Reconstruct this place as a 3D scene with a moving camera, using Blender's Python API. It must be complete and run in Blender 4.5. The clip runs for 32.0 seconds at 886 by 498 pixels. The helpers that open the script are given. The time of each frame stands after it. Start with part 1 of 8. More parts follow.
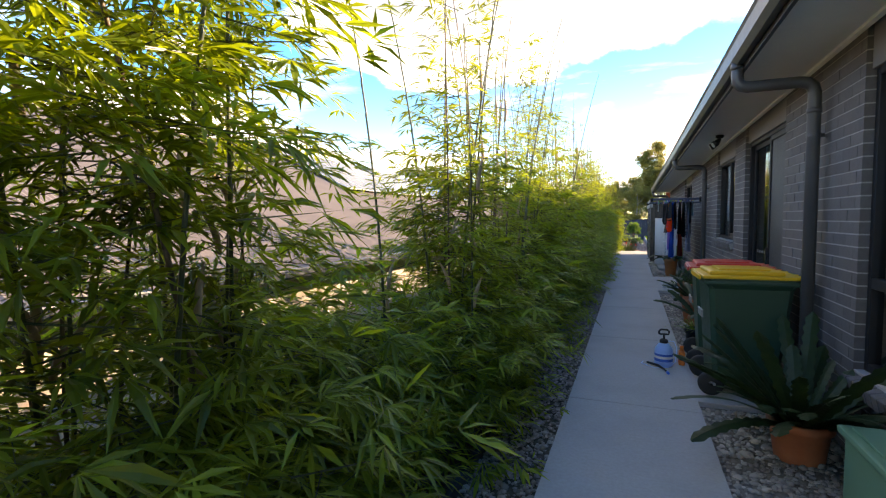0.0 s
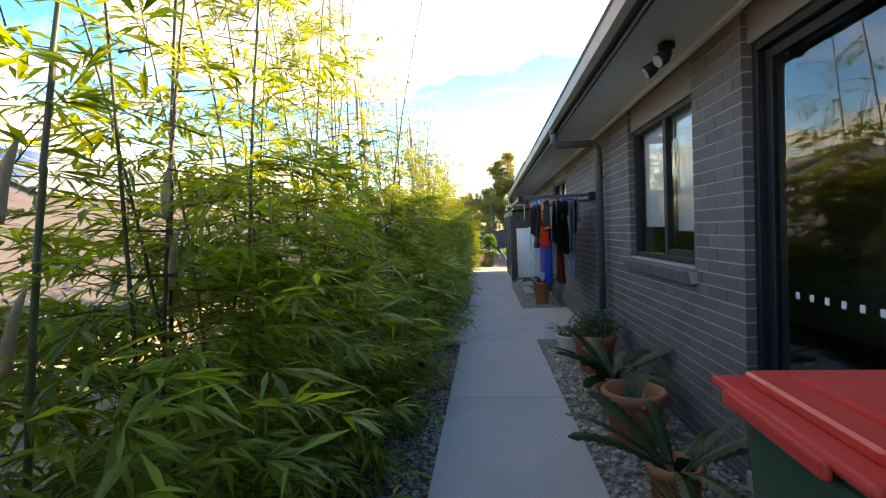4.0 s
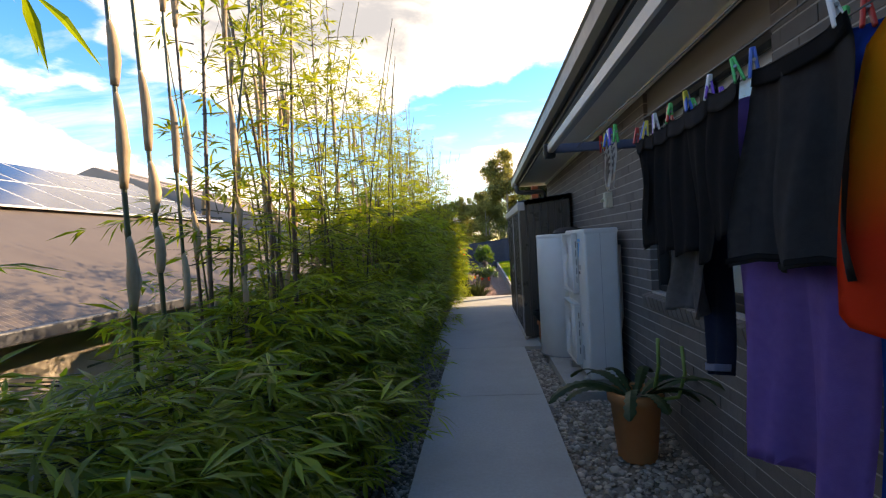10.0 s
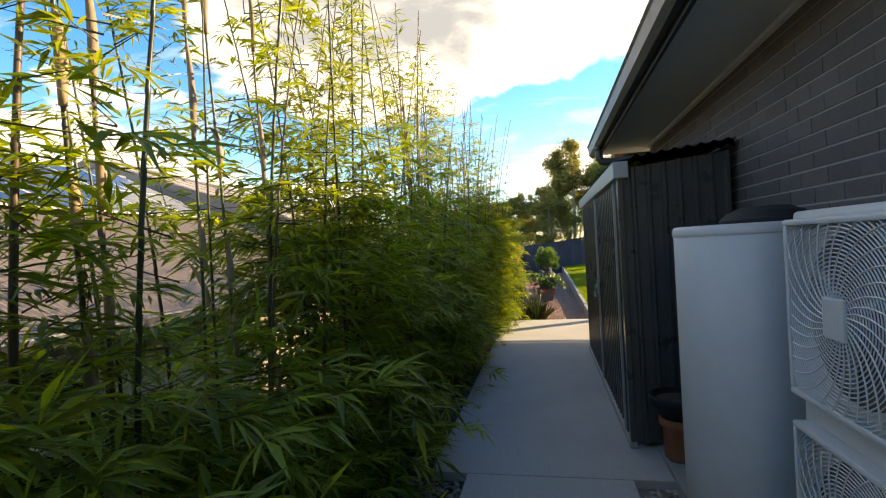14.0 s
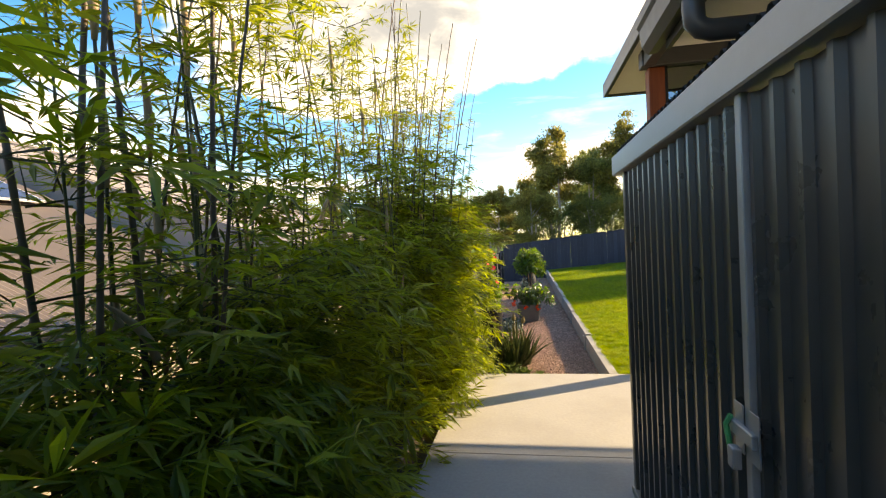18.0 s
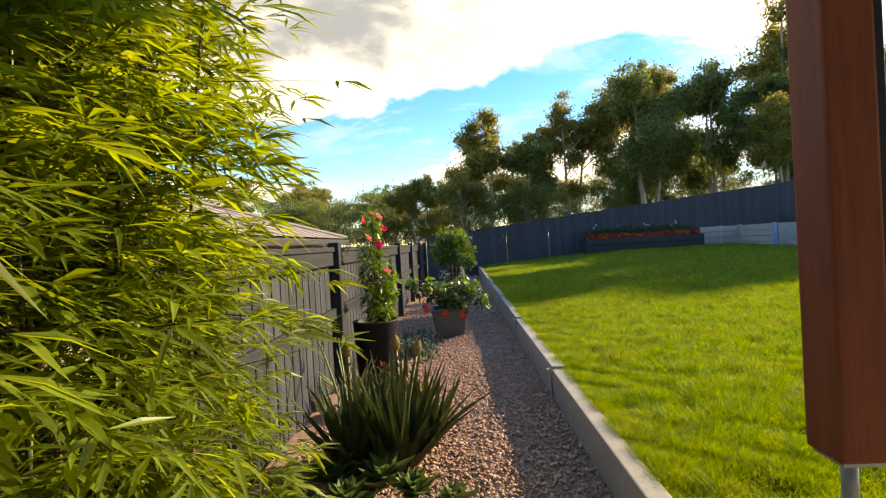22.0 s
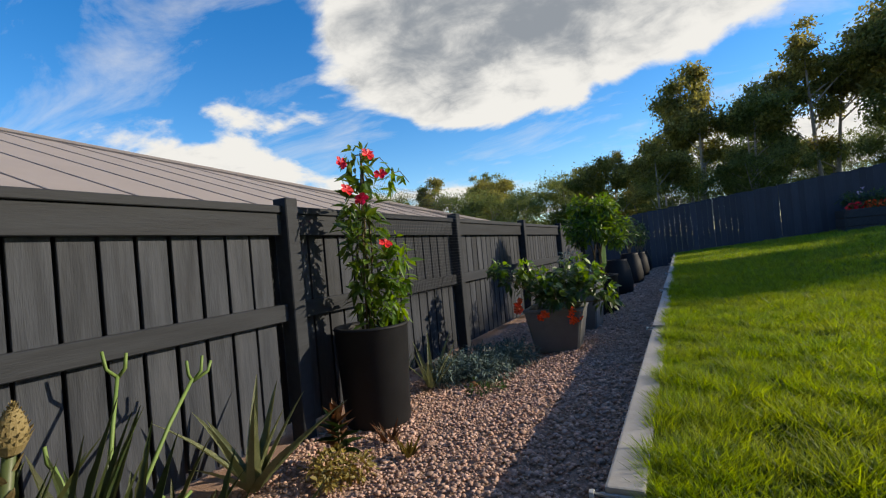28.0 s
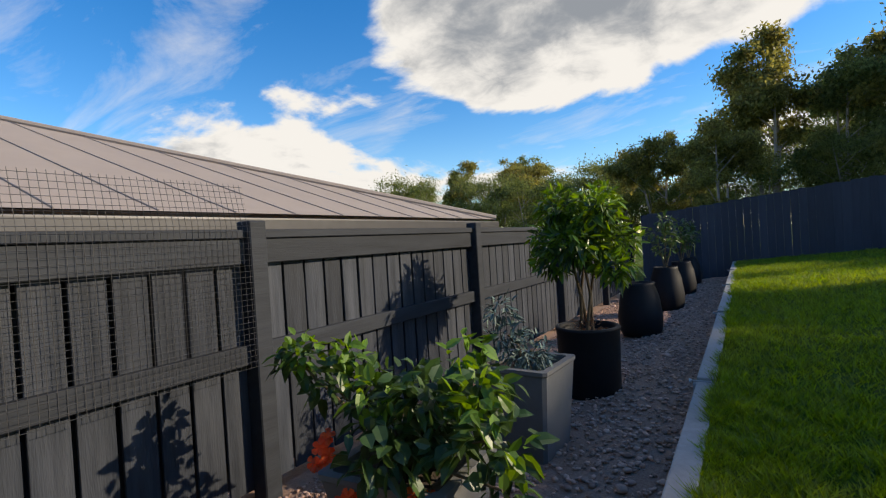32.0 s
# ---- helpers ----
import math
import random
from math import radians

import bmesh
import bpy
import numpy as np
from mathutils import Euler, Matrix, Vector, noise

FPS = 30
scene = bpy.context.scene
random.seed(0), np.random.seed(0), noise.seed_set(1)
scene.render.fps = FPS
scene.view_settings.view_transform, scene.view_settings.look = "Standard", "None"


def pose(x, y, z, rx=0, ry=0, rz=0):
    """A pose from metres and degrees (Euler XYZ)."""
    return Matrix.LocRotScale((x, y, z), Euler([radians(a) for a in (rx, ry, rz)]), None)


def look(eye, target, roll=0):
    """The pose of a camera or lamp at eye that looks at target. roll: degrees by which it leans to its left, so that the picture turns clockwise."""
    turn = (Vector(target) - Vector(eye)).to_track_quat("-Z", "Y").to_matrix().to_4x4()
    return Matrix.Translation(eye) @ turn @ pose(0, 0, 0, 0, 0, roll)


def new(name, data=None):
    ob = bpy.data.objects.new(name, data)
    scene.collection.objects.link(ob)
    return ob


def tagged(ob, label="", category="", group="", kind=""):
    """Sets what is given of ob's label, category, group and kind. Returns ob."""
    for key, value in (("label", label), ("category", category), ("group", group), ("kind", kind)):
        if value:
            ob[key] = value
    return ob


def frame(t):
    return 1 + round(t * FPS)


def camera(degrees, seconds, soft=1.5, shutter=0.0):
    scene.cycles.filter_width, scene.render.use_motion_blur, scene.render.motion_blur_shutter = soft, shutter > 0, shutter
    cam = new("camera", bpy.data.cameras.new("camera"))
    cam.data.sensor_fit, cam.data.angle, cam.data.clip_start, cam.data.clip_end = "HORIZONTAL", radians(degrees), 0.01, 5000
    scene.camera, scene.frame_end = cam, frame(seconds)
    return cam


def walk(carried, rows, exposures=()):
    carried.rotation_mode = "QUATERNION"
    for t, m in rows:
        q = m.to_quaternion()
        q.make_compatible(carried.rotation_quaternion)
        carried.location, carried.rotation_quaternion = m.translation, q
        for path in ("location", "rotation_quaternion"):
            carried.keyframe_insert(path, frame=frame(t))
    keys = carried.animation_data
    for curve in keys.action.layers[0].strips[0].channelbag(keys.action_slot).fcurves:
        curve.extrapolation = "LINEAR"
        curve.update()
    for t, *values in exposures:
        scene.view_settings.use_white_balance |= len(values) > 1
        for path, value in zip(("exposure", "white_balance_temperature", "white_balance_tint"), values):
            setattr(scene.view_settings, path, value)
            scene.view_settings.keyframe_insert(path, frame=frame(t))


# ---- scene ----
cam = camera(85.1, 32.0, soft=1.2)
PATH = [
    (0, (-0.054, -0.402, 1.58), (-0.781, 1.458, 1.457), -0.5),
    (0.5, (-0.084, 0.12, 1.56), (-0.561, 2.059, 1.451), -0.7),
    (1, (-0.035, 0.675, 1.537), (-0.363, 2.646, 1.437), -0.7),
    (1.5, (-0.051, 1.21, 1.51), (-0.332, 3.189, 1.425), -0.5),
    (2, (-0.038, 1.753, 1.514), (-0.269, 3.738, 1.438), -1.1),
    (2.5, (-0.03, 2.343, 1.531), (-0.247, 4.33, 1.461), -1.4),
    (4.5, (-0.209, 4.8, 1.553), (-0.364, 6.792, 1.48), -2.9),
    (5, (-0.242, 5.349, 1.534), (-0.332, 7.346, 1.466), -2.9),
    (5.5, (-0.183, 5.881, 1.539), (-0.164, 7.88, 1.474), -3.2),
    (6, (-0.072, 6.434, 1.55), (-0.023, 8.433, 1.485), -3.4),
    (6.5, (-0.009, 6.975, 1.558), (0.061, 8.973, 1.501), -3.3),
    (7, (0.079, 7.519, 1.567), (0.125, 9.518, 1.508), -3.6),
    (7.5, (0.114, 8.113, 1.484), (0.119, 10.113, 1.455), -3.2),
    (8, (0.126, 8.658, 1.46), (0.135, 10.658, 1.437), -3.4),
    (8.5, (0.087, 9.204, 1.428), (0.077, 11.204, 1.416), -2.8),
    (9, (0.069, 9.779, 1.443), (0.05, 11.779, 1.435), -3.0),
    (9.5, (0.036, 10.359, 1.473), (-0.057, 12.357, 1.452), -2.8),
    (10, (-0.029, 10.985, 1.52), (-0.188, 12.978, 1.492), -3.1),
    (10.5, (-0.012, 11.473, 1.539), (-0.3, 13.452, 1.522), -2.9),
    (11, (-0.047, 11.93, 1.534), (-0.394, 13.9, 1.518), -3.0),
    (11.5, (-0.04, 12.397, 1.533), (-0.388, 14.367, 1.521), -3.3),
    (12, (-0.018, 12.868, 1.531), (-0.38, 14.834, 1.515), -3.1),
    (12.5, (-0.044, 13.323, 1.529), (-0.411, 15.289, 1.517), -3.3),
    (13, (-0.005, 13.749, 1.536), (-0.384, 15.713, 1.526), -3.2),
    (13.5, (0.027, 14.167, 1.537), (-0.363, 16.129, 1.527), -3.3),
    (14, (0.036, 14.638, 1.518), (-0.377, 16.595, 1.508), -3.2),
    (14.5, (0.06, 15.114, 1.534), (-0.376, 17.066, 1.523), -3.4),
    (15, (-0.031, 15.521, 1.484), (-0.469, 17.472, 1.472), -2.6),
    (15.5, (0.002, 16.129, 1.514), (-0.417, 18.085, 1.502), -2.5),
    (17.5, (0.022, 17.988, 1.57), (-0.305, 19.961, 1.543), -2.6),
    (18, (-0.022, 18.487, 1.561), (-0.359, 20.458, 1.534), -2.5),
    (18.5, (0.001, 19.155, 1.48), (-0.321, 21.129, 1.457), -2.4),
    (19, (-0.009, 19.812, 1.414), (-0.245, 21.798, 1.388), -2.2),
    (19.5, (0.074, 20.42, 1.318), (-0.072, 22.415, 1.298), -2.3),
    (20, (0.087, 20.846, 1.302), (-0.051, 22.842, 1.281), -2.3),
    (20.5, (0.113, 21.292, 1.279), (-0.001, 23.288, 1.26), -2.2),
    (21, (0.161, 21.744, 1.243), (0.047, 23.741, 1.223), -2.8),
    (21.5, (0.144, 22.159, 1.15), (0.06, 24.157, 1.13), -2.7),
    (22, (0.189, 22.562, 1.017), (0.12, 24.561, 0.997), -3.2),
    (22.5, (0.23, 22.878, 0.88), (0.172, 24.877, 0.864), -3.0),
    (23, (0.204, 23.167, 0.774), (0.138, 25.166, 0.76), -3.0),
    (23.5, (0.22, 23.363, 0.697), (0.155, 25.362, 0.69), -3.3),
    (24, (0.233, 23.557, 0.635), (0.118, 25.554, 0.635), -3.3),
    (24.5, (0.176, 23.727, 0.573), (0.021, 25.721, 0.575), -3.2),
    (26.5, (0.543, 24.343, 0.611), (0.094, 26.292, 0.63), -4.5),
    (27, (0.767, 24.518, 0.64), (0.323, 26.468, 0.658), -4.8),
    (27.5, (0.961, 24.753, 0.632), (0.356, 26.66, 0.657), -5.8),
    (28, (1.087, 25.024, 0.661), (0.202, 26.817, 0.69), -5.2),
    (28.5, (1.117, 25.325, 0.714), (-0.03, 26.963, 0.746), -4.5),
    (29, (1.058, 25.715, 0.729), (-0.178, 27.288, 0.748), -4.1),
    (29.5, (1.058, 26.128, 0.712), (-0.196, 27.686, 0.72), -4.3),
    (30, (1.085, 26.511, 0.714), (-0.165, 28.073, 0.717), -4.1),
    (30.5, (1.073, 26.946, 0.755), (-0.114, 28.557, 0.743), -3.1),
    (31, (1.136, 27.373, 0.829), (0.001, 29.019, 0.802), -3.0),
    (31.5, (1.134, 27.696, 0.836), (0.045, 29.374, 0.817), -3.5),
    (32, (1.126, 28.033, 0.914), (0.062, 29.726, 0.892), -3.5),
]
EXPOSURES = [(0.0, 1.8, 8050, 17), (1.5, 1.8, 8150, 17), (5.0, 2.1, 8900, 16), (7.5, 1.5, 8800, 16), (10.0, 1.3, 8400, 17), (13.0, 1.18, 8600, 14), (15.0, 1.25, 9000, 12), (18.0, 1.3, 9200, 12), (20.0, 1.15, 8800, 11), (22.0, 0.95, 8600, 9), (23.0, 0.65, 8000, 10), (24.0, 0.3, 7300, 8), (26.5, 0.05, 6650, 8), (32.0, 0.1, 6850, 10)]
SUN_POWER, CLOUD_LIT, CLOUD_DARK = 5.2, 6.5, 2.3

walk(cam, [(t, look(eye, target, roll)) for t, eye, target, roll in PATH], EXPOSURES)

# ---- world, sun ----
SUN_ELEV, SUN_AZ = radians(24.5), radians(30.0)     # azimuth counted from +x towards +y
world = bpy.data.worlds.new("sky")
scene.world = world
world.use_nodes = True
wn, wl = world.node_tree.nodes, world.node_tree.links
wn.clear()
w_out = wn.new("ShaderNodeOutputWorld")
w_bg = wn.new("ShaderNodeBackground")
w_sky = wn.new("ShaderNodeTexSky")
w_sky.sky_type, w_sky.sun_disc = "NISHITA", False
w_sky.sun_elevation, w_sky.sun_rotation = SUN_ELEV, radians(90) - SUN_AZ
w_sky.air_density, w_sky.dust_density, w_sky.ozone_density = 1.0, 0.15, 2.5
w_hs = wn.new("ShaderNodeHueSaturation")
w_hs.inputs["Saturation"].default_value, w_hs.inputs["Value"].default_value, w_hs.inputs["Hue"].default_value = 1.4, 1.5, 0.507
wl.new(w_sky.outputs["Color"], w_hs.inputs["Color"])
w_tc = wn.new("ShaderNodeTexCoord")
w_sep = wn.new("ShaderNodeSeparateXYZ")
wl.new(w_tc.outputs["Generated"], w_sep.inputs[0])


def w_math(op, a, b=None, clamp=False):
    n = wn.new("ShaderNodeMath")
    n.operation, n.use_clamp = op, clamp
    for i, v in enumerate((a, b)):
        if v is None:
            continue
        if hasattr(v, "is_output"):
            wl.new(v, n.inputs[i])
        else:
            n.inputs[i].default_value = v
    return n.outputs[0]


def w_noise(vec, scale, detail, rough, dist=0.0):
    n = wn.new("ShaderNodeTexNoise")
    n.inputs["Scale"].default_value, n.inputs["Detail"].default_value = scale, detail
    n.inputs["Roughness"].default_value, n.inputs["Distortion"].default_value = rough, dist
    wl.new(vec, n.inputs["Vector"])
    return n.outputs["Fac"]


# flat cloud layer: the direction projected on a plane overhead
zc = w_math("ADD", w_math("MAXIMUM", w_sep.outputs[2], 0.0), 0.22)
w_comb = wn.new("ShaderNodeCombineXYZ")
wl.new(w_math("DIVIDE", w_sep.outputs[0], zc), w_comb.inputs[0])
wl.new(w_math("DIVIDE", w_sep.outputs[1], zc), w_comb.inputs[1])
w_comb.inputs[2].default_value = 3.7
cloud_n = w_noise(w_comb.outputs[0], 1.15, 9.0, 0.56, 0.25)
# two banks of cumulus ahead, the larger one on the shaded side
def w_bank(place, radius, amount):
    bank = wn.new("ShaderNodeVectorMath")
    bank.operation = "DISTANCE"
    wl.new(w_comb.outputs[0], bank.inputs[0])
    bank.inputs[1].default_value = place
    return w_math("MULTIPLY", w_math("SUBTRACT", 1.0, w_math("DIVIDE", bank.outputs["Value"], radius), True), amount)


bank_f = w_math("ADD", w_bank((-0.36, 1.42, 3.7), 0.74, 0.52), w_bank((0.80, 1.15, 3.7), 0.58, 0.32))
# rows of small puffs low over the horizon
low = w_math("MULTIPLY", w_math("SUBTRACT", 1.0, w_math("MULTIPLY", w_math("ABSOLUTE", w_math("SUBTRACT", w_sep.outputs[2], 0.13)), 10.0), True), 0.19)
cloud_b = w_math("ADD", w_math("ADD", cloud_n, bank_f), low)
cover_a = wn.new("ShaderNodeMapRange")
cover_a.interpolation_type = "SMOOTHSTEP"
wl.new(cloud_b, cover_a.inputs["Value"])
cover_a.inputs["From Min"].default_value, cover_a.inputs["From Max"].default_value = 0.565, 0.645
# thin torn veils between the banks
w_map = wn.new("ShaderNodeMapping")
wl.new(w_comb.outputs[0], w_map.inputs["Vector"])
w_map.inputs["Scale"].default_value, w_map.inputs["Rotation"].default_value = (1.0, 2.2, 1.0), (0, 0, 0.7)
veil = wn.new("ShaderNodeMapRange")
wl.new(w_noise(w_map.outputs[0], 1.3, 8.0, 0.62, 0.6), veil.inputs["Value"])
veil.inputs["From Min"].default_value, veil.inputs["From Max"].default_value, veil.inputs["To Max"].default_value = 0.50, 0.74, 0.55
cover_f = w_math("MAXIMUM", cover_a.outputs["Result"], veil.outputs["Result"])
# the side of each billow away from the sun is grey
w_off = wn.new("ShaderNodeVectorMath")
w_off.operation = "ADD"
wl.new(w_comb.outputs[0], w_off.inputs[0])
w_off.inputs[1].default_value = (0.13, 0.10, 0.0)
relief = w_math("MULTIPLY", w_math("SUBTRACT", w_noise(w_off.outputs[0], 1.15, 9.0, 0.56, 0.25), cloud_n), 3.2)
body = w_math("MULTIPLY", w_math("SUBTRACT", w_math("ADD", cloud_n, bank_f), 0.62), 2.1, True)
billow = w_math("MULTIPLY", w_math("SUBTRACT", w_noise(w_comb.outputs[0], 5.5, 6.0, 0.6, 0.4), 0.5), 1.5)
thick = wn.new("ShaderNodeMapRange")
wl.new(w_math("ADD", w_math("ADD", relief, body), billow), thick.inputs["Value"])
thick.inputs["From Min"].default_value, thick.inputs["From Max"].default_value = 0.05, 0.95
thick.interpolation_type = "SMOOTHSTEP"
w_ramp = wn.new("ShaderNodeMix")
w_ramp.data_type = "RGBA"
wl.new(thick.outputs["Result"], w_ramp.inputs["Factor"])
w_ramp.inputs[6].default_value = (CLOUD_LIT, CLOUD_LIT * 0.985, CLOUD_LIT * 0.96, 1)
w_ramp.inputs[7].default_value = (CLOUD_DARK * 0.93, CLOUD_DARK * 1.03, CLOUD_DARK * 1.18, 1)
w_mix = wn.new("ShaderNodeMix")
w_mix.data_type = "RGBA"
wl.new(cover_f, w_mix.inputs["Factor"])
wl.new(w_hs.outputs["Color"], w_mix.inputs[6])
wl.new(w_ramp.outputs[2], w_mix.inputs[7])
wl.new(w_mix.outputs[2], w_bg.inputs["Color"])
w_bg.inputs["Strength"].default_value = 0.13
wl.new(w_bg.outputs[0], w_out.inputs["Surface"])

sun = new("sun", bpy.data.lights.new("sun", "SUN"))
sun.data.energy, sun.data.angle, sun.data.color = SUN_POWER, radians(0.6), (1.0, 0.86, 0.66)
sun.matrix_world = look((0, 0, 60), (-math.cos(SUN_ELEV) * math.cos(SUN_AZ), -math.cos(SUN_ELEV) * math.sin(SUN_AZ), 60 - math.sin(SUN_ELEV)))

# ---- materials ----
def rgb(c):
    return (c, c, c, 1) if isinstance(c, (int, float)) else (*c, 1)


def surface(name, base, other=None, scale=8.0, rough=0.7, bump=0.3, bump_scale=60.0, metal=0.0, spread=0.5, dirt=None, dirt_scale=1.2,
            dirt_amount=0.5, stretch=(1, 1, 1), random=0.0, island=False, rough_var=0.12, trans=0.0, spec=0.5, bump_dist=0.004, coat=0.0):
    """A two-scale noise material in object metres: base and other mixed by fine noise, dirt by broad noise, bump, and a random shift per object or island."""
    m = bpy.data.materials.new(name)
    m.use_nodes = True
    n, l = m.node_tree.nodes, m.node_tree.links
    b = n["Principled BSDF"]
    tc, mp = n.new("ShaderNodeTexCoord"), n.new("ShaderNodeMapping")
    l.new(tc.outputs["Object"], mp.inputs["Vector"])
    mp.inputs["Scale"].default_value = stretch

    def noise_node(sc, detail=5.0, r=0.6):
        t = n.new("ShaderNodeTexNoise")
        t.inputs["Scale"].default_value, t.inputs["Detail"].default_value, t.inputs["Roughness"].default_value = sc, detail, r
        l.new(mp.outputs["Vector"], t.inputs["Vector"])
        return t.outputs["Fac"]

    def mix(f, a, c):
        x = n.new("ShaderNodeMix")
        x.data_type = "RGBA"
        for s, v in ((x.inputs["Factor"], f), (x.inputs[6], a), (x.inputs[7], c)):
            if hasattr(v, "is_output"):
                l.new(v, s)
            else:
                s.default_value = v
        return x.outputs[2]

    def ramp(v, lo, hi):
        r = n.new("ShaderNodeMapRange")
        l.new(v, r.inputs["Value"])
        r.inputs["From Min"].default_value, r.inputs["From Max"].default_value = lo, hi
        return r.outputs["Result"]

    fine = noise_node(scale)
    col = mix(ramp(fine, 0.5 - spread * 0.5, 0.5 + spread * 0.5), rgb(base), rgb(other if other is not None else base))
    if dirt is not None:
        broad = noise_node(dirt_scale, 6.0, 0.65)
        fac = n.new("ShaderNodeMath")
        fac.operation = "MULTIPLY"
        l.new(ramp(broad, 0.45, 0.75), fac.inputs[0])
        fac.inputs[1].default_value = dirt_amount
        col = mix(fac.outputs[0], col, rgb(dirt))
    if random or island:
        src = n.new("ShaderNodeNewGeometry").outputs["Random Per Island"] if island else n.new("ShaderNodeObjectInfo").outputs["Random"]
        hsv = n.new("ShaderNodeHueSaturation")
        amount = random or 0.3
        hsv_v = n.new("ShaderNodeMapRange")
        l.new(src, hsv_v.inputs["Value"])
        hsv_v.inputs["To Min"].default_value, hsv_v.inputs["To Max"].default_value = 1 - amount, 1 + amount
        l.new(hsv_v.outputs["Result"], hsv.inputs["Value"])
        l.new(col, hsv.inputs["Color"])
        col = hsv.outputs["Color"]
    l.new(col, b.inputs["Base Color"])
    rr = n.new("ShaderNodeMapRange")
    l.new(fine, rr.inputs["Value"])
    rr.inputs["To Min"].default_value, rr.inputs["To Max"].default_value = max(0.02, rough - rough_var), min(1.0, rough + rough_var)
    l.new(rr.outputs["Result"], b.inputs["Roughness"])
    b.inputs["Metallic"].default_value = metal
    b.inputs["Specular IOR Level"].default_value = spec
    b.inputs["Coat Weight"].default_value = coat
    if bump:
        bn = n.new("ShaderNodeBump")
        bn.inputs["Strength"].default_value, bn.inputs["Distance"].default_value = bump, bump_dist
        l.new(noise_node(bump_scale, 4.0), bn.inputs["Height"])
        l.new(bn.outputs["Normal"], b.inputs["Normal"])
    if trans:
        tr, ad = n.new("ShaderNodeBsdfTranslucent"), n.new("ShaderNodeMixShader")
        hs = n.new("ShaderNodeHueSaturation")
        hs.inputs["Hue"].default_value, hs.inputs["Value"].default_value, hs.inputs["Saturation"].default_value = 0.475, 2.3, 1.1
        l.new(col, hs.inputs["Color"])
        l.new(hs.outputs["Color"], tr.inputs["Color"])
        ad.inputs[0].default_value = trans
        l.new(b.outputs[0], ad.inputs[1])
        l.new(tr.outputs[0], ad.inputs[2])
        l.new(ad.outputs[0], n["Material Output"].inputs["Surface"])
    return m


def glass(name, tint=(0.9, 0.95, 0.95), rough=0.02):
    """Window glass: a dark-tinted clear pane, a mix of glossy and see-through by Fresnel."""
    m = bpy.data.materials.new(name)
    m.use_nodes = True
    n, l = m.node_tree.nodes, m.node_tree.links
    n.remove(n["Principled BSDF"])
    tr, gl, fr, mx = n.new("ShaderNodeBsdfTransparent"), n.new("ShaderNodeBsdfGlossy"), n.new("ShaderNodeFresnel"), n.new("ShaderNodeMixShader")
    tr.inputs[0].default_value = rgb(tint)
    gl.inputs["Roughness"].default_value = rough
    fr.inputs["IOR"].default_value = 2.0
    l.new(fr.outputs[0], mx.inputs[0])
    l.new(tr.outputs[0], mx.inputs[1])
    l.new(gl.outputs[0], mx.inputs[2])
    l.new(mx.outputs[0], n["Material Output"].inputs["Surface"])
    return m


M_CONC = surface("concrete", (0.34, 0.33, 0.31), (0.42, 0.41, 0.385), 40, 0.85, 0.15, 180, dirt=(0.27, 0.26, 0.24), dirt_scale=1.1, dirt_amount=0.55)
M_CONC_EDGE = surface("cast_concrete", (0.29, 0.28, 0.265), (0.37, 0.36, 0.34), 30, 0.85, 0.3, 90, dirt=(0.22, 0.21, 0.19), dirt_scale=3, dirt_amount=0.5)
M_SOIL = surface("soil", (0.055, 0.04, 0.03), (0.1, 0.075, 0.055), 14, 0.95, 0.9, 40, bump_dist=0.02)
M_BRICK = surface("charcoal_brick", (0.090, 0.079, 0.075), (0.126, 0.112, 0.106), 25, 0.8, 0.35, 220, random=0.16, dirt=(0.07, 0.062, 0.059), dirt_scale=9, dirt_amount=0.4)
M_BRICK_FAR = surface("charcoal_brick_joined", (0.090, 0.079, 0.075), (0.126, 0.112, 0.106), 25, 0.8, 0.35, 220, random=0.16, island=True, dirt=(0.07, 0.062, 0.059), dirt_scale=9, dirt_amount=0.4)
M_MORTAR = surface("mortar", (0.29, 0.27, 0.25), (0.36, 0.335, 0.31), 60, 0.95, 0.4, 200)
M_SOFFIT = surface("soffit_paint", (0.76, 0.73, 0.67), (0.80, 0.77, 0.71), 6, 0.7, 0.05, 90)
M_TRIM = surface("monument_steel", (0.052, 0.051, 0.053), (0.064, 0.063, 0.066), 12, 0.42, 0.03, 50, spec=0.5)
M_HEADER = surface("header_board", (0.15, 0.14, 0.135), (0.17, 0.16, 0.155), 9, 0.65, 0.05, 70)
M_PIPE = surface("painted_pvc", (0.060, 0.058, 0.060), (0.072, 0.070, 0.072), 8, 0.4, 0.03, 60)
M_ALU = surface("black_aluminium", (0.012, 0.012, 0.013), (0.018, 0.018, 0.019), 20, 0.55, 0.02, 80, spec=0.25)
M_ROOF = surface("roof_steel", (0.10, 0.10, 0.105), (0.12, 0.12, 0.125), 4, 0.5, 0.05, 30)
M_GLASS = glass("window_glass", (0.93, 0.96, 0.96))
M_BLIND = surface("roller_blind", (0.74, 0.75, 0.74), (0.80, 0.81, 0.80), 60, 0.9, 0.15, 300)
M_ROOM = surface("room_wall", (0.30, 0.29, 0.27), (0.33, 0.32, 0.30), 5, 0.9, 0.05, 40)
M_CARPET = surface("room_floor", (0.12, 0.10, 0.09), (0.15, 0.13, 0.11), 20, 0.95, 0.1, 100)
M_SHED = surface("charcoal_sheet_steel", (0.050, 0.048, 0.046), (0.062, 0.060, 0.057), 5, 0.30, 0.03, 30, dirt=(0.07, 0.066, 0.06), dirt_scale=1.5, dirt_amount=0.4, spec=0.5)
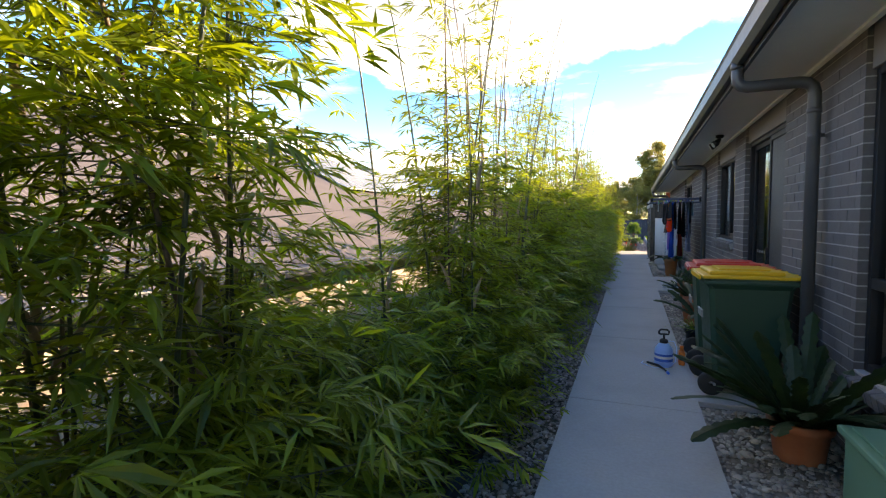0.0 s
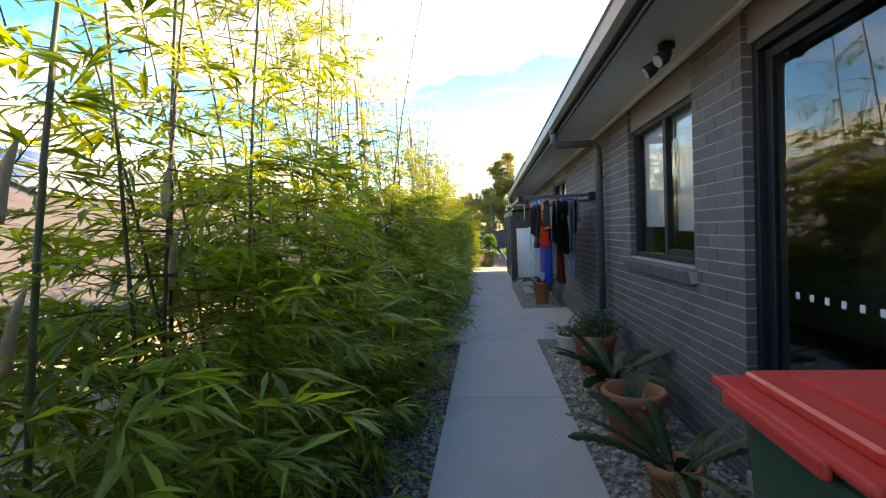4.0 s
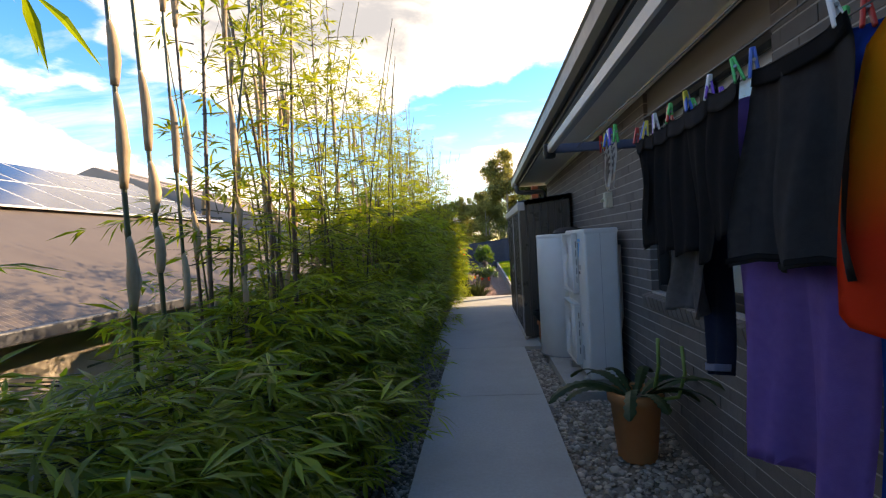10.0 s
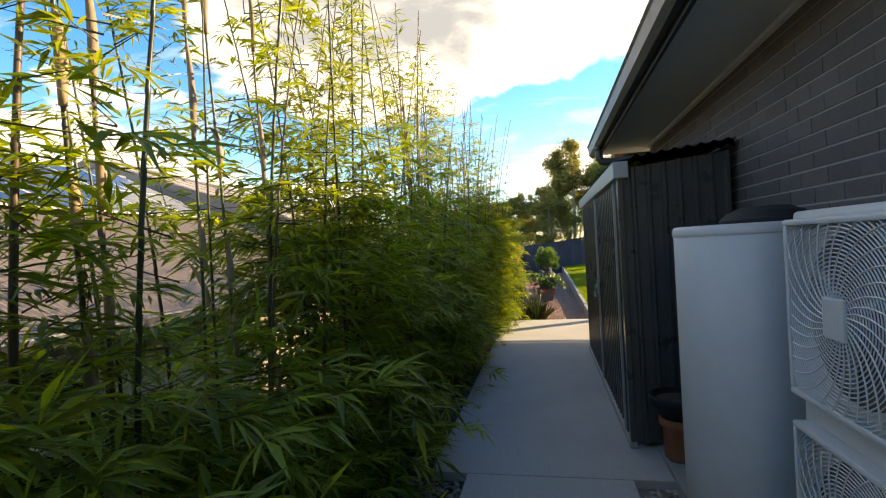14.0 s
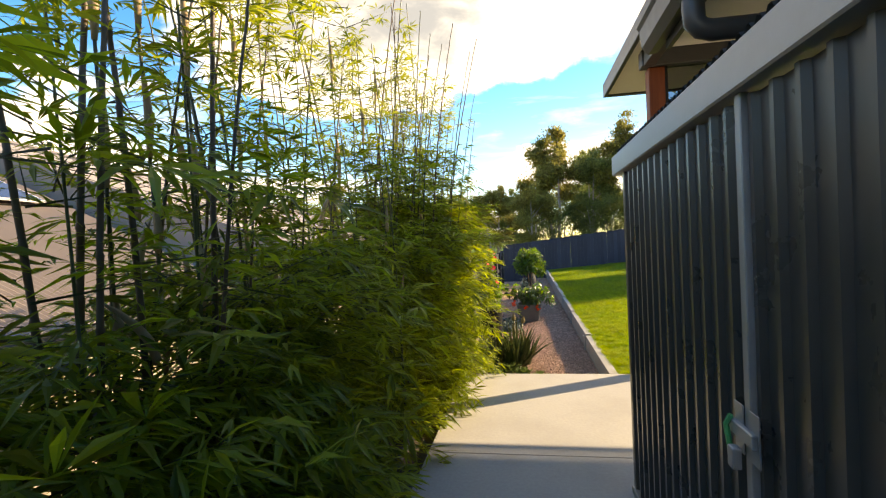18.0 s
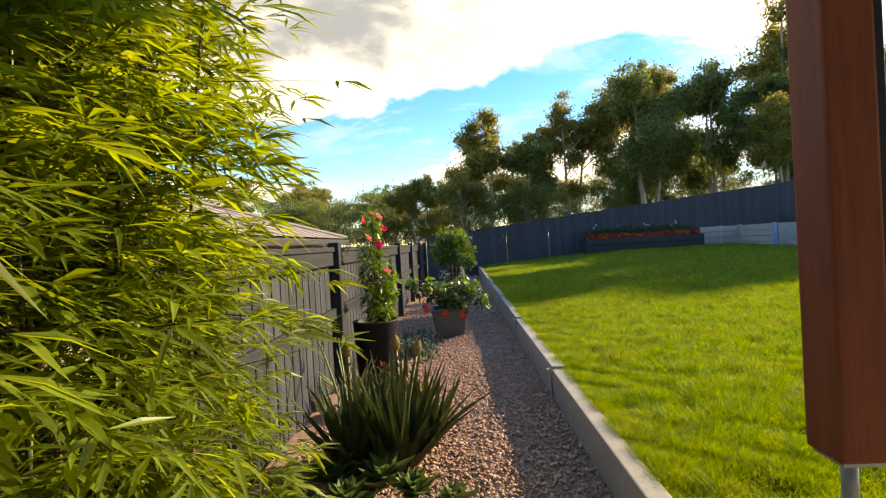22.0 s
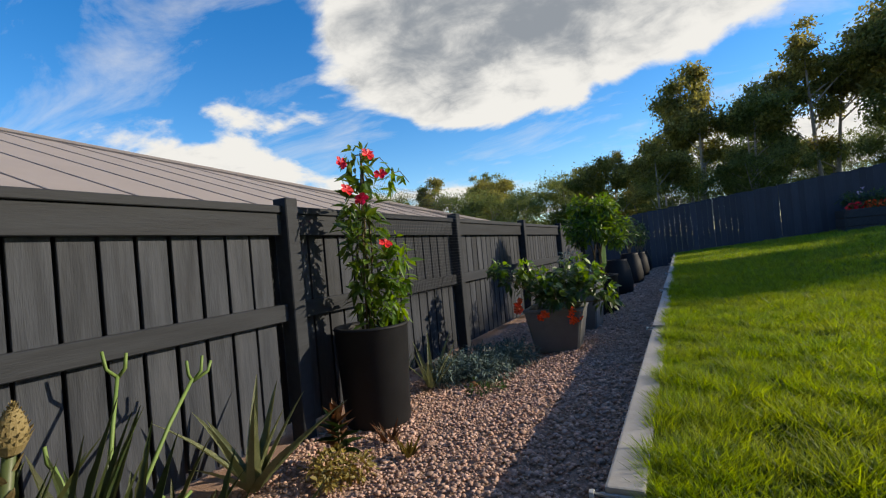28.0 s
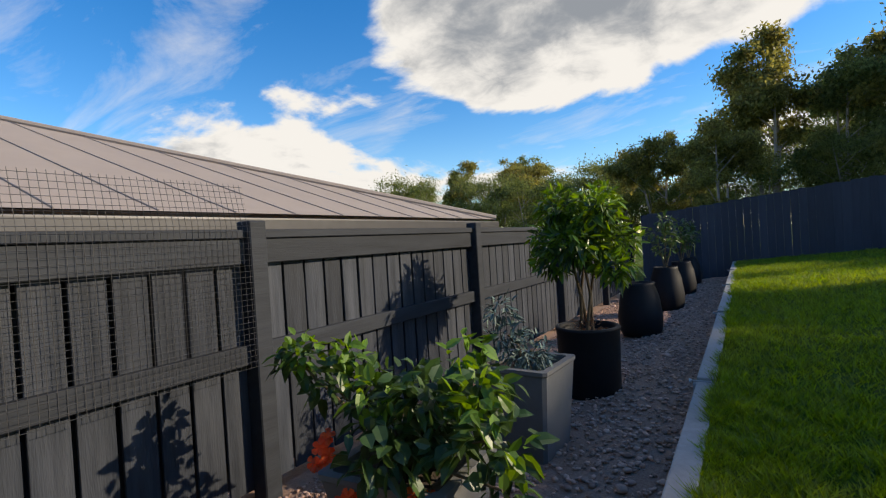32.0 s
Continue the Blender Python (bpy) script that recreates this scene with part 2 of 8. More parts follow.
M_GALV = surface("grey_flashing", (0.30, 0.31, 0.32), (0.36, 0.37, 0.38), 12, 0.45, 0.05, 60, metal=0.4)
M_FENCE = surface("charcoal_stained_timber", (0.022, 0.026, 0.034), (0.046, 0.052, 0.065), 7, 0.62, 0.9, 45, spread=0.34, stretch=(3.0, 3.0, 0.30), random=0.26, spec=0.25, dirt=(0.078, 0.084, 0.098), dirt_scale=4.5, dirt_amount=0.6)
M_FENCE_RAIL = surface("charcoal_stained_rail", (0.020, 0.023, 0.029), (0.042, 0.047, 0.056), 7, 0.66, 0.4, 40, stretch=(3.0, 0.3, 3.0), random=0.15, spec=0.2)
M_FENCE_FAR = surface("navy_stained_timber", (0.020, 0.026, 0.042), (0.036, 0.044, 0.066), 6, 0.75, 0.4, 35, stretch=(3.0, 3.0, 0.3), random=0.2)
# lawn and blades: wide tone spread also stands in for sunlit and shaded tufts
M_LAWN = surface("lawn_soil", (0.040, 0.078, 0.008), (0.085, 0.135, 0.012), 14, 0.95, 0.8, 160, dirt=(0.12, 0.12, 0.02), dirt_scale=0.6, dirt_amount=0.5, bump_dist=0.02, spec=0.1)
M_GRASS = surface("grass_blade", (0.066, 0.134, 0.010), (0.150, 0.222, 0.020), 9, 0.6, 0, spread=0.3, island=True, random=0.55, trans=0.5, dirt=(0.19, 0.185, 0.03), dirt_scale=0.8, dirt_amount=0.4)
M_RIVER = surface("river_stone", (0.26, 0.205, 0.165), (0.42, 0.365, 0.31), 6, 0.7, 0.25, 120, island=True, random=0.42)
M_DARKSTONE = surface("bed_stone", (0.20, 0.165, 0.14), (0.30, 0.26, 0.23), 8, 0.8, 0.25, 120, island=True, random=0.4)
M_PINK = surface("pink_gravel", (0.37, 0.215, 0.155), (0.56, 0.385, 0.30), 8, 0.8, 0.25, 150, island=True, random=0.42)
M_PINKBED = surface("pink_gravel_bed", (0.22, 0.13, 0.09), (0.42, 0.28, 0.21), 90, 0.9, 0.8, 120, bump_dist=0.01)
M_STONEBED = surface("stone_bed", (0.14, 0.11, 0.09), (0.26, 0.22, 0.185), 45, 0.9, 0.8, 80, bump_dist=0.01)
M_CULM = surface("bamboo_culm", (0.035, 0.05, 0.018), (0.07, 0.075, 0.026), 3, 0.4, 0.05, 40, stretch=(6, 6, 1), random=0.3, dirt=(0.12, 0.09, 0.05), dirt_scale=1.5)
M_CULM_DRY = surface("dark_bamboo_culm", (0.075, 0.045, 0.03), (0.13, 0.085, 0.05), 4, 0.5, 0.05, 40, stretch=(6, 6, 1), random=0.3)
M_SHEATH = surface("bamboo_sheath", (0.33, 0.215, 0.115), (0.47, 0.34, 0.205), 20, 0.8, 0.3, 90, stretch=(4, 4, 1), random=0.2)
M_BLEAF = surface("bamboo_leaf", (0.102, 0.155, 0.018), (0.172, 0.218, 0.029), 2.2, 0.38, 0, island=True, random=0.5, trans=0.50, spec=0.28)
M_BLEAF_Y = surface("young_bamboo_leaf", (0.125, 0.165, 0.022), (0.18, 0.21, 0.032), 2.2, 0.45, 0, island=True, random=0.3, trans=0.55, spec=0.35)
M_GUM = surface("gum_leaf", (0.085, 0.115, 0.034), (0.135, 0.165, 0.05), 0.6, 0.6, 0, island=True, random=0.45, trans=0.48)
M_GUM_Y = surface("pale_gum_leaf", (0.135, 0.145, 0.03), (0.19, 0.18, 0.05), 0.6, 0.6, 0, island=True, random=0.45, trans=0.48)
M_BARK = surface("gum_bark", (0.22, 0.19, 0.16), (0.36, 0.33, 0.29), 3, 0.9, 0.5, 18, stretch=(3, 3, 0.6), bump_dist=0.02)
M_TAN = surface("tan_corrugated_roof", (0.165, 0.128, 0.10), (0.20, 0.158, 0.122), 2, 0.6, 0.05, 30, dirt=(0.14, 0.11, 0.086), dirt_scale=0.7)
M_SOLAR = surface("solar_cell", (0.012, 0.018, 0.045), (0.02, 0.028, 0.06), 5, 0.15, 0, spec=0.6)
M_WHITE = surface("white_enamel", (0.54, 0.54, 0.53), (0.59, 0.59, 0.58), 8, 0.38, 0.02, 60, dirt=(0.6, 0.6, 0.58), dirt_scale=2, dirt_amount=0.3)
M_MERBAU = surface("oiled_hardwood", (0.15, 0.034, 0.012), (0.25, 0.062, 0.021), 6, 0.6, 0.25, 50, stretch=(5, 5, 0.35), spec=0.25, dirt=(0.11, 0.028, 0.012), dirt_scale=2.0)

M_BIN = surface("dark_green_hdpe", (0.012, 0.05, 0.028), (0.017, 0.06, 0.034), 14, 0.5, 0.15, 250, dirt=(0.03, 0.06, 0.045), dirt_scale=3, dirt_amount=0.4)
M_LID_Y = surface("yellow_hdpe", (0.74, 0.38, 0.008), (0.80, 0.43, 0.012), 8, 0.45, 0.08, 200, dirt=(0.45, 0.27, 0.03), dirt_scale=4, dirt_amount=0.4)
M_LID_R = surface("red_hdpe", (0.56, 0.030, 0.022), (0.62, 0.038, 0.028), 8, 0.45, 0.08, 200, dirt=(0.3, 0.04, 0.03), dirt_scale=4, dirt_amount=0.4)
M_RUBBER = surface("black_rubber", (0.015, 0.015, 0.016), (0.022, 0.022, 0.023), 20, 0.75, 0.2, 120)
M_TERRA = surface("terracotta", (0.36, 0.105, 0.042), (0.44, 0.145, 0.062), 14, 0.8, 0.25, 120, dirt=(0.36, 0.20, 0.12), dirt_scale=5, dirt_amount=0.4)
M_TERRA2 = surface("ochre_terracotta", (0.38, 0.14, 0.045), (0.46, 0.19, 0.07), 10, 0.82, 0.25, 120, dirt=(0.20, 0.14, 0.06), dirt_scale=5, dirt_amount=0.55)
M_POTW = surface("white_pot", (0.55, 0.55, 0.53), (0.6, 0.6, 0.58), 10, 0.5, 0.1, 100)
M_POTBLK = surface("charcoal_pot", (0.0075, 0.0082, 0.0100), (0.012, 0.013, 0.0155), 12, 0.6, 0.2, 120, dirt=(0.017, 0.018, 0.020), dirt_scale=3, dirt_amount=0.4, spec=0.25)
M_POTGREY = surface("grey_stone_pot", (0.13, 0.13, 0.125), (0.18, 0.18, 0.175), 16, 0.8, 0.25, 140, dirt=(0.10, 0.10, 0.095), dirt_scale=4, dirt_amount=0.5)
M_MIX = surface("potting_mix", (0.05, 0.035, 0.025), (0.10, 0.07, 0.05), 40, 0.95, 0.9, 70, bump_dist=0.01)
M_EPI = surface("flat_cactus_stem", (0.024, 0.055, 0.018), (0.042, 0.082, 0.024), 7, 0.5, 0.15, 60, dirt=(0.09, 0.10, 0.03), dirt_scale=4, dirt_amount=0.5)
M_ALOE = surface("aloe_leaf", (0.060, 0.095, 0.030), (0.10, 0.135, 0.045), 6, 0.5, 0.15, 60, stretch=(1, 1, 0.4), dirt=(0.16, 0.09, 0.04), dirt_scale=3, dirt_amount=0.45, trans=0.08)
M_BUD = surface("aloe_flower_bud", (0.20, 0.15, 0.06), (0.27, 0.21, 0.09), 60, 0.8, 0.6, 110)
M_AGAVE = surface("pale_strap_leaf", (0.16, 0.19, 0.09), (0.26, 0.28, 0.14), 5, 0.5, 0.1, 50, stretch=(8, 8, 1), trans=0.1)
M_BLUEGRN = surface("blue_green_leaf", (0.07, 0.12, 0.10), (0.12, 0.17, 0.14), 8, 0.6, 0.1, 60, island=True, random=0.3)
M_GLOSSY = surface("glossy_green_leaf", (0.052, 0.105, 0.014), (0.10, 0.165, 0.022), 5, 0.35, 0, island=True, random=0.35, trans=0.28)
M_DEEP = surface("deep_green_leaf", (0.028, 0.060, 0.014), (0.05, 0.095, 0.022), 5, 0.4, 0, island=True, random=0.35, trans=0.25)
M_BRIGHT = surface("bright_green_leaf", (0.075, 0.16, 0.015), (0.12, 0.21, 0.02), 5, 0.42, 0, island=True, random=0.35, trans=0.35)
M_SUCC = surface("succulent_leaf", (0.13, 0.20, 0.06), (0.19, 0.26, 0.09), 6, 0.5, 0.05, 40, trans=0.15)
M_BROWNLEAF = surface("bronze_leaf", (0.15, 0.075, 0.03), (0.22, 0.12, 0.05), 6, 0.5, 0, island=True, random=0.3, trans=0.15)
M_YELLEAF = surface("yellow_green_leaf", (0.20, 0.16, 0.03), (0.26, 0.21, 0.05), 6, 0.5, 0, island=True, random=0.3, trans=0.15)
M_REDFL = surface("red_petal", (0.60, 0.010, 0.008), (0.68, 0.018, 0.010), 6, 0.5, 0, island=True, random=0.2, trans=0.3)
M_ORANGEFL = surface("orange_petal", (0.70, 0.11, 0.02), (0.75, 0.17, 0.03), 6, 0.5, 0, island=True, random=0.2, trans=0.3)
M_PINKFL = surface("pale_petal", (0.55, 0.40, 0.50), (0.62, 0.5, 0.58), 6, 0.5, 0, island=True, random=0.2, trans=0.3)
M_STEM = surface("woody_stem", (0.10, 0.07, 0.04), (0.15, 0.11, 0.06), 12, 0.85, 0.4, 60)
M_GSTEM = surface("green_stem", (0.12, 0.20, 0.04), (0.17, 0.25, 0.06), 12, 0.6, 0.1, 60)
M_WIRE = surface("dark_wire", (0.05, 0.05, 0.052), (0.06, 0.06, 0.062), 12, 0.5, 0)
M_BLUEBAR = surface("navy_powdercoat", (0.035, 0.055, 0.10), (0.045, 0.065, 0.115), 12, 0.45, 0.03, 60)


def cloth(name, base, other, trans=0.08):
    return surface(name, base, other, 35, 0.92, 0.35, 420, trans=trans, spec=0.15)


M_C_BLACK = cloth("black_jersey", (0.014, 0.014, 0.0155), (0.022, 0.022, 0.024), 0)
M_C_CHAR = cloth("charcoal_nylon", (0.044, 0.045, 0.049), (0.060, 0.061, 0.066), 0)
M_C_BLUE = cloth("royal_blue_towel", (0.008, 0.075, 0.42), (0.014, 0.09, 0.48))
M_C_PURPLE = cloth("lilac_towel", (0.21, 0.125, 0.40), (0.25, 0.155, 0.45))
M_C_RUST = cloth("rust_cotton", (0.20, 0.038, 0.022), (0.25, 0.05, 0.028))
M_C_SKY = cloth("pale_blue_cotton", (0.22, 0.38, 0.48), (0.26, 0.42, 0.52))
M_C_NAVY = cloth("navy_denim", (0.014, 0.022, 0.05), (0.022, 0.032, 0.065), 0)
M_C_WHITE = cloth("white_cotton", (0.62, 0.62, 0.60), (0.68, 0.68, 0.66))
M_C_GREY = cloth("marled_grey", (0.10, 0.10, 0.105), (0.15, 0.15, 0.155), 0)
M_C_SLATE = cloth("slate_blue_cotton", (0.18, 0.22, 0.33), (0.24, 0.28, 0.40))
PEG = [surface("peg_" + n, c, c, 5, 0.4, 0) for n, c in (("green", (0.02, 0.42, 0.10)), ("red", (0.5, 0.03, 0.02)), ("yellow", (0.55, 0.45, 0.05)), ("blue", (0.02, 0.12, 0.5)), ("white", (0.6, 0.6, 0.6)), ("purple", (0.14, 0.05, 0.4)))]


def dyed(name):
    """Orange shading to red down a jersey, as it was printed."""
    m = cloth(name, (0.72, 0.30, 0.03), (0.76, 0.34, 0.04), 0.1)
    n, l = m.node_tree.nodes, m.node_tree.links
    b = n["Principled BSDF"]
    tc, sp, mr, mx = n.new("ShaderNodeTexCoord"), n.new("ShaderNodeSeparateXYZ"), n.new("ShaderNodeMapRange"), n.new("ShaderNodeMix")
    l.new(tc.outputs["Generated"], sp.inputs[0])
    l.new(sp.outputs[2], mr.inputs["Value"])
    mr.inputs["From Min"].default_value, mr.inputs["From Max"].default_value = 0.35, 0.75
    mx.data_type = "RGBA"
    l.new(mr.outputs["Result"], mx.inputs["Factor"])
    mx.inputs[6].default_value, mx.inputs[7].default_value = (0.74, 0.050, 0.018, 1), (0.86, 0.36, 0.02, 1)
    l.new(mx.outputs[2], b.inputs["Base Color"])
    return m


M_C_ORANGE = dyed("orange_jersey")

# ---- building tools ----
def link(name, bm, material, smooth=False):
    me = bpy.data.meshes.new(name)
    bm.to_mesh(me)
    bm.free()
    for mm in (material if isinstance(material, (list, tuple)) else [material]):
        me.materials.append(mm)
    if smooth:
        me.polygons.foreach_set("use_smooth", [True] * len(me.polygons))
    return new(name, me)


def part(name, bm, material, parent, label="", smooth=False):
    ob = link(name, bm, material, smooth)
    ob.parent = parent
    if label:
        tagged(ob, label)
    return ob


def empty(name, m, label, category, group="", kind=""):
    ob = new(name)
    ob.empty_display_size = 0.1
    ob.matrix_world = m
    return tagged(ob, label, category, group, kind)


def arrays(name, verts, faces, material, smooth=False):
    """An object from numpy vertices (n, 3) and faces (m, k), all of k corners."""
    me = bpy.data.meshes.new(name)
    faces = np.asarray(faces, dtype=np.int32)
    k = faces.shape[1]
    me.vertices.add(len(verts))
    me.vertices.foreach_set("co", np.asarray(verts, dtype=np.float32).ravel())
    me.loops.add(faces.size)
    me.loops.foreach_set("vertex_index", faces.ravel())
    me.polygons.add(len(faces))
    me.polygons.foreach_set("loop_start", np.arange(0, faces.size, k, dtype=np.int32))
    me.polygons.foreach_set("use_smooth", np.full(len(faces), bool(smooth)))
    me.update(calc_edges=True)
    me.validate()
    for mm in (material if isinstance(material, (list, tuple)) else [material]):
        me.materials.append(mm)
    return new(name, me)


def box(bm, x0, x1, y0, y1, z0, z1, bevel=0.0, seg=1, m=None):
    r = bmesh.ops.create_cube(bm, size=1.0)
    vs = r["verts"]
    bmesh.ops.scale(bm, vec=(x1 - x0, y1 - y0, z1 - z0), verts=vs)
    bmesh.ops.translate(bm, vec=((x0 + x1) / 2, (y0 + y1) / 2, (z0 + z1) / 2), verts=vs)
    if m is not None:
        bmesh.ops.transform(bm, matrix=m, verts=vs)
    if bevel:
        es = list({e for v in vs for e in v.link_edges})
        bmesh.ops.bevel(bm, geom=es, offset=bevel, segments=seg, profile=0.6, affect="EDGES")
    return bm


def boxed(x0, x1, y0, y1, z0, z1, bevel=0.0, seg=1, m=None):
    return box(bmesh.new(), x0, x1, y0, y1, z0, z1, bevel, seg, m)


def tube(bm, pts, radii, n=10, caps=True):
    """A round tube through points with a radius at each."""
    pts = [Vector(p) for p in pts]
    if not isinstance(radii, (list, tuple)):
        radii = [radii] * len(pts)
    rings, up = [], None
    for i, p in enumerate(pts):
        d = (pts[min(i + 1, len(pts) - 1)] - pts[max(i - 1, 0)]).normalized()
        if up is None:
            up = Vector((0, 0, 1)) if abs(d.z) < 0.9 else Vector((1, 0, 0))
        a = d.cross(up).normalized()
        up = a.cross(d).normalized()
        rings.append([bm.verts.new(p + (a * math.cos(6.28319 * k / n) + up * math.sin(6.28319 * k / n)) * radii[i]) for k in range(n)])
    for a, b in zip(rings, rings[1:]):
        for k in range(n):
            bm.faces.new((a[k], a[(k + 1) % n], b[(k + 1) % n], b[k]))
    if caps:
        bm.faces.new(rings[0][::-1])
        bm.faces.new(rings[-1])
    return bm


def lathe(bm, profile, n=32, centre=(0, 0, 0), squash=(1, 1)):
    """Turns (radius, z) pairs about the z axis; a radius of 0 closes it."""
    rings = []
    for r, z in profile:
        if r <= 1e-6:
            rings.append([bm.verts.new((centre[0], centre[1], centre[2] + z))])
        else:
            rings.append([bm.verts.new((centre[0] + squash[0] * r * math.cos(6.28319 * k / n), centre[1] + squash[1] * r * math.sin(6.28319 * k / n), centre[2] + z)) for k in range(n)])
    for a, b in zip(rings, rings[1:]):
        for k in range(n):
            q = (k + 1) % n
            if len(a) == 1 and len(b) > 1:
                bm.faces.new((a[0], b[q], b[k]))
            elif len(b) == 1 and len(a) > 1:
                bm.faces.new((a[k], a[q], b[0]))
            elif len(a) > 1:
                bm.faces.new((a[k], a[q], b[q], b[k]))
    bmesh.ops.recalc_face_normals(bm, faces=bm.faces[:])
    return bm


def sweep(bm, outline, y0, y1):
    """A solid bar along y with the outline (x, z) points."""
    a = [bm.verts.new((x, y0, z)) for x, z in outline]
    b = [bm.verts.new((x, y1, z)) for x, z in outline]
    n = len(outline)
    for k in range(n):
        bm.faces.new((a[k], a[(k + 1) % n], b[(k + 1) % n], b[k]))
    bm.faces.new(a[::-1])
    bm.faces.new(b)
    bmesh.ops.recalc_face_normals(bm, faces=bm.faces[:])
    return bm


def leaf_arrays(base, way, normal, length, width, droop, rng):
    """Four-faced leaves, bent along the middle: arrays of vertices and faces for n leaves."""
    n = len(base)
    way = way / np.linalg.norm(way, axis=1, keepdims=True)
    side = np.cross(way, normal)
    side /= np.linalg.norm(side, axis=1, keepdims=True) + 1e-9
    nor = np.cross(side, way)
    L, Wd = length[:, None], width[:, None]
    down = np.zeros((n, 3))
    down[:, 2] = -1
    d = droop[:, None]
    mid = base + way * L * 0.45 + down * d * L * 0.22
    tip = base + way * L * 0.93 + down * d * L
    v = np.stack([base, mid + side * Wd * 0.5 + nor * Wd * 0.12, mid, mid - side * Wd * 0.5 + nor * Wd * 0.12, tip], axis=1).reshape(-1, 3)
    o = (np.arange(n) * 5)[:, None]
    f = np.concatenate([o + np.array([[0, 1, 2]]), o + np.array([[0, 2, 3]]), o + np.array([[1, 4, 2]]), o + np.array([[2, 4, 3]])], axis=0)
    return v, f


def ovate_arrays(base, way, normal, length, width, droop):
    """Broad leaves of eight faces, folded a little along the midrib: arrays for n leaves."""
    n = len(base)
    way = way / np.linalg.norm(way, axis=1, keepdims=True)
    side = np.cross(way, normal)
    side /= np.linalg.norm(side, axis=1, keepdims=True) + 1e-9
    nor = np.cross(side, way)
    L, W, d = length[:, None], width[:, None], droop[:, None]
    down = np.array([0, 0, -1.0])

    def at(s, w, lift):
        return base + way * L * s + down * d * L * s * s * 0.6 + side * W * w + nor * W * lift

    v = np.stack([base, at(0.25, 0.42, 0.1), at(0.28, 0, 0), at(0.25, -0.42, 0.1), at(0.62, 0.40, 0.1), at(0.65, 0, 0), at(0.62, -0.40, 0.1), at(1.0, 0, 0)], axis=1).reshape(-1, 3)
    t = np.array([(0, 1, 2), (0, 2, 3), (1, 4, 5), (1, 5, 2), (2, 5, 6), (2, 6, 3), (4, 7, 5), (5, 7, 6)])
    return v, ((np.arange(n) * 8)[:, None, None] + t[None]).reshape(-1, 3)


def stones(name, count, x0, x1, y0, y1, z, size, material, rng, flat=0.6, keep=None, rise=None):
    """Loose stones: bevelled lumps of 8 corners and 6 skewed sides plus caps, as one mesh."""
    px, py = rng.uniform(x0, x1, count), rng.uniform(y0, y1, count)
    if keep is not None:
        ok = keep(px, py)
        px, py = px[ok], py[ok]
        count = len(px)
    n = 5
    s = size * rng.lognormal(0, 0.32, count)
    ang = rng.uniform(0, 6.283, count)
    el = rng.uniform(0.62, 1.0, count)
    h = s * flat * rng.uniform(0.7, 1.2, count)
    zz = z + rng.uniform(-0.25, 0.5, count) * h + (0 if rise is None else rise(px))
    tilt = rng.normal(0, 0.25, (count, 2))
    k = np.arange(n) * 6.28319 / n
    verts = []
    for rad, lev in ((0.40, -0.5), (0.5, 0.0), (0.30, 0.46)):
        jit = rng.uniform(0.85, 1.15, (count, n))
        cx = np.cos(k)[None] * jit * s[:, None] * rad * 2
        cy = np.sin(k)[None] * jit * (s * el)[:, None] * rad * 2
        cz = np.full((count, n), lev) * h[:, None] + tilt[:, :1] * cx * 0.5 + tilt[:, 1:] * cy * 0.5
        X = cx * np.cos(ang)[:, None] - cy * np.sin(ang)[:, None] + px[:, None]
        Y = cx * np.sin(ang)[:, None] + cy * np.cos(ang)[:, None] + py[:, None]
        verts.append(np.stack([X, Y, cz + zz[:, None]], axis=2))
    top = np.stack([px, py, zz + h * 0.55], axis=1)[:, None]
    v = np.concatenate(verts + [top], axis=1)
    per = v.shape[1]
    f = []
    for r in (0, n):
        for i in range(n):
            j = (i + 1) % n
            f += [(r + i, r + j, r + n + j), (r + i, r + n + j, r + n + i)]
    f += [(2 * n + i, 2 * n + (i + 1) % n, 3 * n) for i in range(n)]
    faces = (np.arange(count) * per)[:, None, None] + np.array(f)[None]
    return arrays(name, v.reshape(-1, 3), faces.reshape(-1, 3), material, True)


RNG = np.random.default_rng(11)

# ---- plant builders ----
def blade(bm, base, way, length, width, arch, fold=0.25, segs=5, tip=0.04, bulge=0.0):
    """A strap leaf that starts along way and bends down by arch; a V section of two strips."""
    p, d = Vector(base), Vector(way).normalized()
    side = d.cross(Vector((0, 0, 1)))
    side = side.normalized() if side.length > 1e-3 else Vector((1, 0, 0))
    rows = []
    for k in range(segs + 1):
        s = k / segs
        w = width * (1 - s) ** 0.75 * (1 + bulge * math.sin(s * 3.14)) + tip * width * 0
        up = side.cross(d)
        w = max(w, 0.0015)
        rows.append((p - side * w / 2 + up * fold * w, p.copy(), p + side * w / 2 + up * fold * w))
        d = (d + Vector((0, 0, -arch / segs)) * (0.4 + 1.2 * s)).normalized()
        p = p + d * (length / segs)
    vr = [[bm.verts.new(q) for q in r] for r in rows]
    for a, b in zip(vr, vr[1:]):
        for i in range(2):
            bm.faces.new((a[i], a[i + 1], b[i + 1], b[i]))


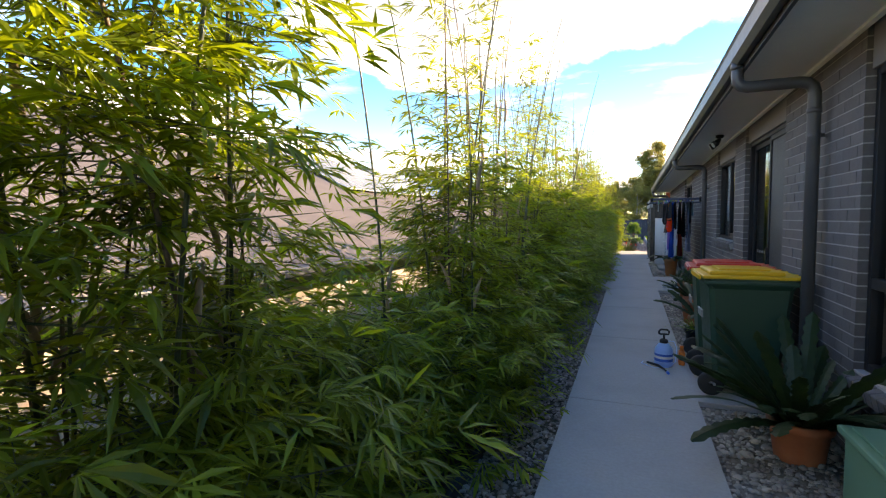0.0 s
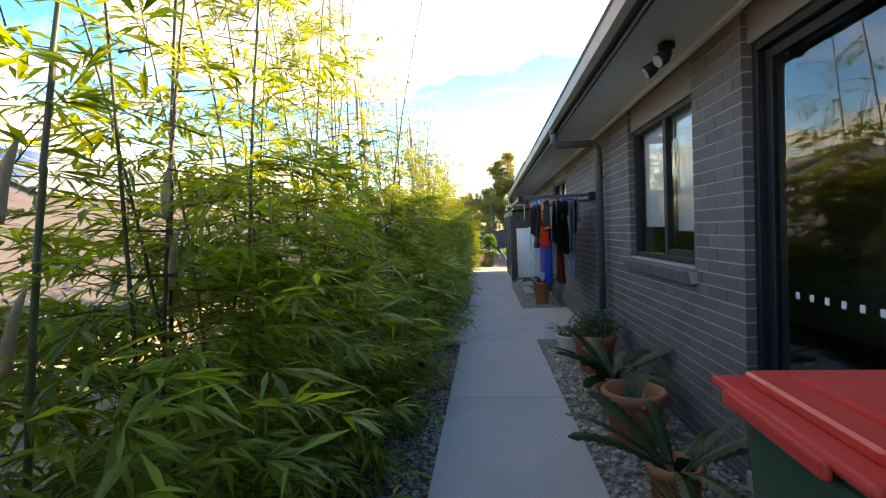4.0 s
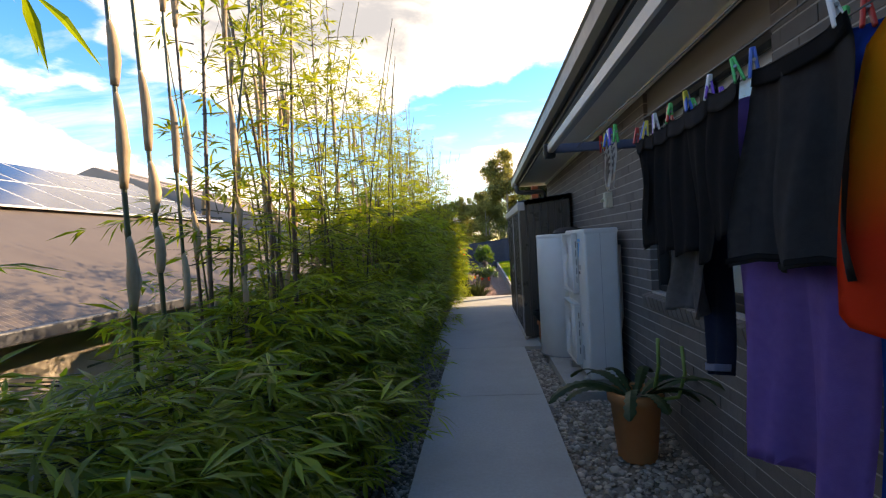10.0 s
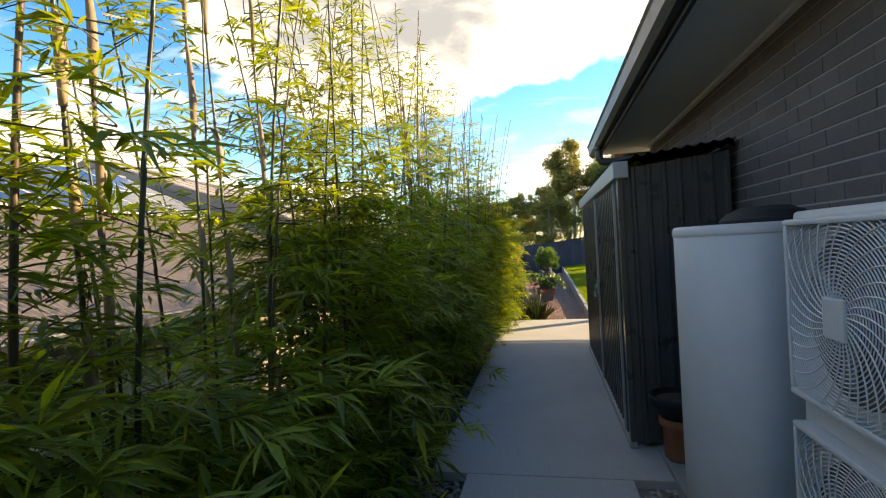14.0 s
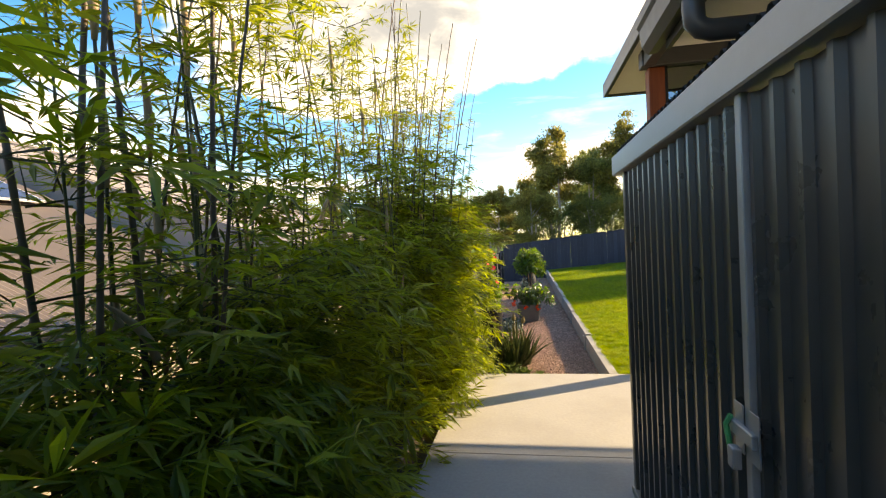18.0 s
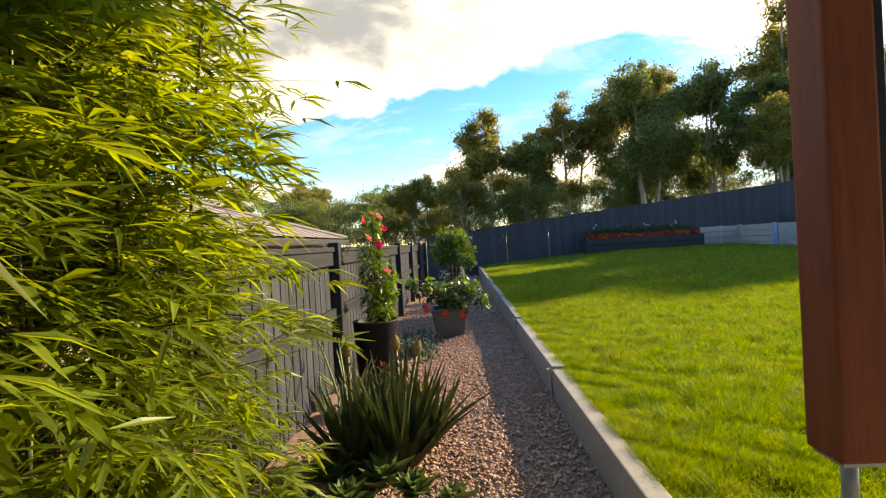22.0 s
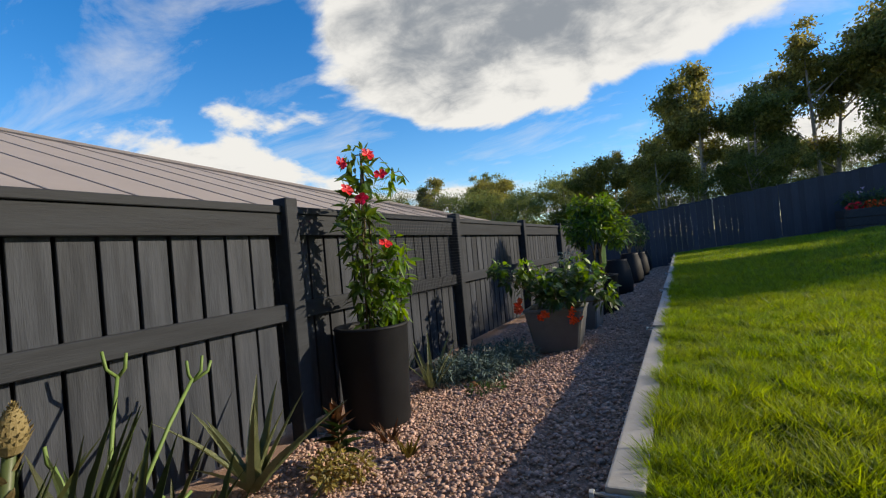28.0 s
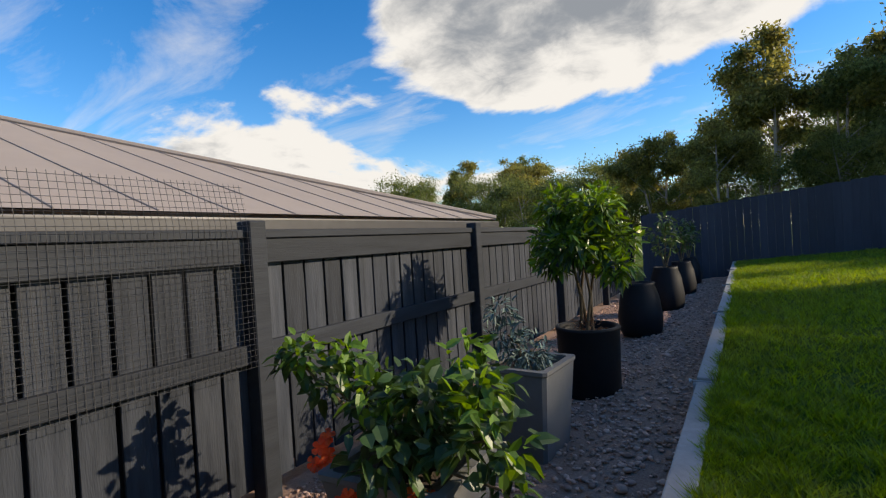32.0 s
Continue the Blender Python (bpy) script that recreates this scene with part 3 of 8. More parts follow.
def straps(n, length, width, spread, arch, seed, fold=0.25, segs=5, up=0.5, base_r=0.05):
    rng = random.Random(seed)
    bm = bmesh.new()
    for k in range(n):
        a = k * 2.39996 + rng.uniform(-0.3, 0.3)
        e = up + (1 - up) * rng.random()
        out = Vector((math.cos(a) * spread * (1.15 - e * 0.6), math.sin(a) * spread * (1.15 - e * 0.6), e))
        blade(bm, (math.cos(a) * base_r * rng.random(), math.sin(a) * base_r * rng.random(), 0), out, length * rng.uniform(0.65, 1.1), width * rng.uniform(0.8, 1.15), arch * rng.uniform(0.6, 1.3), fold, segs)
    return bm


def thick(bm, t):
    bmesh.ops.solidify(bm, geom=bm.faces[:], thickness=t)
    return bm


def leaf_cloud(centres, radii, count, length, ratio, seed, droop=0.3, outward=0.7, squash=0.8):
    """Ovate leaves scattered on and in soft lumps round the given centres; returns arrays."""
    rng = np.random.default_rng(seed)
    c, r = np.array(centres, dtype=float), np.array(radii, dtype=float)
    idx = rng.choice(len(c), count, p=r ** 2 / (r ** 2).sum())
    dirs = rng.normal(0, 1, (count, 3))
    dirs /= np.linalg.norm(dirs, axis=1, keepdims=True)
    rad = r[idx] * rng.uniform(0.45, 1.05, count)
    off = dirs * rad[:, None] * np.array([1, 1, squash])
    way = dirs * outward + rng.normal(0, 0.5, (count, 3)) + np.array([0, 0, -0.15])
    nor = rng.normal(0, 0.5, (count, 3)) + np.array([0, 0, 1.0])
    ln = length * rng.uniform(0.6, 1.2, count)
    return ovate_arrays(c[idx] + off, way, nor, ln, ln * ratio * rng.uniform(0.8, 1.2, count), rng.uniform(0, droop * 2, count))


def cloud_part(name, parent, material, *args, **kw):
    v, f = leaf_cloud(*args, **kw)
    o = arrays(name, v, f, material)
    o.parent = parent
    return o


def twigs(parent, base, tips, r, material, name="stem"):
    for t in tips:
        b, t = Vector(base), Vector(t)
        mid = b.lerp(t, 0.5) + Vector((0.03 * math.sin(t.y * 9), 0.03 * math.cos(t.x * 7), 0.04))
        part(name, tube(bmesh.new(), [b, mid, t], [r, r * 0.8, r * 0.45], 6), material, parent)


def flower(bm, p, r, seed, petals=5):
    """An open trumpet flower: broad overlapping petals round a small throat."""
    rng = random.Random(seed)
    tilt = Vector((rng.uniform(0.1, 1), rng.uniform(-1, -0.1), rng.uniform(0.2, 0.9))).normalized()
    a = tilt.orthogonal().normalized()
    b = tilt.cross(a)
    c = bm.verts.new(Vector(p))
    for k in range(petals):
        t0 = k * 6.28319 / petals + rng.uniform(-0.1, 0.1)
        ring = []
        for da, rr, up in ((-0.62, 0.62, 0.26), (-0.45, 0.95, 0.22), (0.0, 1.08, 0.14), (0.45, 0.95, 0.25), (0.62, 0.62, 0.30)):
            d = a * math.cos(t0 + da) + b * math.sin(t0 + da)
            ring.append(bm.verts.new(Vector(p) + d * r * rr + tilt * r * up))
        for q in range(4):
            bm.faces.new((c, ring[q], ring[q + 1]))


def pot_round(name, m, r_top, r_base, h, material, label, rim=0.03, rim_h=0.06, fill=0.05, group=""):
    p = empty(name, m, label, "pot", group)
    prof = [(0, 0), (r_base, 0), (r_base + 0.004, 0.01), (r_top - rim * 0.6, h - rim_h), (r_top, h - rim_h + 0.005), (r_top + 0.004, h - 0.012), (r_top - 0.004, h), (r_top - 0.028, h), (r_top - 0.034, h - rim_h), (r_top - 0.045, h - fill - 0.005), (0, h - fill - 0.006)]
    part("body", lathe(bmesh.new(), prof, 36), material, p, "", True)
    part("soil", lathe(bmesh.new(), [(0, h - fill), (r_top * 0.5, h - fill + 0.008), (r_top - 0.04, h - fill)], 24), M_MIX, p, "dark potting mix")
    return p


def epiphyllum(parent, z, n, length, seed, width=0.055, arch=1.0, up=0.55):
    """Flat, wavy-edged stems, each one a mesh."""
    rng = random.Random(seed)
    for k in range(n):
        a = k * 2.39996 + rng.uniform(-0.3, 0.3)
        L, bm = length * rng.uniform(0.55, 1.1), bmesh.new()
        e = up * rng.uniform(0.5, 1.6)
        p, d = Vector((math.cos(a) * 0.06, math.sin(a) * 0.06, z)), Vector((math.cos(a), math.sin(a), e)).normalized()
        side = d.cross(Vector((rng.uniform(-.4, .4), rng.uniform(-.4, .4), 1))).normalized()
        segs, rows = 40, []
        for q in range(segs + 1):
            s = q / segs
            w = width * (0.3 + 0.7 * min(1, s * 3.5)) * math.sqrt(max(0.02, 1 - (max(0, s - 0.86) / 0.142) ** 2)) * (1.0 + 0.17 * math.sin(q * 2.094 * 0.75))
            rows.append((p - side * w / 2, p + side.cross(d) * 0.008, p + side * w / 2))
            d = (d + Vector((0, 0, -arch / segs * (0.3 + 1.3 * s)))).normalized()
            p = p + d * (L / segs)
        vr = [[bm.verts.new(q) for q in r] for r in rows]
        for x, y in zip(vr, vr[1:]):
            for i in range(2):
                bm.faces.new((x[i], x[i + 1], y[i + 1], y[i]))
        part("stem", thick(bm, 0.004), M_EPI, parent)

# ---- ground ----
PATH_L, PATH_R, WALL_X = -0.55, 0.50, 1.36
SLAB_END, GRAVEL_Z, KERB_X = 24.14, -0.34, 0.90
FENCE_X, FENCE_TOP, FAR_Y = -1.03, 1.09, 40.6


def lawn_z(x, y):
    """The lawn rises gently to the back and away from the kerb."""
    fy = np.clip((y - 24.0) / 16.0, 0, 1.2)
    return -0.03 + 0.14 * fy + 0.36 * fy * np.clip((x - KERB_X) / 5.0, 0, 1)


# one sheet that reaches the horizon, with the plot laid into it
gv = [(x, y, -1.2) for x in (-900, -2.9, 1.5, 900) for y in (-900, -12, 44, 900)]
gf = [(i * 4 + j, i * 4 + j + 4, i * 4 + j + 5, i * 4 + j + 1) for i in range(3) for j in range(3)]
tagged(arrays("ground", gv, gf, M_LAWN), "dry grassy ground around the plots", "ground", kind="structure")
bm = bmesh.new()
box(bm, -2.6, -0.55, -12, SLAB_END + 0.3, -1.0, -0.06)
tagged(link("garden_bed", bm, M_SOIL), "dark soil bed planted with bamboo along the path", "garden bed", kind="structure")
bm = bmesh.new()
box(bm, PATH_R, WALL_X + 0.3, -12, SLAB_END - 6.3, -1.0, -0.055)
tagged(link("stone_bed", bm, M_STONEBED), "bed of mixed river stones beside the house", "ground", kind="structure")

SLABS = [(PATH_L, PATH_R, -12, 1.50), (PATH_L, PATH_R, 1.50, 3.90), (PATH_L, PATH_R, 3.90, 6.30), (PATH_L, PATH_R, 6.30, 8.64), (PATH_L, PATH_R, 8.64, 10.97),
         (-0.98, WALL_X - 0.004, 10.97, 13.59), (PATH_L, PATH_R, 13.59, 15.7), (PATH_L, PATH_R, 15.7, 17.8),
         (-0.80, WALL_X + 0.2, 17.8, 22.0), (-0.80, 1.47, 22.0, SLAB_END)]
tagged(link("path_base", boxed(PATH_L + 0.01, PATH_R - 0.01, -12, SLAB_END - 0.13, -0.5, -0.035), M_SOIL), "dark base in the joints of the path", "ground", kind="structure")
path = empty("pavement", pose(0, 0, 0), "pale grey concrete footpath in jointed slabs", "path", kind="structure")
for x0, x1, y0, y1 in SLABS:
    part("slab", boxed(x0, x1, y0 + 0.004, y1 - 0.004, -0.14, 0.0, 0.006, 2), M_CONC, path)
tagged(link("patio", boxed(1.474, 9.2, 17.0, SLAB_END + 0.01, -0.3, 0.06, 0.012, 2), M_CONC), "smooth pale concrete patio slab under the roof", "patio", kind="structure")
part("slab", boxed(-0.12 + 0.62, 1.34, 4.2, 5.65, -0.14, -0.01, 0.006, 2), M_CONC, path)      # pad under the bins
part("slab", boxed(0.74, 1.345, 15.62, 18.26, -0.14, 0.035, 0.008, 2), M_CONC_EDGE, path)        # plinth of the outdoor units
# timber edging between path stones and bed
tagged(link("edging", boxed(-1.03, -0.995, -12, 24.2, -0.16, 0.012, 0.004), M_FENCE_RAIL), "dark timber garden edging board", "edging", kind="structure")

# ---- lower garden ----
bm = bmesh.new()
box(bm, -2.6, KERB_X + 0.05, SLAB_END - 0.1, FAR_Y, -1.1, GRAVEL_Z - 0.012)
# the gravel is banked up a little against the kerb
def gravel_rise(x):
    return 0.13 * np.clip((x + 0.30) / 0.80, 0, 1)


gy0, gy1, gx = SLAB_END - 0.1, FAR_Y, KERB_X + 0.05
w = [bm.verts.new(v) for v in ((-0.30, gy0, GRAVEL_Z - 0.015), (-0.30, gy1, GRAVEL_Z - 0.015), (0.50, gy0, GRAVEL_Z + 0.115), (0.50, gy1, GRAVEL_Z + 0.115), (gx, gy0, GRAVEL_Z + 0.115), (gx, gy1, GRAVEL_Z + 0.115), (gx, gy0, -0.5), (gx, gy1, -0.5))]
for f in ((0, 2, 3, 1), (2, 4, 5, 3), (0, 6, 4, 2), (1, 3, 5, 7)):
    bm.faces.new([w[i] for i in f])
tagged(link("gravel_path", bm, M_PINKBED), "pink gravel walk along the fence", "path", kind="structure")
tagged(link("slab_edge", boxed(-1.0, 1.47, SLAB_END - 0.12, SLAB_END - 0.006, -0.6, -0.004), M_CONC_EDGE), "cast concrete edge of the slab", "slab edge", kind="structure")
nx, ny = 60, 60
xs = KERB_X + 0.06 + (12 - KERB_X) * np.linspace(0, 1, nx)
ys = SLAB_END - 0.02 + 16.5 * np.linspace(0, 1, ny)
gx, gy = np.meshgrid(xs, ys, indexing="ij")
lv = np.stack([gx, gy, lawn_z(gx, gy)], axis=2).reshape(-1, 3)
lf = [(i * ny + j, (i + 1) * ny + j, (i + 1) * ny + j + 1, i * ny + j + 1) for i in range(nx - 1) for j in range(ny - 1)]
tagged(arrays("lawn", lv, lf, M_LAWN, True), "mown green lawn rising gently to the back fence", "lawn", kind="structure")
kerb = empty("retaining_kerb", pose(0, 0, 0), "low grey concrete sleeper kerb holding up the lawn", "kerb", kind="structure")
ky = [SLAB_END - 0.01, 26.32, 28.70, 31.10, 33.50, 35.90, 38.30, FAR_Y - 0.05]
for a, b in zip(ky, ky[1:]):
    za, zb = float(lawn_z(KERB_X, a)), float(lawn_z(KERB_X, b))
    part("sleeper", boxed(KERB_X - 0.05, KERB_X + 0.05, a + 0.004, b - 0.004, -0.62, max(za, zb) + 0.012, 0.008, 2), M_CONC_EDGE, kerb)
for y in ky[1:-1]:
    part("steel_post", boxed(KERB_X - 0.068, KERB_X + 0.068, y - 0.03, y + 0.03, -0.6, float(lawn_z(KERB_X, y)) + 0.006, 0.003), M_GALV, kerb)
    zk = float(lawn_z(KERB_X, y)) + 0.012
    rod = part("clamp_rod", tube(bmesh.new(), [(KERB_X - 0.085, y, zk), (KERB_X + 0.085, y, zk)], 0.006, 8), M_GALV, kerb, "", True)
    for e in (-0.088, 0.078):
        part("end_cap", tube(bmesh.new(), [(KERB_X + e, y, zk - 0.002), (KERB_X + e + 0.012, y, zk - 0.002)], 0.013, 8), M_WHITE, rod, "white plastic end cap")

# ---- house ----
HOUSE_Y0, HOUSE_Y1, SOFFIT_Z = -4.0, 20.95, 2.96
OPEN = [(-1.2, 3.60, 0.55, 2.53), (5.36, 7.18, 0.06, 2.55), (7.86, 9.42, 1.22, 2.49), (13.35, 15.10, 1.03, 2.46)]   # y0, y1, sill, head
EAVES_Z, EAVES_FALL, EAVES_UP = 2.70, 0.0125, 0.09      # the eaves fall slightly towards the garden
EAVES = Matrix.Translation((0, 6.0, EAVES_Z + EAVES_UP)) @ Matrix.Rotation(-EAVES_FALL, 4, "X") @ Matrix.Translation((0, -6.0, -EAVES_Z))
house = empty("house_wall", pose(0, 0, 0), "charcoal brick side wall of the house", "wall", kind="structure")
bm = bmesh.new()
cuts = sorted({HOUSE_Y0, HOUSE_Y1, *[v for o in OPEN for v in o[:2]]})
for a, b in zip(cuts, cuts[1:]):
    o = next((o for o in OPEN if o[0] <= a and b <= o[1]), None)
    if o is None:
        box(bm, WALL_X + 0.001, WALL_X + 0.24, a + (0.004 if a > HOUSE_Y0 else 0), b - (0.004 if b < HOUSE_Y1 else 0), -0.9, SOFFIT_Z)
    else:
        box(bm, WALL_X + 0.001, WALL_X + 0.24, a - 0.004, b + 0.004, -0.9, o[2] - 0.005)
part("wall", bm, M_MORTAR, house)
for y0, y1, z0, z1 in OPEN:
    part("header_board", boxed(WALL_X + 0.03, WALL_X + 0.22, y0, y1, z1, SOFFIT_Z, 0.003), M_HEADER, house, "painted dark header board above the opening")
bm = bmesh.new()
box(bm, WALL_X + 0.24, 8.0, HOUSE_Y1 - 0.24, HOUSE_Y1, -0.9, SOFFIT_Z)
box(bm, WALL_X + 0.24, 8.0, HOUSE_Y0, HOUSE_Y0 + 0.24, -0.9, SOFFIT_Z)
box(bm, 7.76, 8.0, HOUSE_Y0 + 0.24, HOUSE_Y1 - 0.24, -0.9, SOFFIT_Z)
part("back_wall", bm, M_MORTAR, house)
tagged(link("soffit", boxed(0.80, 8.4, HOUSE_Y0 - 0.5, 21.3, EAVES_Z, EAVES_Z + 0.02), M_SOFFIT), "painted off-white eaves lining", "soffit", kind="structure")
bm = bmesh.new()
sweep(bm, [(WALL_X - 0.035, EAVES_Z), (WALL_X - 0.035, EAVES_Z - 0.022), (WALL_X - 0.005, EAVES_Z - 0.03), (WALL_X - 0.005, EAVES_Z)], HOUSE_Y0, HOUSE_Y1)
tagged(link("eaves_trim", bm, M_SOFFIT), "off-white quad moulding under the eaves", "trim", kind="structure")
gutter = empty("roof_gutter", pose(0, 0, 0), "dark grey steel gutter and fascia along the eaves", "gutter", kind="structure")
part("fascia", boxed(0.775, 0.80, HOUSE_Y0 - 0.5, 21.3, 2.66, 2.86), M_TRIM, gutter)
bm = bmesh.new()
sweep(bm, [(0.772, 2.70), (0.72, 2.69), (0.685, 2.73), (0.675, 2.825), (0.660, 2.845), (0.675, 2.86), (0.695, 2.85), (0.70, 2.74), (0.772, 2.73)], HOUSE_Y0 - 0.5, 21.45)
part("channel", bm, M_TRIM, gutter)
# hip roof over the house
RIDGE_X, RIDGE_Z, EAVE_Z = 6.1, 5.0, 2.86
rv = [(0.69, -5, EAVE_Z), (RIDGE_X, -5, RIDGE_Z), (11.5, -5, EAVE_Z), (0.69, 20.9, EAVE_Z), (RIDGE_X, 20.9, RIDGE_Z), (11.5, 20.9, EAVE_Z)]
bm = bmesh.new()
vs = [bm.verts.new(v) for v in rv]
for f in ((0, 1, 4, 3), (1, 2, 5, 4), (0, 2, 1), (3, 4, 5)):
    bm.faces.new([vs[i] for i in f])
bmesh.ops.solidify(bm, geom=bm.faces[:], thickness=0.03)
tagged(link("roof", bm, M_ROOF), "dark grey steel house roof", "roof", kind="structure")
tagged(link("room_floor", boxed(WALL_X + 0.24, 7.76, HOUSE_Y0 + 0.24, HOUSE_Y1 - 0.24, -0.2, 0.05), M_CARPET), "dim indoor floor seen through the windows", "floor", kind="structure")
tagged(link("room_partition", boxed(4.2, 4.3, HOUSE_Y0 + 0.24, HOUSE_Y1 - 0.24, 0.05, SOFFIT_Z), M_ROOM), "plain indoor wall seen through the windows", "wall", kind="structure")

for name in ("soffit", "eaves_trim", "roof_gutter", "roof"):
    bpy.data.objects[name].matrix_world = EAVES

# patio roof beyond the shed
proof = empty("patio_roof", pose(0, 0, 0), "raised patio roof with dark gutter and timber post", "roof", kind="structure")
part("lining", boxed(1.23, 9.2, 20.6, 25.76, 3.58, 3.61), M_SOFFIT, proof)
part("sheet", boxed(1.18, 9.4, 20.4, 25.85, 3.68, 3.74), M_ROOF, proof)
part("fascia", boxed(1.18, 1.23, 20.4, 25.85, 3.56, 3.75, 0.01, 2), M_TRIM, proof)
part("fascia", boxed(1.23, 9.3, 25.76, 25.85, 3.56, 3.75, 0.01, 2), M_TRIM, proof)
part("beam", boxed(1.32, 9.2, 24.12, 24.28, 3.4, 3.58, 0.006), M_TRIM, proof, "dark steel beam on the post")
part("beam", boxed(1.34, 1.46, 20.95, 24.12, 3.4, 3.58, 0.006), M_TRIM, proof)
post = empty("timber_post", pose(1.485, 24.26, 0), "red-brown oiled hardwood patio post on a steel stirrup", "post")
part("timber", boxed(-0.085, 0.085, -0.085, 0.085, 0.22, 3.4, 0.012, 2), M_MERBAU, post)
part("stirrup", tube(bmesh.new(), [(0, 0, -0.03), (0, 0, 0.215)], 0.025, 12), M_GALV, post, "galvanised stirrup", True)
part("base_plate", boxed(-0.07, 0.07, -0.07, 0.07, 0.205, 0.22), M_GALV, post)
for dz in (0.30, 0.42):
    part("bolt", tube(bmesh.new(), [(-0.083, 0.03, dz), (-0.074, 0.03, dz)], 0.014, 10), M_GALV, post)

# ---- left boundary fence of the garden ----
bay = [24.3, 27.22, 29.62, 32.02, 34.42, 36.82, 39.22]
BASE = GRAVEL_Z + 0.02


def fence_bay(y0, y1):
    f = empty("fence_panel", pose(FENCE_X, y0, 0), "charcoal-stained timber paling fence panel with two rails", "fence", "boundary fence")
    w = y1 - y0
    n = max(4, round(w / 0.163))
    step = (w - 0.1) / n
    for k in range(n):
        yy = (0.0 if y0 < 25 else 0.06) + step * k
        part("paling", boxed(-0.055, -0.038, yy + 0.009 + random.uniform(-0.003, 0.003), yy + step - 0.009 + random.uniform(-0.003, 0.003), BASE + 0.03, FENCE_TOP - 0.05 - random.uniform(0, 0.02), 0.002), M_FENCE, f)
        # one backing board has shrunk and lets a slit of light through
        part("cover_paling", boxed(-0.165, -0.15, yy + (0.018 if y0 < 25 and k == 13 else 0.001), (yy + step - 0.001 if k < n - 1 else w + 0.05), BASE + 0.03, FENCE_TOP - 0.06, 0.002), M_FENCE, f)
    part("top_rail", boxed(-0.036, 0.004, 0.0, w, FENCE_TOP - 0.22, FENCE_TOP - 0.09, 0.004), M_FENCE_RAIL, f)
    part("cap", boxed(-0.17, 0.02, 0.0, w, FENCE_TOP - 0.088, FENCE_TOP - 0.045, 0.004), M_FENCE_RAIL, f)
    part("mid_rail", boxed(-0.036, 0.006, 0.0, w, 0.36, 0.46, 0.004), M_FENCE_RAIL, f)
    part("post", boxed(-0.05, 0.055, w - 0.05, w + 0.05, BASE - 0.3, FENCE_TOP, 0.006), M_FENCE_RAIL, f)
    return f


for a, b in zip(bay, bay[1:]):
    fence_bay(a, b)

# ---- far fence and terrace ----
def far_top(x):
    return 1.42 + 0.098 * x


nf = 150
far = empty("back_fence", pose(0, 0, 0), "navy-stained timber paling fence along the back", "fence", kind="structure")
for k in range(nf):
    x = FENCE_X + k * 0.142
    part("paling", boxed(x + 0.001, x + (0.141 if random.random() < 0.97 else 0.136), FAR_Y, FAR_Y + 0.018, far_top(x) - 1.75, far_top(x) - random.uniform(0, 0.03)), M_FENCE_FAR, far)

# ---- windows and doors ----
def frame_bars(parent, x0, x1, y0, y1, z0, z1, w, material, name="frame"):
    part(name, boxed(x0, x1, y0, y0 + w, z0, z1, 0.004), material, parent)
    part(name, boxed(x0, x1, y1 - w, y1, z0, z1, 0.004), material, parent)
    part(name, boxed(x0, x1, y0 + w, y1 - w, z0, z0 + w, 0.004), material, parent)
    part(name, boxed(x0, x1, y0 + w, y1 - w, z1 - w, z1, 0.004), material, parent)


def pane(parent, x, y0, y1, z0, z1):
    bm = bmesh.new()
    bm.faces.new([bm.verts.new(v) for v in ((x, y0, z0), (x, y0, z1), (x, y1, z1), (x, y1, z0))])
    p = part("pane", bm, M_GLASS, parent)
    p.visible_shadow = False
    return p


def brick_sill(parent, y0, y1, z):
    """Rowlock bricks laid on a slope, proud of the wall."""
    n = int((y1 - y0) / 0.086)
    st = (y1 - y0) / n
    for k in range(n):
        m = Matrix.Translation((WALL_X + 0.05, y0 + st * (k + 0.5), z - 0.055)) @ Matrix.Rotation(radians(-14), 4, "Y")
        part("sill_brick", boxed(-0.115, 0.11, -st / 2 + 0.004, st / 2 - 0.004, -0.055, 0.045, 0.005, m=m), M_BRICK, parent)
    m = Matrix.Translation((WALL_X + 0.05, 0, z - 0.055)) @ Matrix.Rotation(radians(-14), 4, "Y")
    part("sill_bed", boxed(-0.107, 0.11, y0 + 0.003, y1 - 0.003, -0.05, 0.038, m=m), M_MORTAR, parent)


WX = WALL_X + 0.055
# tall window with an awning sash below the transom
y0, y1, z0, z1 = OPEN[0]
w = empty("window_1", pose(0, 0, 0), "tall black-framed window with a white roller blind and an open lower sash", "window", kind="structure")
frame_bars(w, WX, WX + 0.075, y0, y1, z0, z1, 0.05, M_ALU, "window_frame")
part("mullion", boxed(WX, WX + 0.07, 1.88, 1.94, z0 + 0.05, z1 - 0.05, 0.004), M_ALU, w)
part("transom", boxed(WX, WX + 0.07, y0 + 0.05, y1 - 0.05, 1.10, 1.17, 0.004), M_ALU, w)
pane(w, WX + 0.04, 1.94, y1 - 0.05, 1.17, z1 - 0.05)
pane(w, WX + 0.04, y0 + 0.05, 1.88, 1.17, z1 - 0.05)
pane(w, WX + 0.04, 1.94, y1 - 0.05, z0 + 0.05, 1.10)
m = Matrix.Translation((WX + 0.01, 0, 1.10)) @ Matrix.Rotation(radians(24), 4, "Y")
sash = part("sash", boxed(-0.02, 0.02, 0.02, 1.86, -0.52, -0.47, 0.003, m=m), M_ALU, w, "open awning sash")
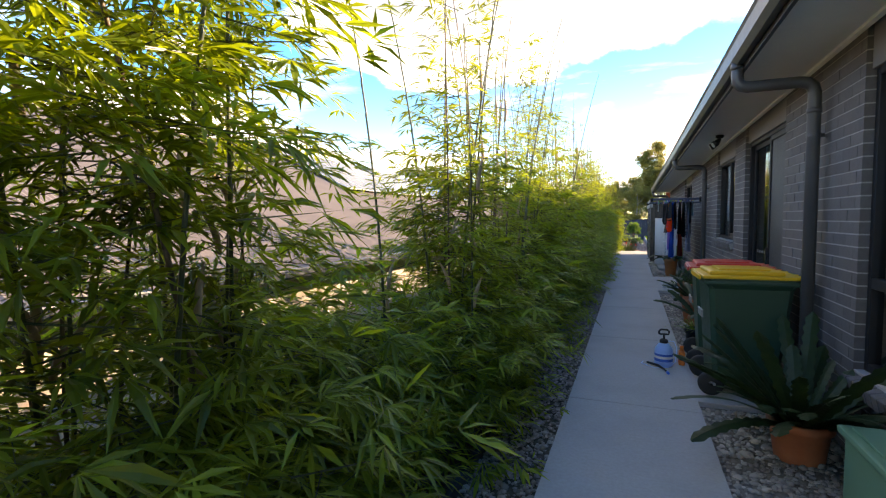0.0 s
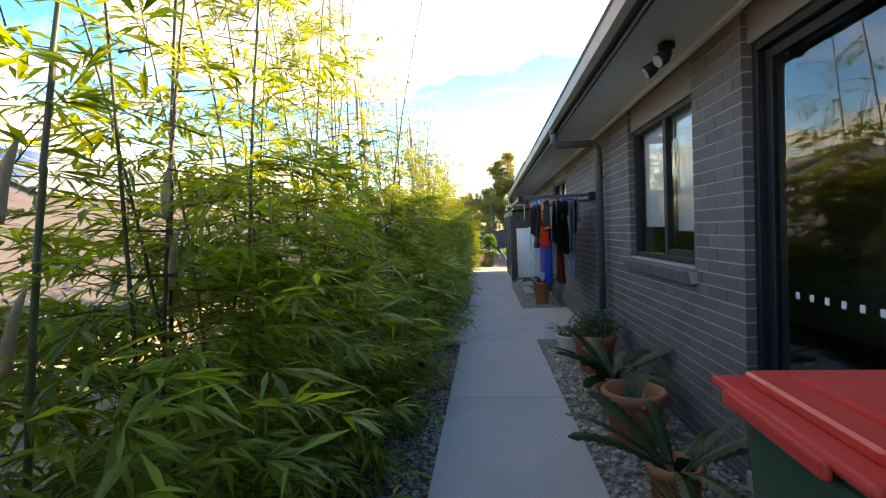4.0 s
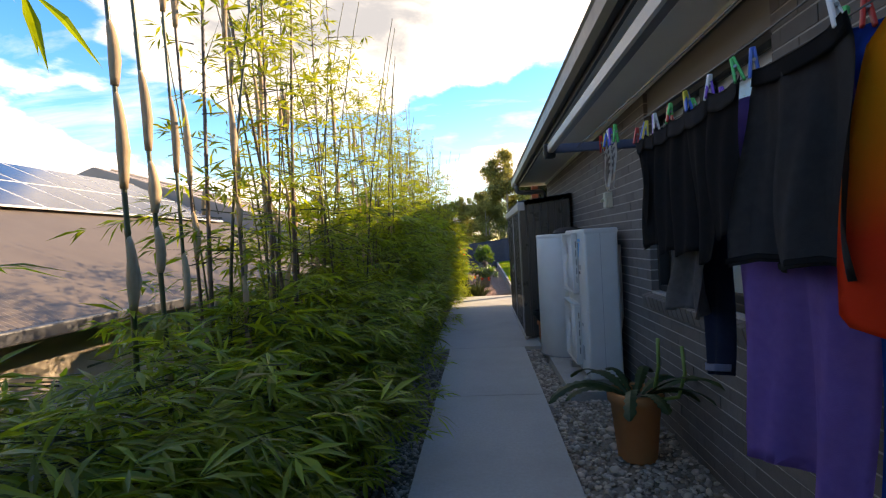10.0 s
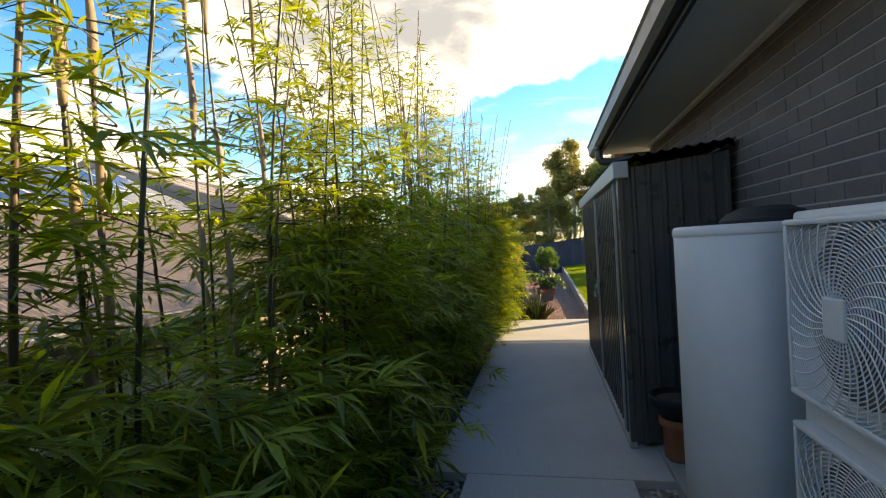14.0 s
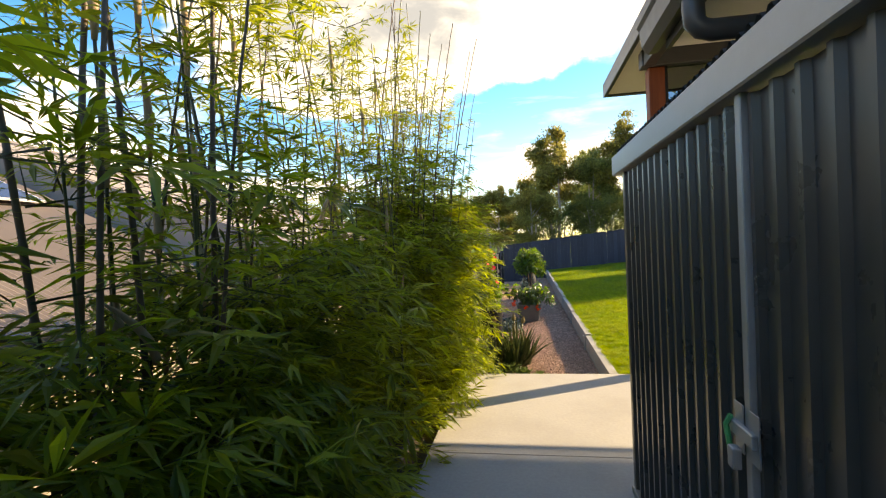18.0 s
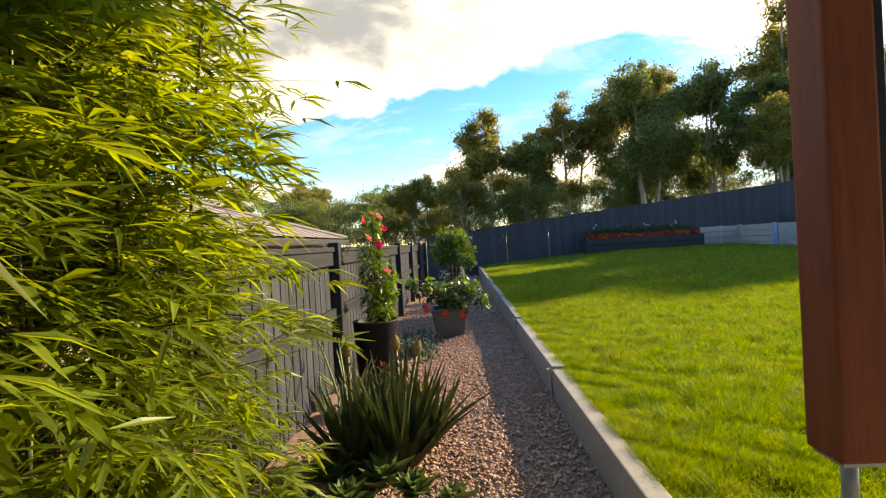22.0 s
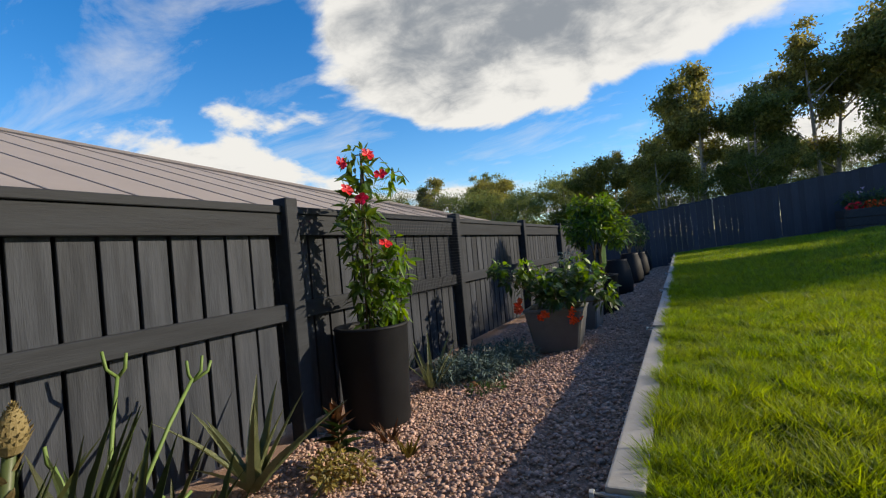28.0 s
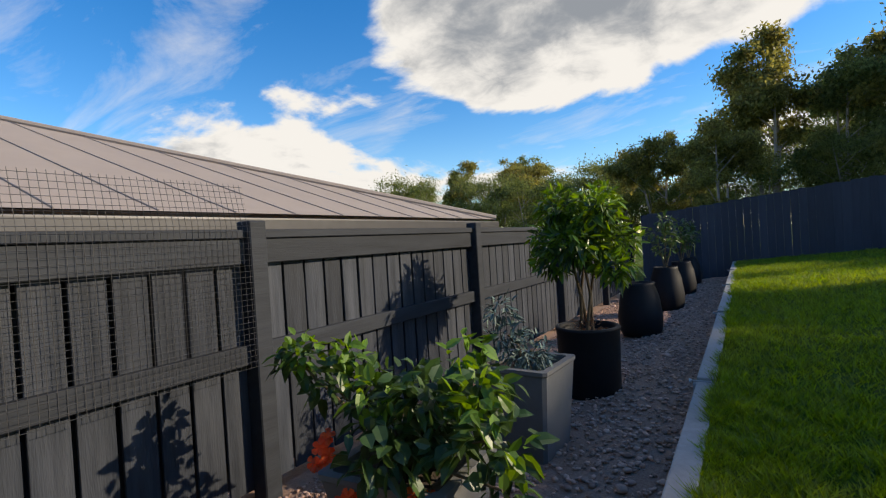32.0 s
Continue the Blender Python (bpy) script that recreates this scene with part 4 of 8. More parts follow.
for a, b, c, d in ((0.02, 0.07, -0.47, 0), (1.81, 1.86, -0.47, 0), (0.07, 1.81, -0.05, 0)):
    part("sash_bar", boxed(-0.02, 0.02, a, b, c, d, 0.003, m=m), M_ALU, sash)
p = part("sash_pane", boxed(-0.003, 0.003, 0.07, 1.81, -0.47, -0.05, m=m), M_GLASS, sash)
p.visible_shadow = False
part("blind", boxed(WX + 0.11, WX + 0.113, y0 + 0.1, y1 - 0.12, 1.55, z1), M_BLIND, w, "half-lowered white roller blind")
brick_sill(w, y0, y1, z0)

# sliding door: glass leaf and dark screen leaf
y0, y1, z0, z1 = OPEN[1]
d = empty("door_1", pose(0, 0, 0), "black aluminium sliding glass door with a dark security screen leaf", "door", kind="structure")
frame_bars(d, WX, WX + 0.09, y0, y1, z0, z1, 0.05, M_ALU, "door_frame")
frame_bars(d, WX + 0.045, WX + 0.08, 6.17, y1 - 0.05, z0 + 0.05, z1 - 0.05, 0.06, M_ALU, "glass_leaf")
pane(d, WX + 0.06, 6.23, y1 - 0.11, z0 + 0.11, z1 - 0.11)
frame_bars(d, WX + 0.002, WX + 0.04, y0 + 0.05, 6.20, z0 + 0.05, z1 - 0.05, 0.06, M_ALU, "screen_leaf")
M_SCREEN = surface("security_mesh", (0.030, 0.030, 0.033), (0.042, 0.042, 0.045), 300, 0.55, 0.4, 400)
part("mesh", boxed(WX + 0.015, WX + 0.019, y0 + 0.11, 6.14, z0 + 0.11, z1 - 0.11), M_SCREEN, d, "dark woven steel mesh")
part("door_handle", boxed(WX - 0.02, WX + 0.004, 6.15, 6.18, 1.0, 1.22, 0.006, 2), M_ALU, d, "black lever handle")
for z in (0.98, 1.04, 1.10):
    pass
for k in range(6):
    part("sticker", boxed(WX + 0.0585, WX + 0.0595, 6.33 + k * 0.11, 6.36 + k * 0.11, 1.12, 1.155), M_WHITE, d, "white safety dot on the glass")
part("threshold", boxed(WALL_X - 0.02, WALL_X + 0.05, y0, y1, -0.06, z0, 0.006), M_CONC_EDGE, d)


def slider_window(name, o, split, label, blind_z):
    y0, y1, z0, z1 = o
    w = empty(name, pose(0, 0, 0), label, "window", kind="structure")
    frame_bars(w, WX, WX + 0.08, y0, y1, z0, z1, 0.045, M_ALU, "window_frame")
    part("mullion", boxed(WX + 0.004, WX + 0.07, split - 0.035, split + 0.035, z0 + 0.045, z1 - 0.045, 0.004), M_ALU, w)
    part("sash_rail", boxed(WX + 0.01, WX + 0.05, y0 + 0.045, split - 0.035, z0 + 0.045, z0 + 0.10, 0.004), M_ALU, w)
    part("sash_rail", boxed(WX + 0.01, WX + 0.05, y0 + 0.045, y0 + 0.085, z0 + 0.10, z1 - 0.045, 0.004), M_ALU, w)
    pane(w, WX + 0.03, y0 + 0.085, split - 0.035, z0 + 0.10, z1 - 0.045)
    pane(w, WX + 0.05, split + 0.035, y1 - 0.045, z0 + 0.045, z1 - 0.045)
    part("blind", boxed(WX + 0.10, WX + 0.103, y0 + 0.03, split - 0.02, blind_z, z1), M_BLIND, w, "lowered white roller blind")
    part("blind", boxed(WX + 0.10, WX + 0.103, split + 0.02, y1 - 0.03, blind_z + 0.03, z1), M_BLIND, w, "lowered white roller blind")
    part("blind_bar", boxed(WX + 0.096, WX + 0.108, y0 + 0.03, split - 0.02, blind_z - 0.012, blind_z, 0.002), M_WHITE, w)
    brick_sill(w, y0 - 0.03, y1 + 0.06, z0)
    return w


slider_window("window_2", OPEN[2], 8.58, "black-framed sliding window with white blinds and sloping brick sill", 1.48)
slider_window("window_3", OPEN[3], 14.2, "black-framed window with a fully lowered white blind", 1.03)


# ---- downpipes, lamp, meter box ----
def downpipe(y):
    d = empty("downpipe", pose(1.265, y, -EAVES_FALL * (y - 6.0)), "charcoal round downpipe running from the gutter down the wall", "downpipe", "downpipes")
    r = 0.046
    pts = [(-0.53, 0, 2.83), (-0.53, 0, 2.70), (-0.525, 0, 2.65), (-0.50, 0, 2.622), (-0.46, 0, 2.61), (-0.10, 0, 2.61), (-0.05, 0, 2.60), (-0.015, 0, 2.57), (0, 0, 2.52), (0, 0, -0.12)]
    part("pipe", tube(bmesh.new(), pts, r, 16), M_PIPE, d, "", True)
    for a, b in (((-0.53, 0, 2.75), (-0.53, 0, 2.80)), ((0, 0, 2.36), (0, 0, 2.40)), ((0, 0, 0.30), (0, 0, 0.37)), ((0, 0, 0.10), (0, 0, 0.22))):
        part("socket", tube(bmesh.new(), [a, b], r + 0.005, 16), M_PIPE, d, "", True)
    for z in (0.5, 2.18):
        part("bracket", boxed(-0.02, 0.09, 0.046, 0.056, z, z + 0.03, 0.002), M_PIPE, d)
        part("clip", tube(bmesh.new(), [(0, 0, z), (0, 0, z + 0.025)], r + 0.003, 16), M_PIPE, d)
    return d


for y in (4.23, 10.33, 20.75):
    downpipe(y)
lamp = empty("eaves_spotlight", pose(1.12, 7.66, EAVES_Z + EAVES_UP - 0.03), "black twin-head spotlight fixed under the eaves", "spotlight")
part("base", lathe(bmesh.new(), [(0, 0), (0.055, 0), (0.055, -0.03), (0.03, -0.045), (0, -0.045)], 20), M_ALU, lamp, "", True)
for s in (-1, 1):
    hd = part("head", tube(bmesh.new(), [(0, 0.04 * s, -0.05), (-0.02, 0.075 * s, -0.08), (-0.06, 0.11 * s, -0.125), (-0.10, 0.12 * s, -0.15)], [0.014, 0.03, 0.046, 0.05], 16), M_ALU, lamp, "", True)
    part("lens", tube(bmesh.new(), [(-0.1005, 0.12 * s, -0.1504), (-0.103, 0.1205 * s, -0.152)], 0.042, 16), M_GALV, hd)
M_BEIGE = surface("beige_plastic", (0.44, 0.41, 0.34), (0.50, 0.47, 0.39), 8, 0.45, 0.02, 60)
mb = empty("switch_box", pose(WALL_X, 16.19, 1.87), "beige plastic isolator switch box on the brick wall", "switch box")
part("body", boxed(-0.045, 0.0, -0.05, 0.05, -0.08, 0.08, 0.006, 2), M_BEIGE, mb)
part("cover", boxed(-0.078, -0.046, -0.047, 0.047, -0.077, 0.077, 0.008, 2), M_BEIGE, mb)
sw = part("switch", lathe(bmesh.new(), [(0, 0.012), (0.022, 0.012), (0.026, 0.0), (0.0, 0.0)], 16), M_BEIGE, mb, "", True)
sw.matrix_local = pose(-0.078, 0.01, 0.0, 0, -90, 0)
part("lever", boxed(-0.108, -0.088, -0.012, 0.045, -0.008, 0.010, 0.004, 2, Matrix.Rotation(radians(-20), 4, "X")), M_BEIGE, mb)

# ---- garden shed of ribbed steel sheet ----
SX, SY0, SY1 = 0.59, 18.30, 21.50


def ribbed(horizontal_from, horizontal_to, z0, z1_at, plane, axis, pitch=0.11, out=0.016):
    """A trapezoid-ribbed wall sheet in the plane axis=plane, running along the other horizontal axis."""
    bm = bmesh.new()
    a, prev = horizontal_from, None
    prof = [(0.0, 0), (0.62, 0), (0.72, 1), (0.90, 1), (1.0, 0)]
    n = max(1, int(round((horizontal_to - horizontal_from) / pitch)))
    st = (horizontal_to - horizontal_from) / n
    for k in range(n):
        for q, (f, o) in enumerate(prof[:-1] if k < n - 1 else prof):
            u = horizontal_from + (k + f) * st
            c = plane + o * out
            top = z1_at(u)
            lo = bm.verts.new((c, u, z0) if axis == "x" else (u, c, z0))
            hi = bm.verts.new((c, u, top) if axis == "x" else (u, c, top))
            if prev:
                bm.faces.new((prev[0], lo, hi, prev[1]))
            prev = (lo, hi)
    bmesh.ops.recalc_face_normals(bm, faces=bm.faces[:])
    return bm


shed = empty("garden_shed", pose(0, 0, 0), "charcoal corrugated steel garden shed against the house wall", "shed")
roof_at = lambda x: 2.0 + 0.10 * (x - SX)
part("front_sheet", ribbed(SY0, 18.50, 0.03, lambda u: 1.94, SX, "x", out=-0.018), M_SHED, shed)
part("door", ribbed(18.54, 19.91, 0.05, lambda u: 1.92, SX + 0.004, "x", out=-0.018), M_SHED, shed, "ribbed steel sliding door leaf")
part("door", ribbed(19.94, SY1, 0.05, lambda u: 1.92, SX - 0.004, "x", out=-0.018), M_SHED, shed, "ribbed steel door leaf")
part("near_end", ribbed(SX, WALL_X - 0.05, 0.03, roof_at, SY0, "y", out=-0.018), M_SHED, shed)
part("far_end", ribbed(SX, WALL_X - 0.05, 0.03, roof_at, SY1, "y", out=0.018), M_SHED, shed)
for yy in (SY0, SY1):
    part("corner_post", boxed(SX - 0.024, SX + 0.012, yy - 0.024, yy + 0.024, 0.02, 1.98, 0.003), M_SHED, shed)
for yy in (18.52, 19.925):
    part("door_stile", boxed(SX - 0.030, SX - 0.004, yy - 0.018, yy + 0.018, 0.05, 1.93, 0.003), M_GALV, shed, "pale steel door stile")
part("bottom_rail", boxed(SX - 0.035, SX + 0.02, SY0 - 0.03, SY1 + 0.03, 0.0, 0.045, 0.004), M_GALV, shed, "grey steel base rail")
part("top_flashing", boxed(SX - 0.055, SX + 0.05, SY0 - 0.06, SY1 + 0.18, 1.93, 2.05, 0.006), M_GALV, shed, "grey folded roof flashing")
bm = bmesh.new()
prev = None
nr = 60
for i in range(nr * 4 + 1):
    yy = SY0 - 0.05 + (SY1 - SY0 + 0.1) * i / (nr * 4)
    dz = (0, 0.016, 0.016, 0)[i % 4]
    q = [bm.verts.new((xx, yy, 2.06 + 0.10 * (xx - SX) + dz)) for xx in (SX - 0.045, WALL_X - 0.02)]
    if prev:
        bm.faces.new((prev[0], q[0], q[1], prev[1]))
    prev = q
part("roof_sheet", bm, M_SHED, shed)
bm = bmesh.new()
prev = None
for i in range(41):
    xx = SX + 0.06 + (WALL_X - 0.04 - SX - 0.06) * i / 40
    q = [bm.verts.new((xx, yy, 2.01 + 0.10 * (xx - SX) + 0.026 * (0.5 - 0.5 * math.cos(i * 6.28319 / 5)) + dz)) for yy, dz in ((SY0 - 0.07, 0), (SY0 - 0.07, 0.045))]
    if prev:
        bm.faces.new((prev[0], q[0], q[1], prev[1]))
    prev = q
bmesh.ops.solidify(bm, geom=bm.faces[:], thickness=0.01)
part("barge", bm, M_SHED, shed)
for a, b in ((19.85, 19.905), (19.945, 20.0)):
    part("hasp_plate", boxed(SX - 0.034, SX - 0.03, a, b, 0.93, 1.07, 0.001), M_GALV, shed, "galvanised hasp plate")
part("hasp", boxed(SX - 0.05, SX - 0.034, 19.855, 20.015, 0.98, 1.02, 0.003), M_GALV, shed, "galvanised hasp and staple")
M_GREEN = surface("green_plastic", (0.02, 0.30, 0.10), (0.03, 0.36, 0.13), 10, 0.4, 0)
part("padlock", boxed(SX - 0.075, SX - 0.05, 19.915, 19.955, 0.90, 0.96, 0.006, 2), M_GALV, shed, "small silver padlock")
part("cord", tube(bmesh.new(), [(SX - 0.05, 19.985, 1.03), (SX - 0.06, 19.995, 1.0), (SX - 0.055, 19.9855, 0.94), (SX - 0.045, 20.005, 0.90)], 0.008, 6), M_GREEN, shed, "green cord tied to the hasp")

# ---- outdoor air-conditioner ----
AX0, AX1, AY0, AY1, AZ0, AZ1 = 0.95, 1.27, 15.70, 16.68, 0.115, 1.575
ac = empty("air_conditioner", pose(0, 0, 0), "large white twin-fan outdoor air-conditioner unit beside the wall", "air conditioner")
part("cabinet", boxed(AX0, AX1, AY0, AY1, AZ0, AZ1 - 0.02, 0.034, 4), M_WHITE, ac)
part("top_panel", boxed(AX0 - 0.003, AX1 + 0.003, AY0 - 0.003, AY1 + 0.003, AZ1 - 0.055, AZ1, 0.02, 3), M_WHITE, ac)
part("panel_line", boxed(AX0 - 0.0015, AX0 + 0.002, 16.068, 16.073, AZ0 + 0.02, AZ1 - 0.03), M_GALV, ac)
part("panel_line", boxed(1.10, 1.104, AY0 - 0.0015, AY0 + 0.002, AZ0 + 0.02, AZ1 - 0.03), M_GALV, ac)
for a in (AY0 + 0.08, AY1 - 0.18):
    part("foot", boxed(AX0 - 0.03, AX1 + 0.03, a, a + 0.10, 0.035, AZ0, 0.006), M_GALV, ac)
# flat grey standing in for the shade inside fan openings and guard slots
M_FANSHADE = surface("fan_shade", (0.10, 0.10, 0.10), (0.13, 0.13, 0.13), 8, 0.6, 0)
for zc in (0.50, 1.23):
    yc, R = 16.32, 0.27
    gx, half = AX0 - 0.062, 0.297
    fr = part("fan_guard", boxed(gx, AX0 - 0.001, yc - 0.305, yc + 0.305, zc - 0.315, zc - 0.293, 0.008, 2), M_WHITE, ac, "white wire fan guard")
    for a, b, c, e in ((-0.305, 0.305, 0.293, 0.315), (-0.305, -0.285, -0.293, 0.293), (0.285, 0.305, -0.293, 0.293)):
        part("guard_edge", boxed(gx, AX0 - 0.001, yc + a, yc + b, zc + c, zc + e, 0.008, 2), M_WHITE, fr)
    for k in range(5):
        part("slot", boxed(gx + 0.036, gx + 0.044, yc - 0.3065, yc - 0.305, zc - 0.2 + 0.09 * k, zc - 0.135 + 0.09 * k), M_FANSHADE, fr)
    part("cavity", tube(bmesh.new(), [(AX0 - 0.003, yc, zc), (AX0 - 0.001, yc, zc)], R, 32), M_FANSHADE, fr)
    bm = bmesh.new()
    # rings out to the corners of the square guard, and spokes swept like a spiral
    for k in range(27):
        r, run = 0.058 + k * 0.0132, []
        for a in range(73):
            p = (gx + 0.006, yc + r * math.cos(a * 0.08727), zc + r * math.sin(a * 0.08727))
            if abs(p[1] - yc) < 0.29 and abs(p[2] - zc) < half:
                run.append(p)
            elif len(run) > 1:
                tube(bm, run, 0.0024, 4, False)
                run = []
            else:
                run = []
        if len(run) > 1:
            tube(bm, run, 0.0024, 4, False)
    for k in range(32):
        a, run = k * 0.19635, []
        for q in range(14):
            r = 0.05 + 0.028 * q
            p = (gx + 0.004, yc + r * math.cos(a + 2.2 * (r - 0.05)), zc + r * math.sin(a + 2.2 * (r - 0.05)))
            if abs(p[1] - yc) < 0.294 and abs(p[2] - zc) < 0.302:
                run.append(p)
        tube(bm, run, 0.0026, 4, False)
    part("guard_wire", bm, M_WHITE, fr)["kind"] = "stuff"
    part("hub", boxed(gx - 0.008, gx + 0.006, yc - 0.055, yc + 0.055, zc - 0.065, zc + 0.065, 0.006, 2), M_WHITE, fr)
    for k in range(3):
        a = k * 2.094 + 0.4
        bm = bmesh.new()
        tube(bm, [(AX0 - 0.008, yc + 0.05 * math.cos(a), zc + 0.05 * math.sin(a)), (AX0 - 0.012, yc + 0.22 * math.cos(a + 0.3), zc + 0.22 * math.sin(a + 0.3))], [0.012, 0.03], 6)
        part("blade", bm, M_GALV, fr)
M_LOGO_B = surface("pale_blue_print", (0.06, 0.36, 0.68), (0.07, 0.40, 0.72), 5, 0.5, 0)
M_DARKTXT = surface("dark_print", (0.03, 0.03, 0.035), (0.035, 0.035, 0.04), 5, 0.5, 0)
bm = bmesh.new()
bm.faces.new([bm.verts.new((AX0 - 0.004, y, z)) for y, z in ((15.965, 1.44), (15.90, 1.44), (15.995, 1.27), (16.0, 1.34))])
part("logo", bm, M_LOGO_B, ac, "pale blue triangle mark")
bm = bmesh.new()
vs = [bm.verts.new((AX0 - 0.004, y, z)) for y, z in ((16.0, 1.437), (15.972, 1.437), (16.0, 1.352))]
bm.faces.new(vs)
part("logo", bm, M_DARKTXT, ac, "dark triangle mark")
part("print", boxed(AX0 - 0.0025, AX0, 15.90, 16.0, 1.452, 1.478), M_LOGO_B, ac)
part("print", boxed(AX0 - 0.0025, AX0, 15.89, 15.99, 1.17, 1.215), M_GALV, ac)
part("print", boxed(AX0 - 0.0025, AX0, 15.94, 15.99, 1.12, 1.15), M_DARKTXT, ac)
part("handle_recess", boxed(AX0 - 0.003, AX0, 15.90, 15.98, 0.60, 0.63, 0.002), M_GALV, ac)
part("label", boxed(AX0 - 0.0025, AX0, 15.90, 15.98, 0.26, 0.40), M_GALV, ac)
bm = bmesh.new()
for yy in (15.92, 15.97):
    tube(bm, [(1.25, yy, 0.55), (1.31, yy, 0.55), (1.335, yy, 0.7), (1.335, yy, 1.4)], 0.018, 8)
part("pipe", bm, M_WHITE, ac, "white lagged pipes")

# ---- round white water tank ----
tank = empty("hot_water_tank", pose(0.99, 17.24, 0.035), "tall white cylindrical hot-water tank on a concrete plinth", "water tank")
part("shell", lathe(bmesh.new(), [(0, 0.0), (0.30, 0.0), (0.315, 0.02), (0.315, 1.49), (0.305, 1.505), (0.0, 1.515)], 48), M_WHITE, tank, "", True)
part("lid_rim", lathe(bmesh.new(), [(0.318, 1.465), (0.320, 1.47), (0.320, 1.495), (0.312, 1.51), (0.30, 1.512)], 48), M_WHITE, tank, "", True)
part("lid", lathe(bmesh.new(), [(0, 1.512), (0.19, 1.512), (0.195, 1.53), (0.16, 1.565), (0.10, 1.59), (0, 1.595)], 32, (0.09, 0, 0)), M_RUBBER, tank, "dark pump cover")
part("base_ring", lathe(bmesh.new(), [(0, 0), (0.325, 0), (0.325, 0.012), (0, 0.012)], 48), M_GALV, tank)

# ---- neighbour on the low side ----
def corrugated(name, p0, along, down, n_along, n_down, pitch, depth, material, parent):
    """A corrugated sheet: ribs run down the slope."""
    along, down, p0 = Vector(along), Vector(down), Vector(p0)
    nor = along.normalized().cross(down.normalized())
    cols = int(along.length / pitch * 4)
    v, f = [], []
    for i in range(cols + 1):
        s = i / cols
        wave = (0, 1, 0, -1)[i % 4] * depth
        for j in range(2):
            v.append(p0 + along * s + down * j + nor * wave)
    for i in range(cols):
        f.append((i * 2, i * 2 + 2, i * 2 + 3, i * 2 + 1))
    ob = arrays(name, [tuple(q) for q in v], f, material)
    ob.parent = parent
    return ob


M_NWALL = surface("cream_render", (0.42, 0.34, 0.26), (0.48, 0.40, 0.31), 12, 0.9, 0.2, 90)
nb = empty("neighbour_house", pose(0, 0, 0), "neighbouring house with tan corrugated roof and solar panels", "house")
# one plane: low edge near the hedge, rising away from the plot
EX, EZ, SL, NB_END = -4.6, 0.90, 0.45, 26.0
corrugated("roof", (EX, -14, EZ), (0, NB_END + 14, 0), (-6.7, 0, 6.7 * SL), 0, 0, 0.076, 0.009, M_TAN, nb)
part("far_slope", boxed(EX - 14.0, EX - 6.75, -14, NB_END - 0.1, 1.0, EZ + 6.5 * SL), M_TAN, nb)
part("ridge_cap", tube(bmesh.new(), [(EX - 6.72, -14, EZ + 6.7 * SL), (EX - 6.72, NB_END, EZ + 6.7 * SL)], 0.07, 8), M_TAN, nb)
part("gutter", boxed(EX - 0.02, EX + 0.12, -14, NB_END, EZ - 0.14, EZ + 0.0, 0.02, 2), M_TRIM, nb, "dark eaves gutter")
part("wall", boxed(EX - 0.75, EX - 0.6, -14, NB_END, -1.2, EZ + 0.2), M_NWALL, nb)
part("gable", boxed(EX - 6.6, EX - 0.75, NB_END - 0.25, NB_END - 0.1, -1.2, EZ + 0.3), M_NWALL, nb)
for row in range(2):
    for k in range(13):
        y = 12.2 + k * 1.02
        s0 = 3.4 + row * 1.55
        m = Matrix.Translation((EX - s0, y, EZ + SL * s0 + 0.09)) @ Matrix.Rotation(math.atan(SL), 4, "Y")
        pn = part("solar_panel", boxed(-1.66, 0, 0, 1.0, 0, 0.035, m=m), M_WHITE, nb, "dark blue solar panel in a silver frame")
        part("cell_sheet", boxed(-1.63, -0.03, 0.03, 0.97, 0.0352, 0.039, m=m), M_SOLAR, pn)

nb2 = empty("neighbour_roof", pose(0, 0, 0), "grey-brown ribbed hip roof of the next house", "house")
# gable at the near end, hip at the far one
h = [(-3.2, 26.4, 1.35), (-3.2, 37.0, 1.35), (-13.0, 26.4, 4.70), (-13.0, 27.2, 4.70), (-22.8, 37.0, 1.35), (-22.8, 26.4, 1.35)]
bm = bmesh.new()
hv = [bm.verts.new(v) for v in h]
for f in ((0, 1, 3, 2), (1, 4, 3), (0, 2, 5), (2, 3, 4, 5)):
    bm.faces.new([hv[i] for i in f])
M_TAN2 = surface("grey_brown_roof", (0.30, 0.255, 0.222), (0.34, 0.29, 0.255), 2, 0.8, 0.05, 30, spec=0.2)
part("roof", bm, M_TAN2, nb2)
part("wall", boxed(-22.2, -3.8, 26.9, 36.4, -1.3, 1.40), M_NWALL, nb2)
part("gutter", boxed(-3.24, -3.12, 26.4, 37.0, 1.16, 1.30, 0.02, 2), M_TRIM, nb2, "dark eaves gutter")
hip = (Vector((-3.2, 37.0, 1.37)), Vector((-13.0, 27.2, 4.72)))
part("hip_cap", tube(bmesh.new(), hip, 0.06, 8), M_TAN2, nb2)
for k in range(14):
    y = 26.5 + k * 0.76
    top = 1.0 if y < 27.2 else (37.0 - y) / 9.8
    if top > 0.03:
        tip = Vector((-3.2 - 9.8 * top, y, 1.36 + 3.35 * top))
        part("rib", tube(bmesh.new(), [(-3.2, y, 1.356), tip], 0.007, 4), M_TAN2, nb2)

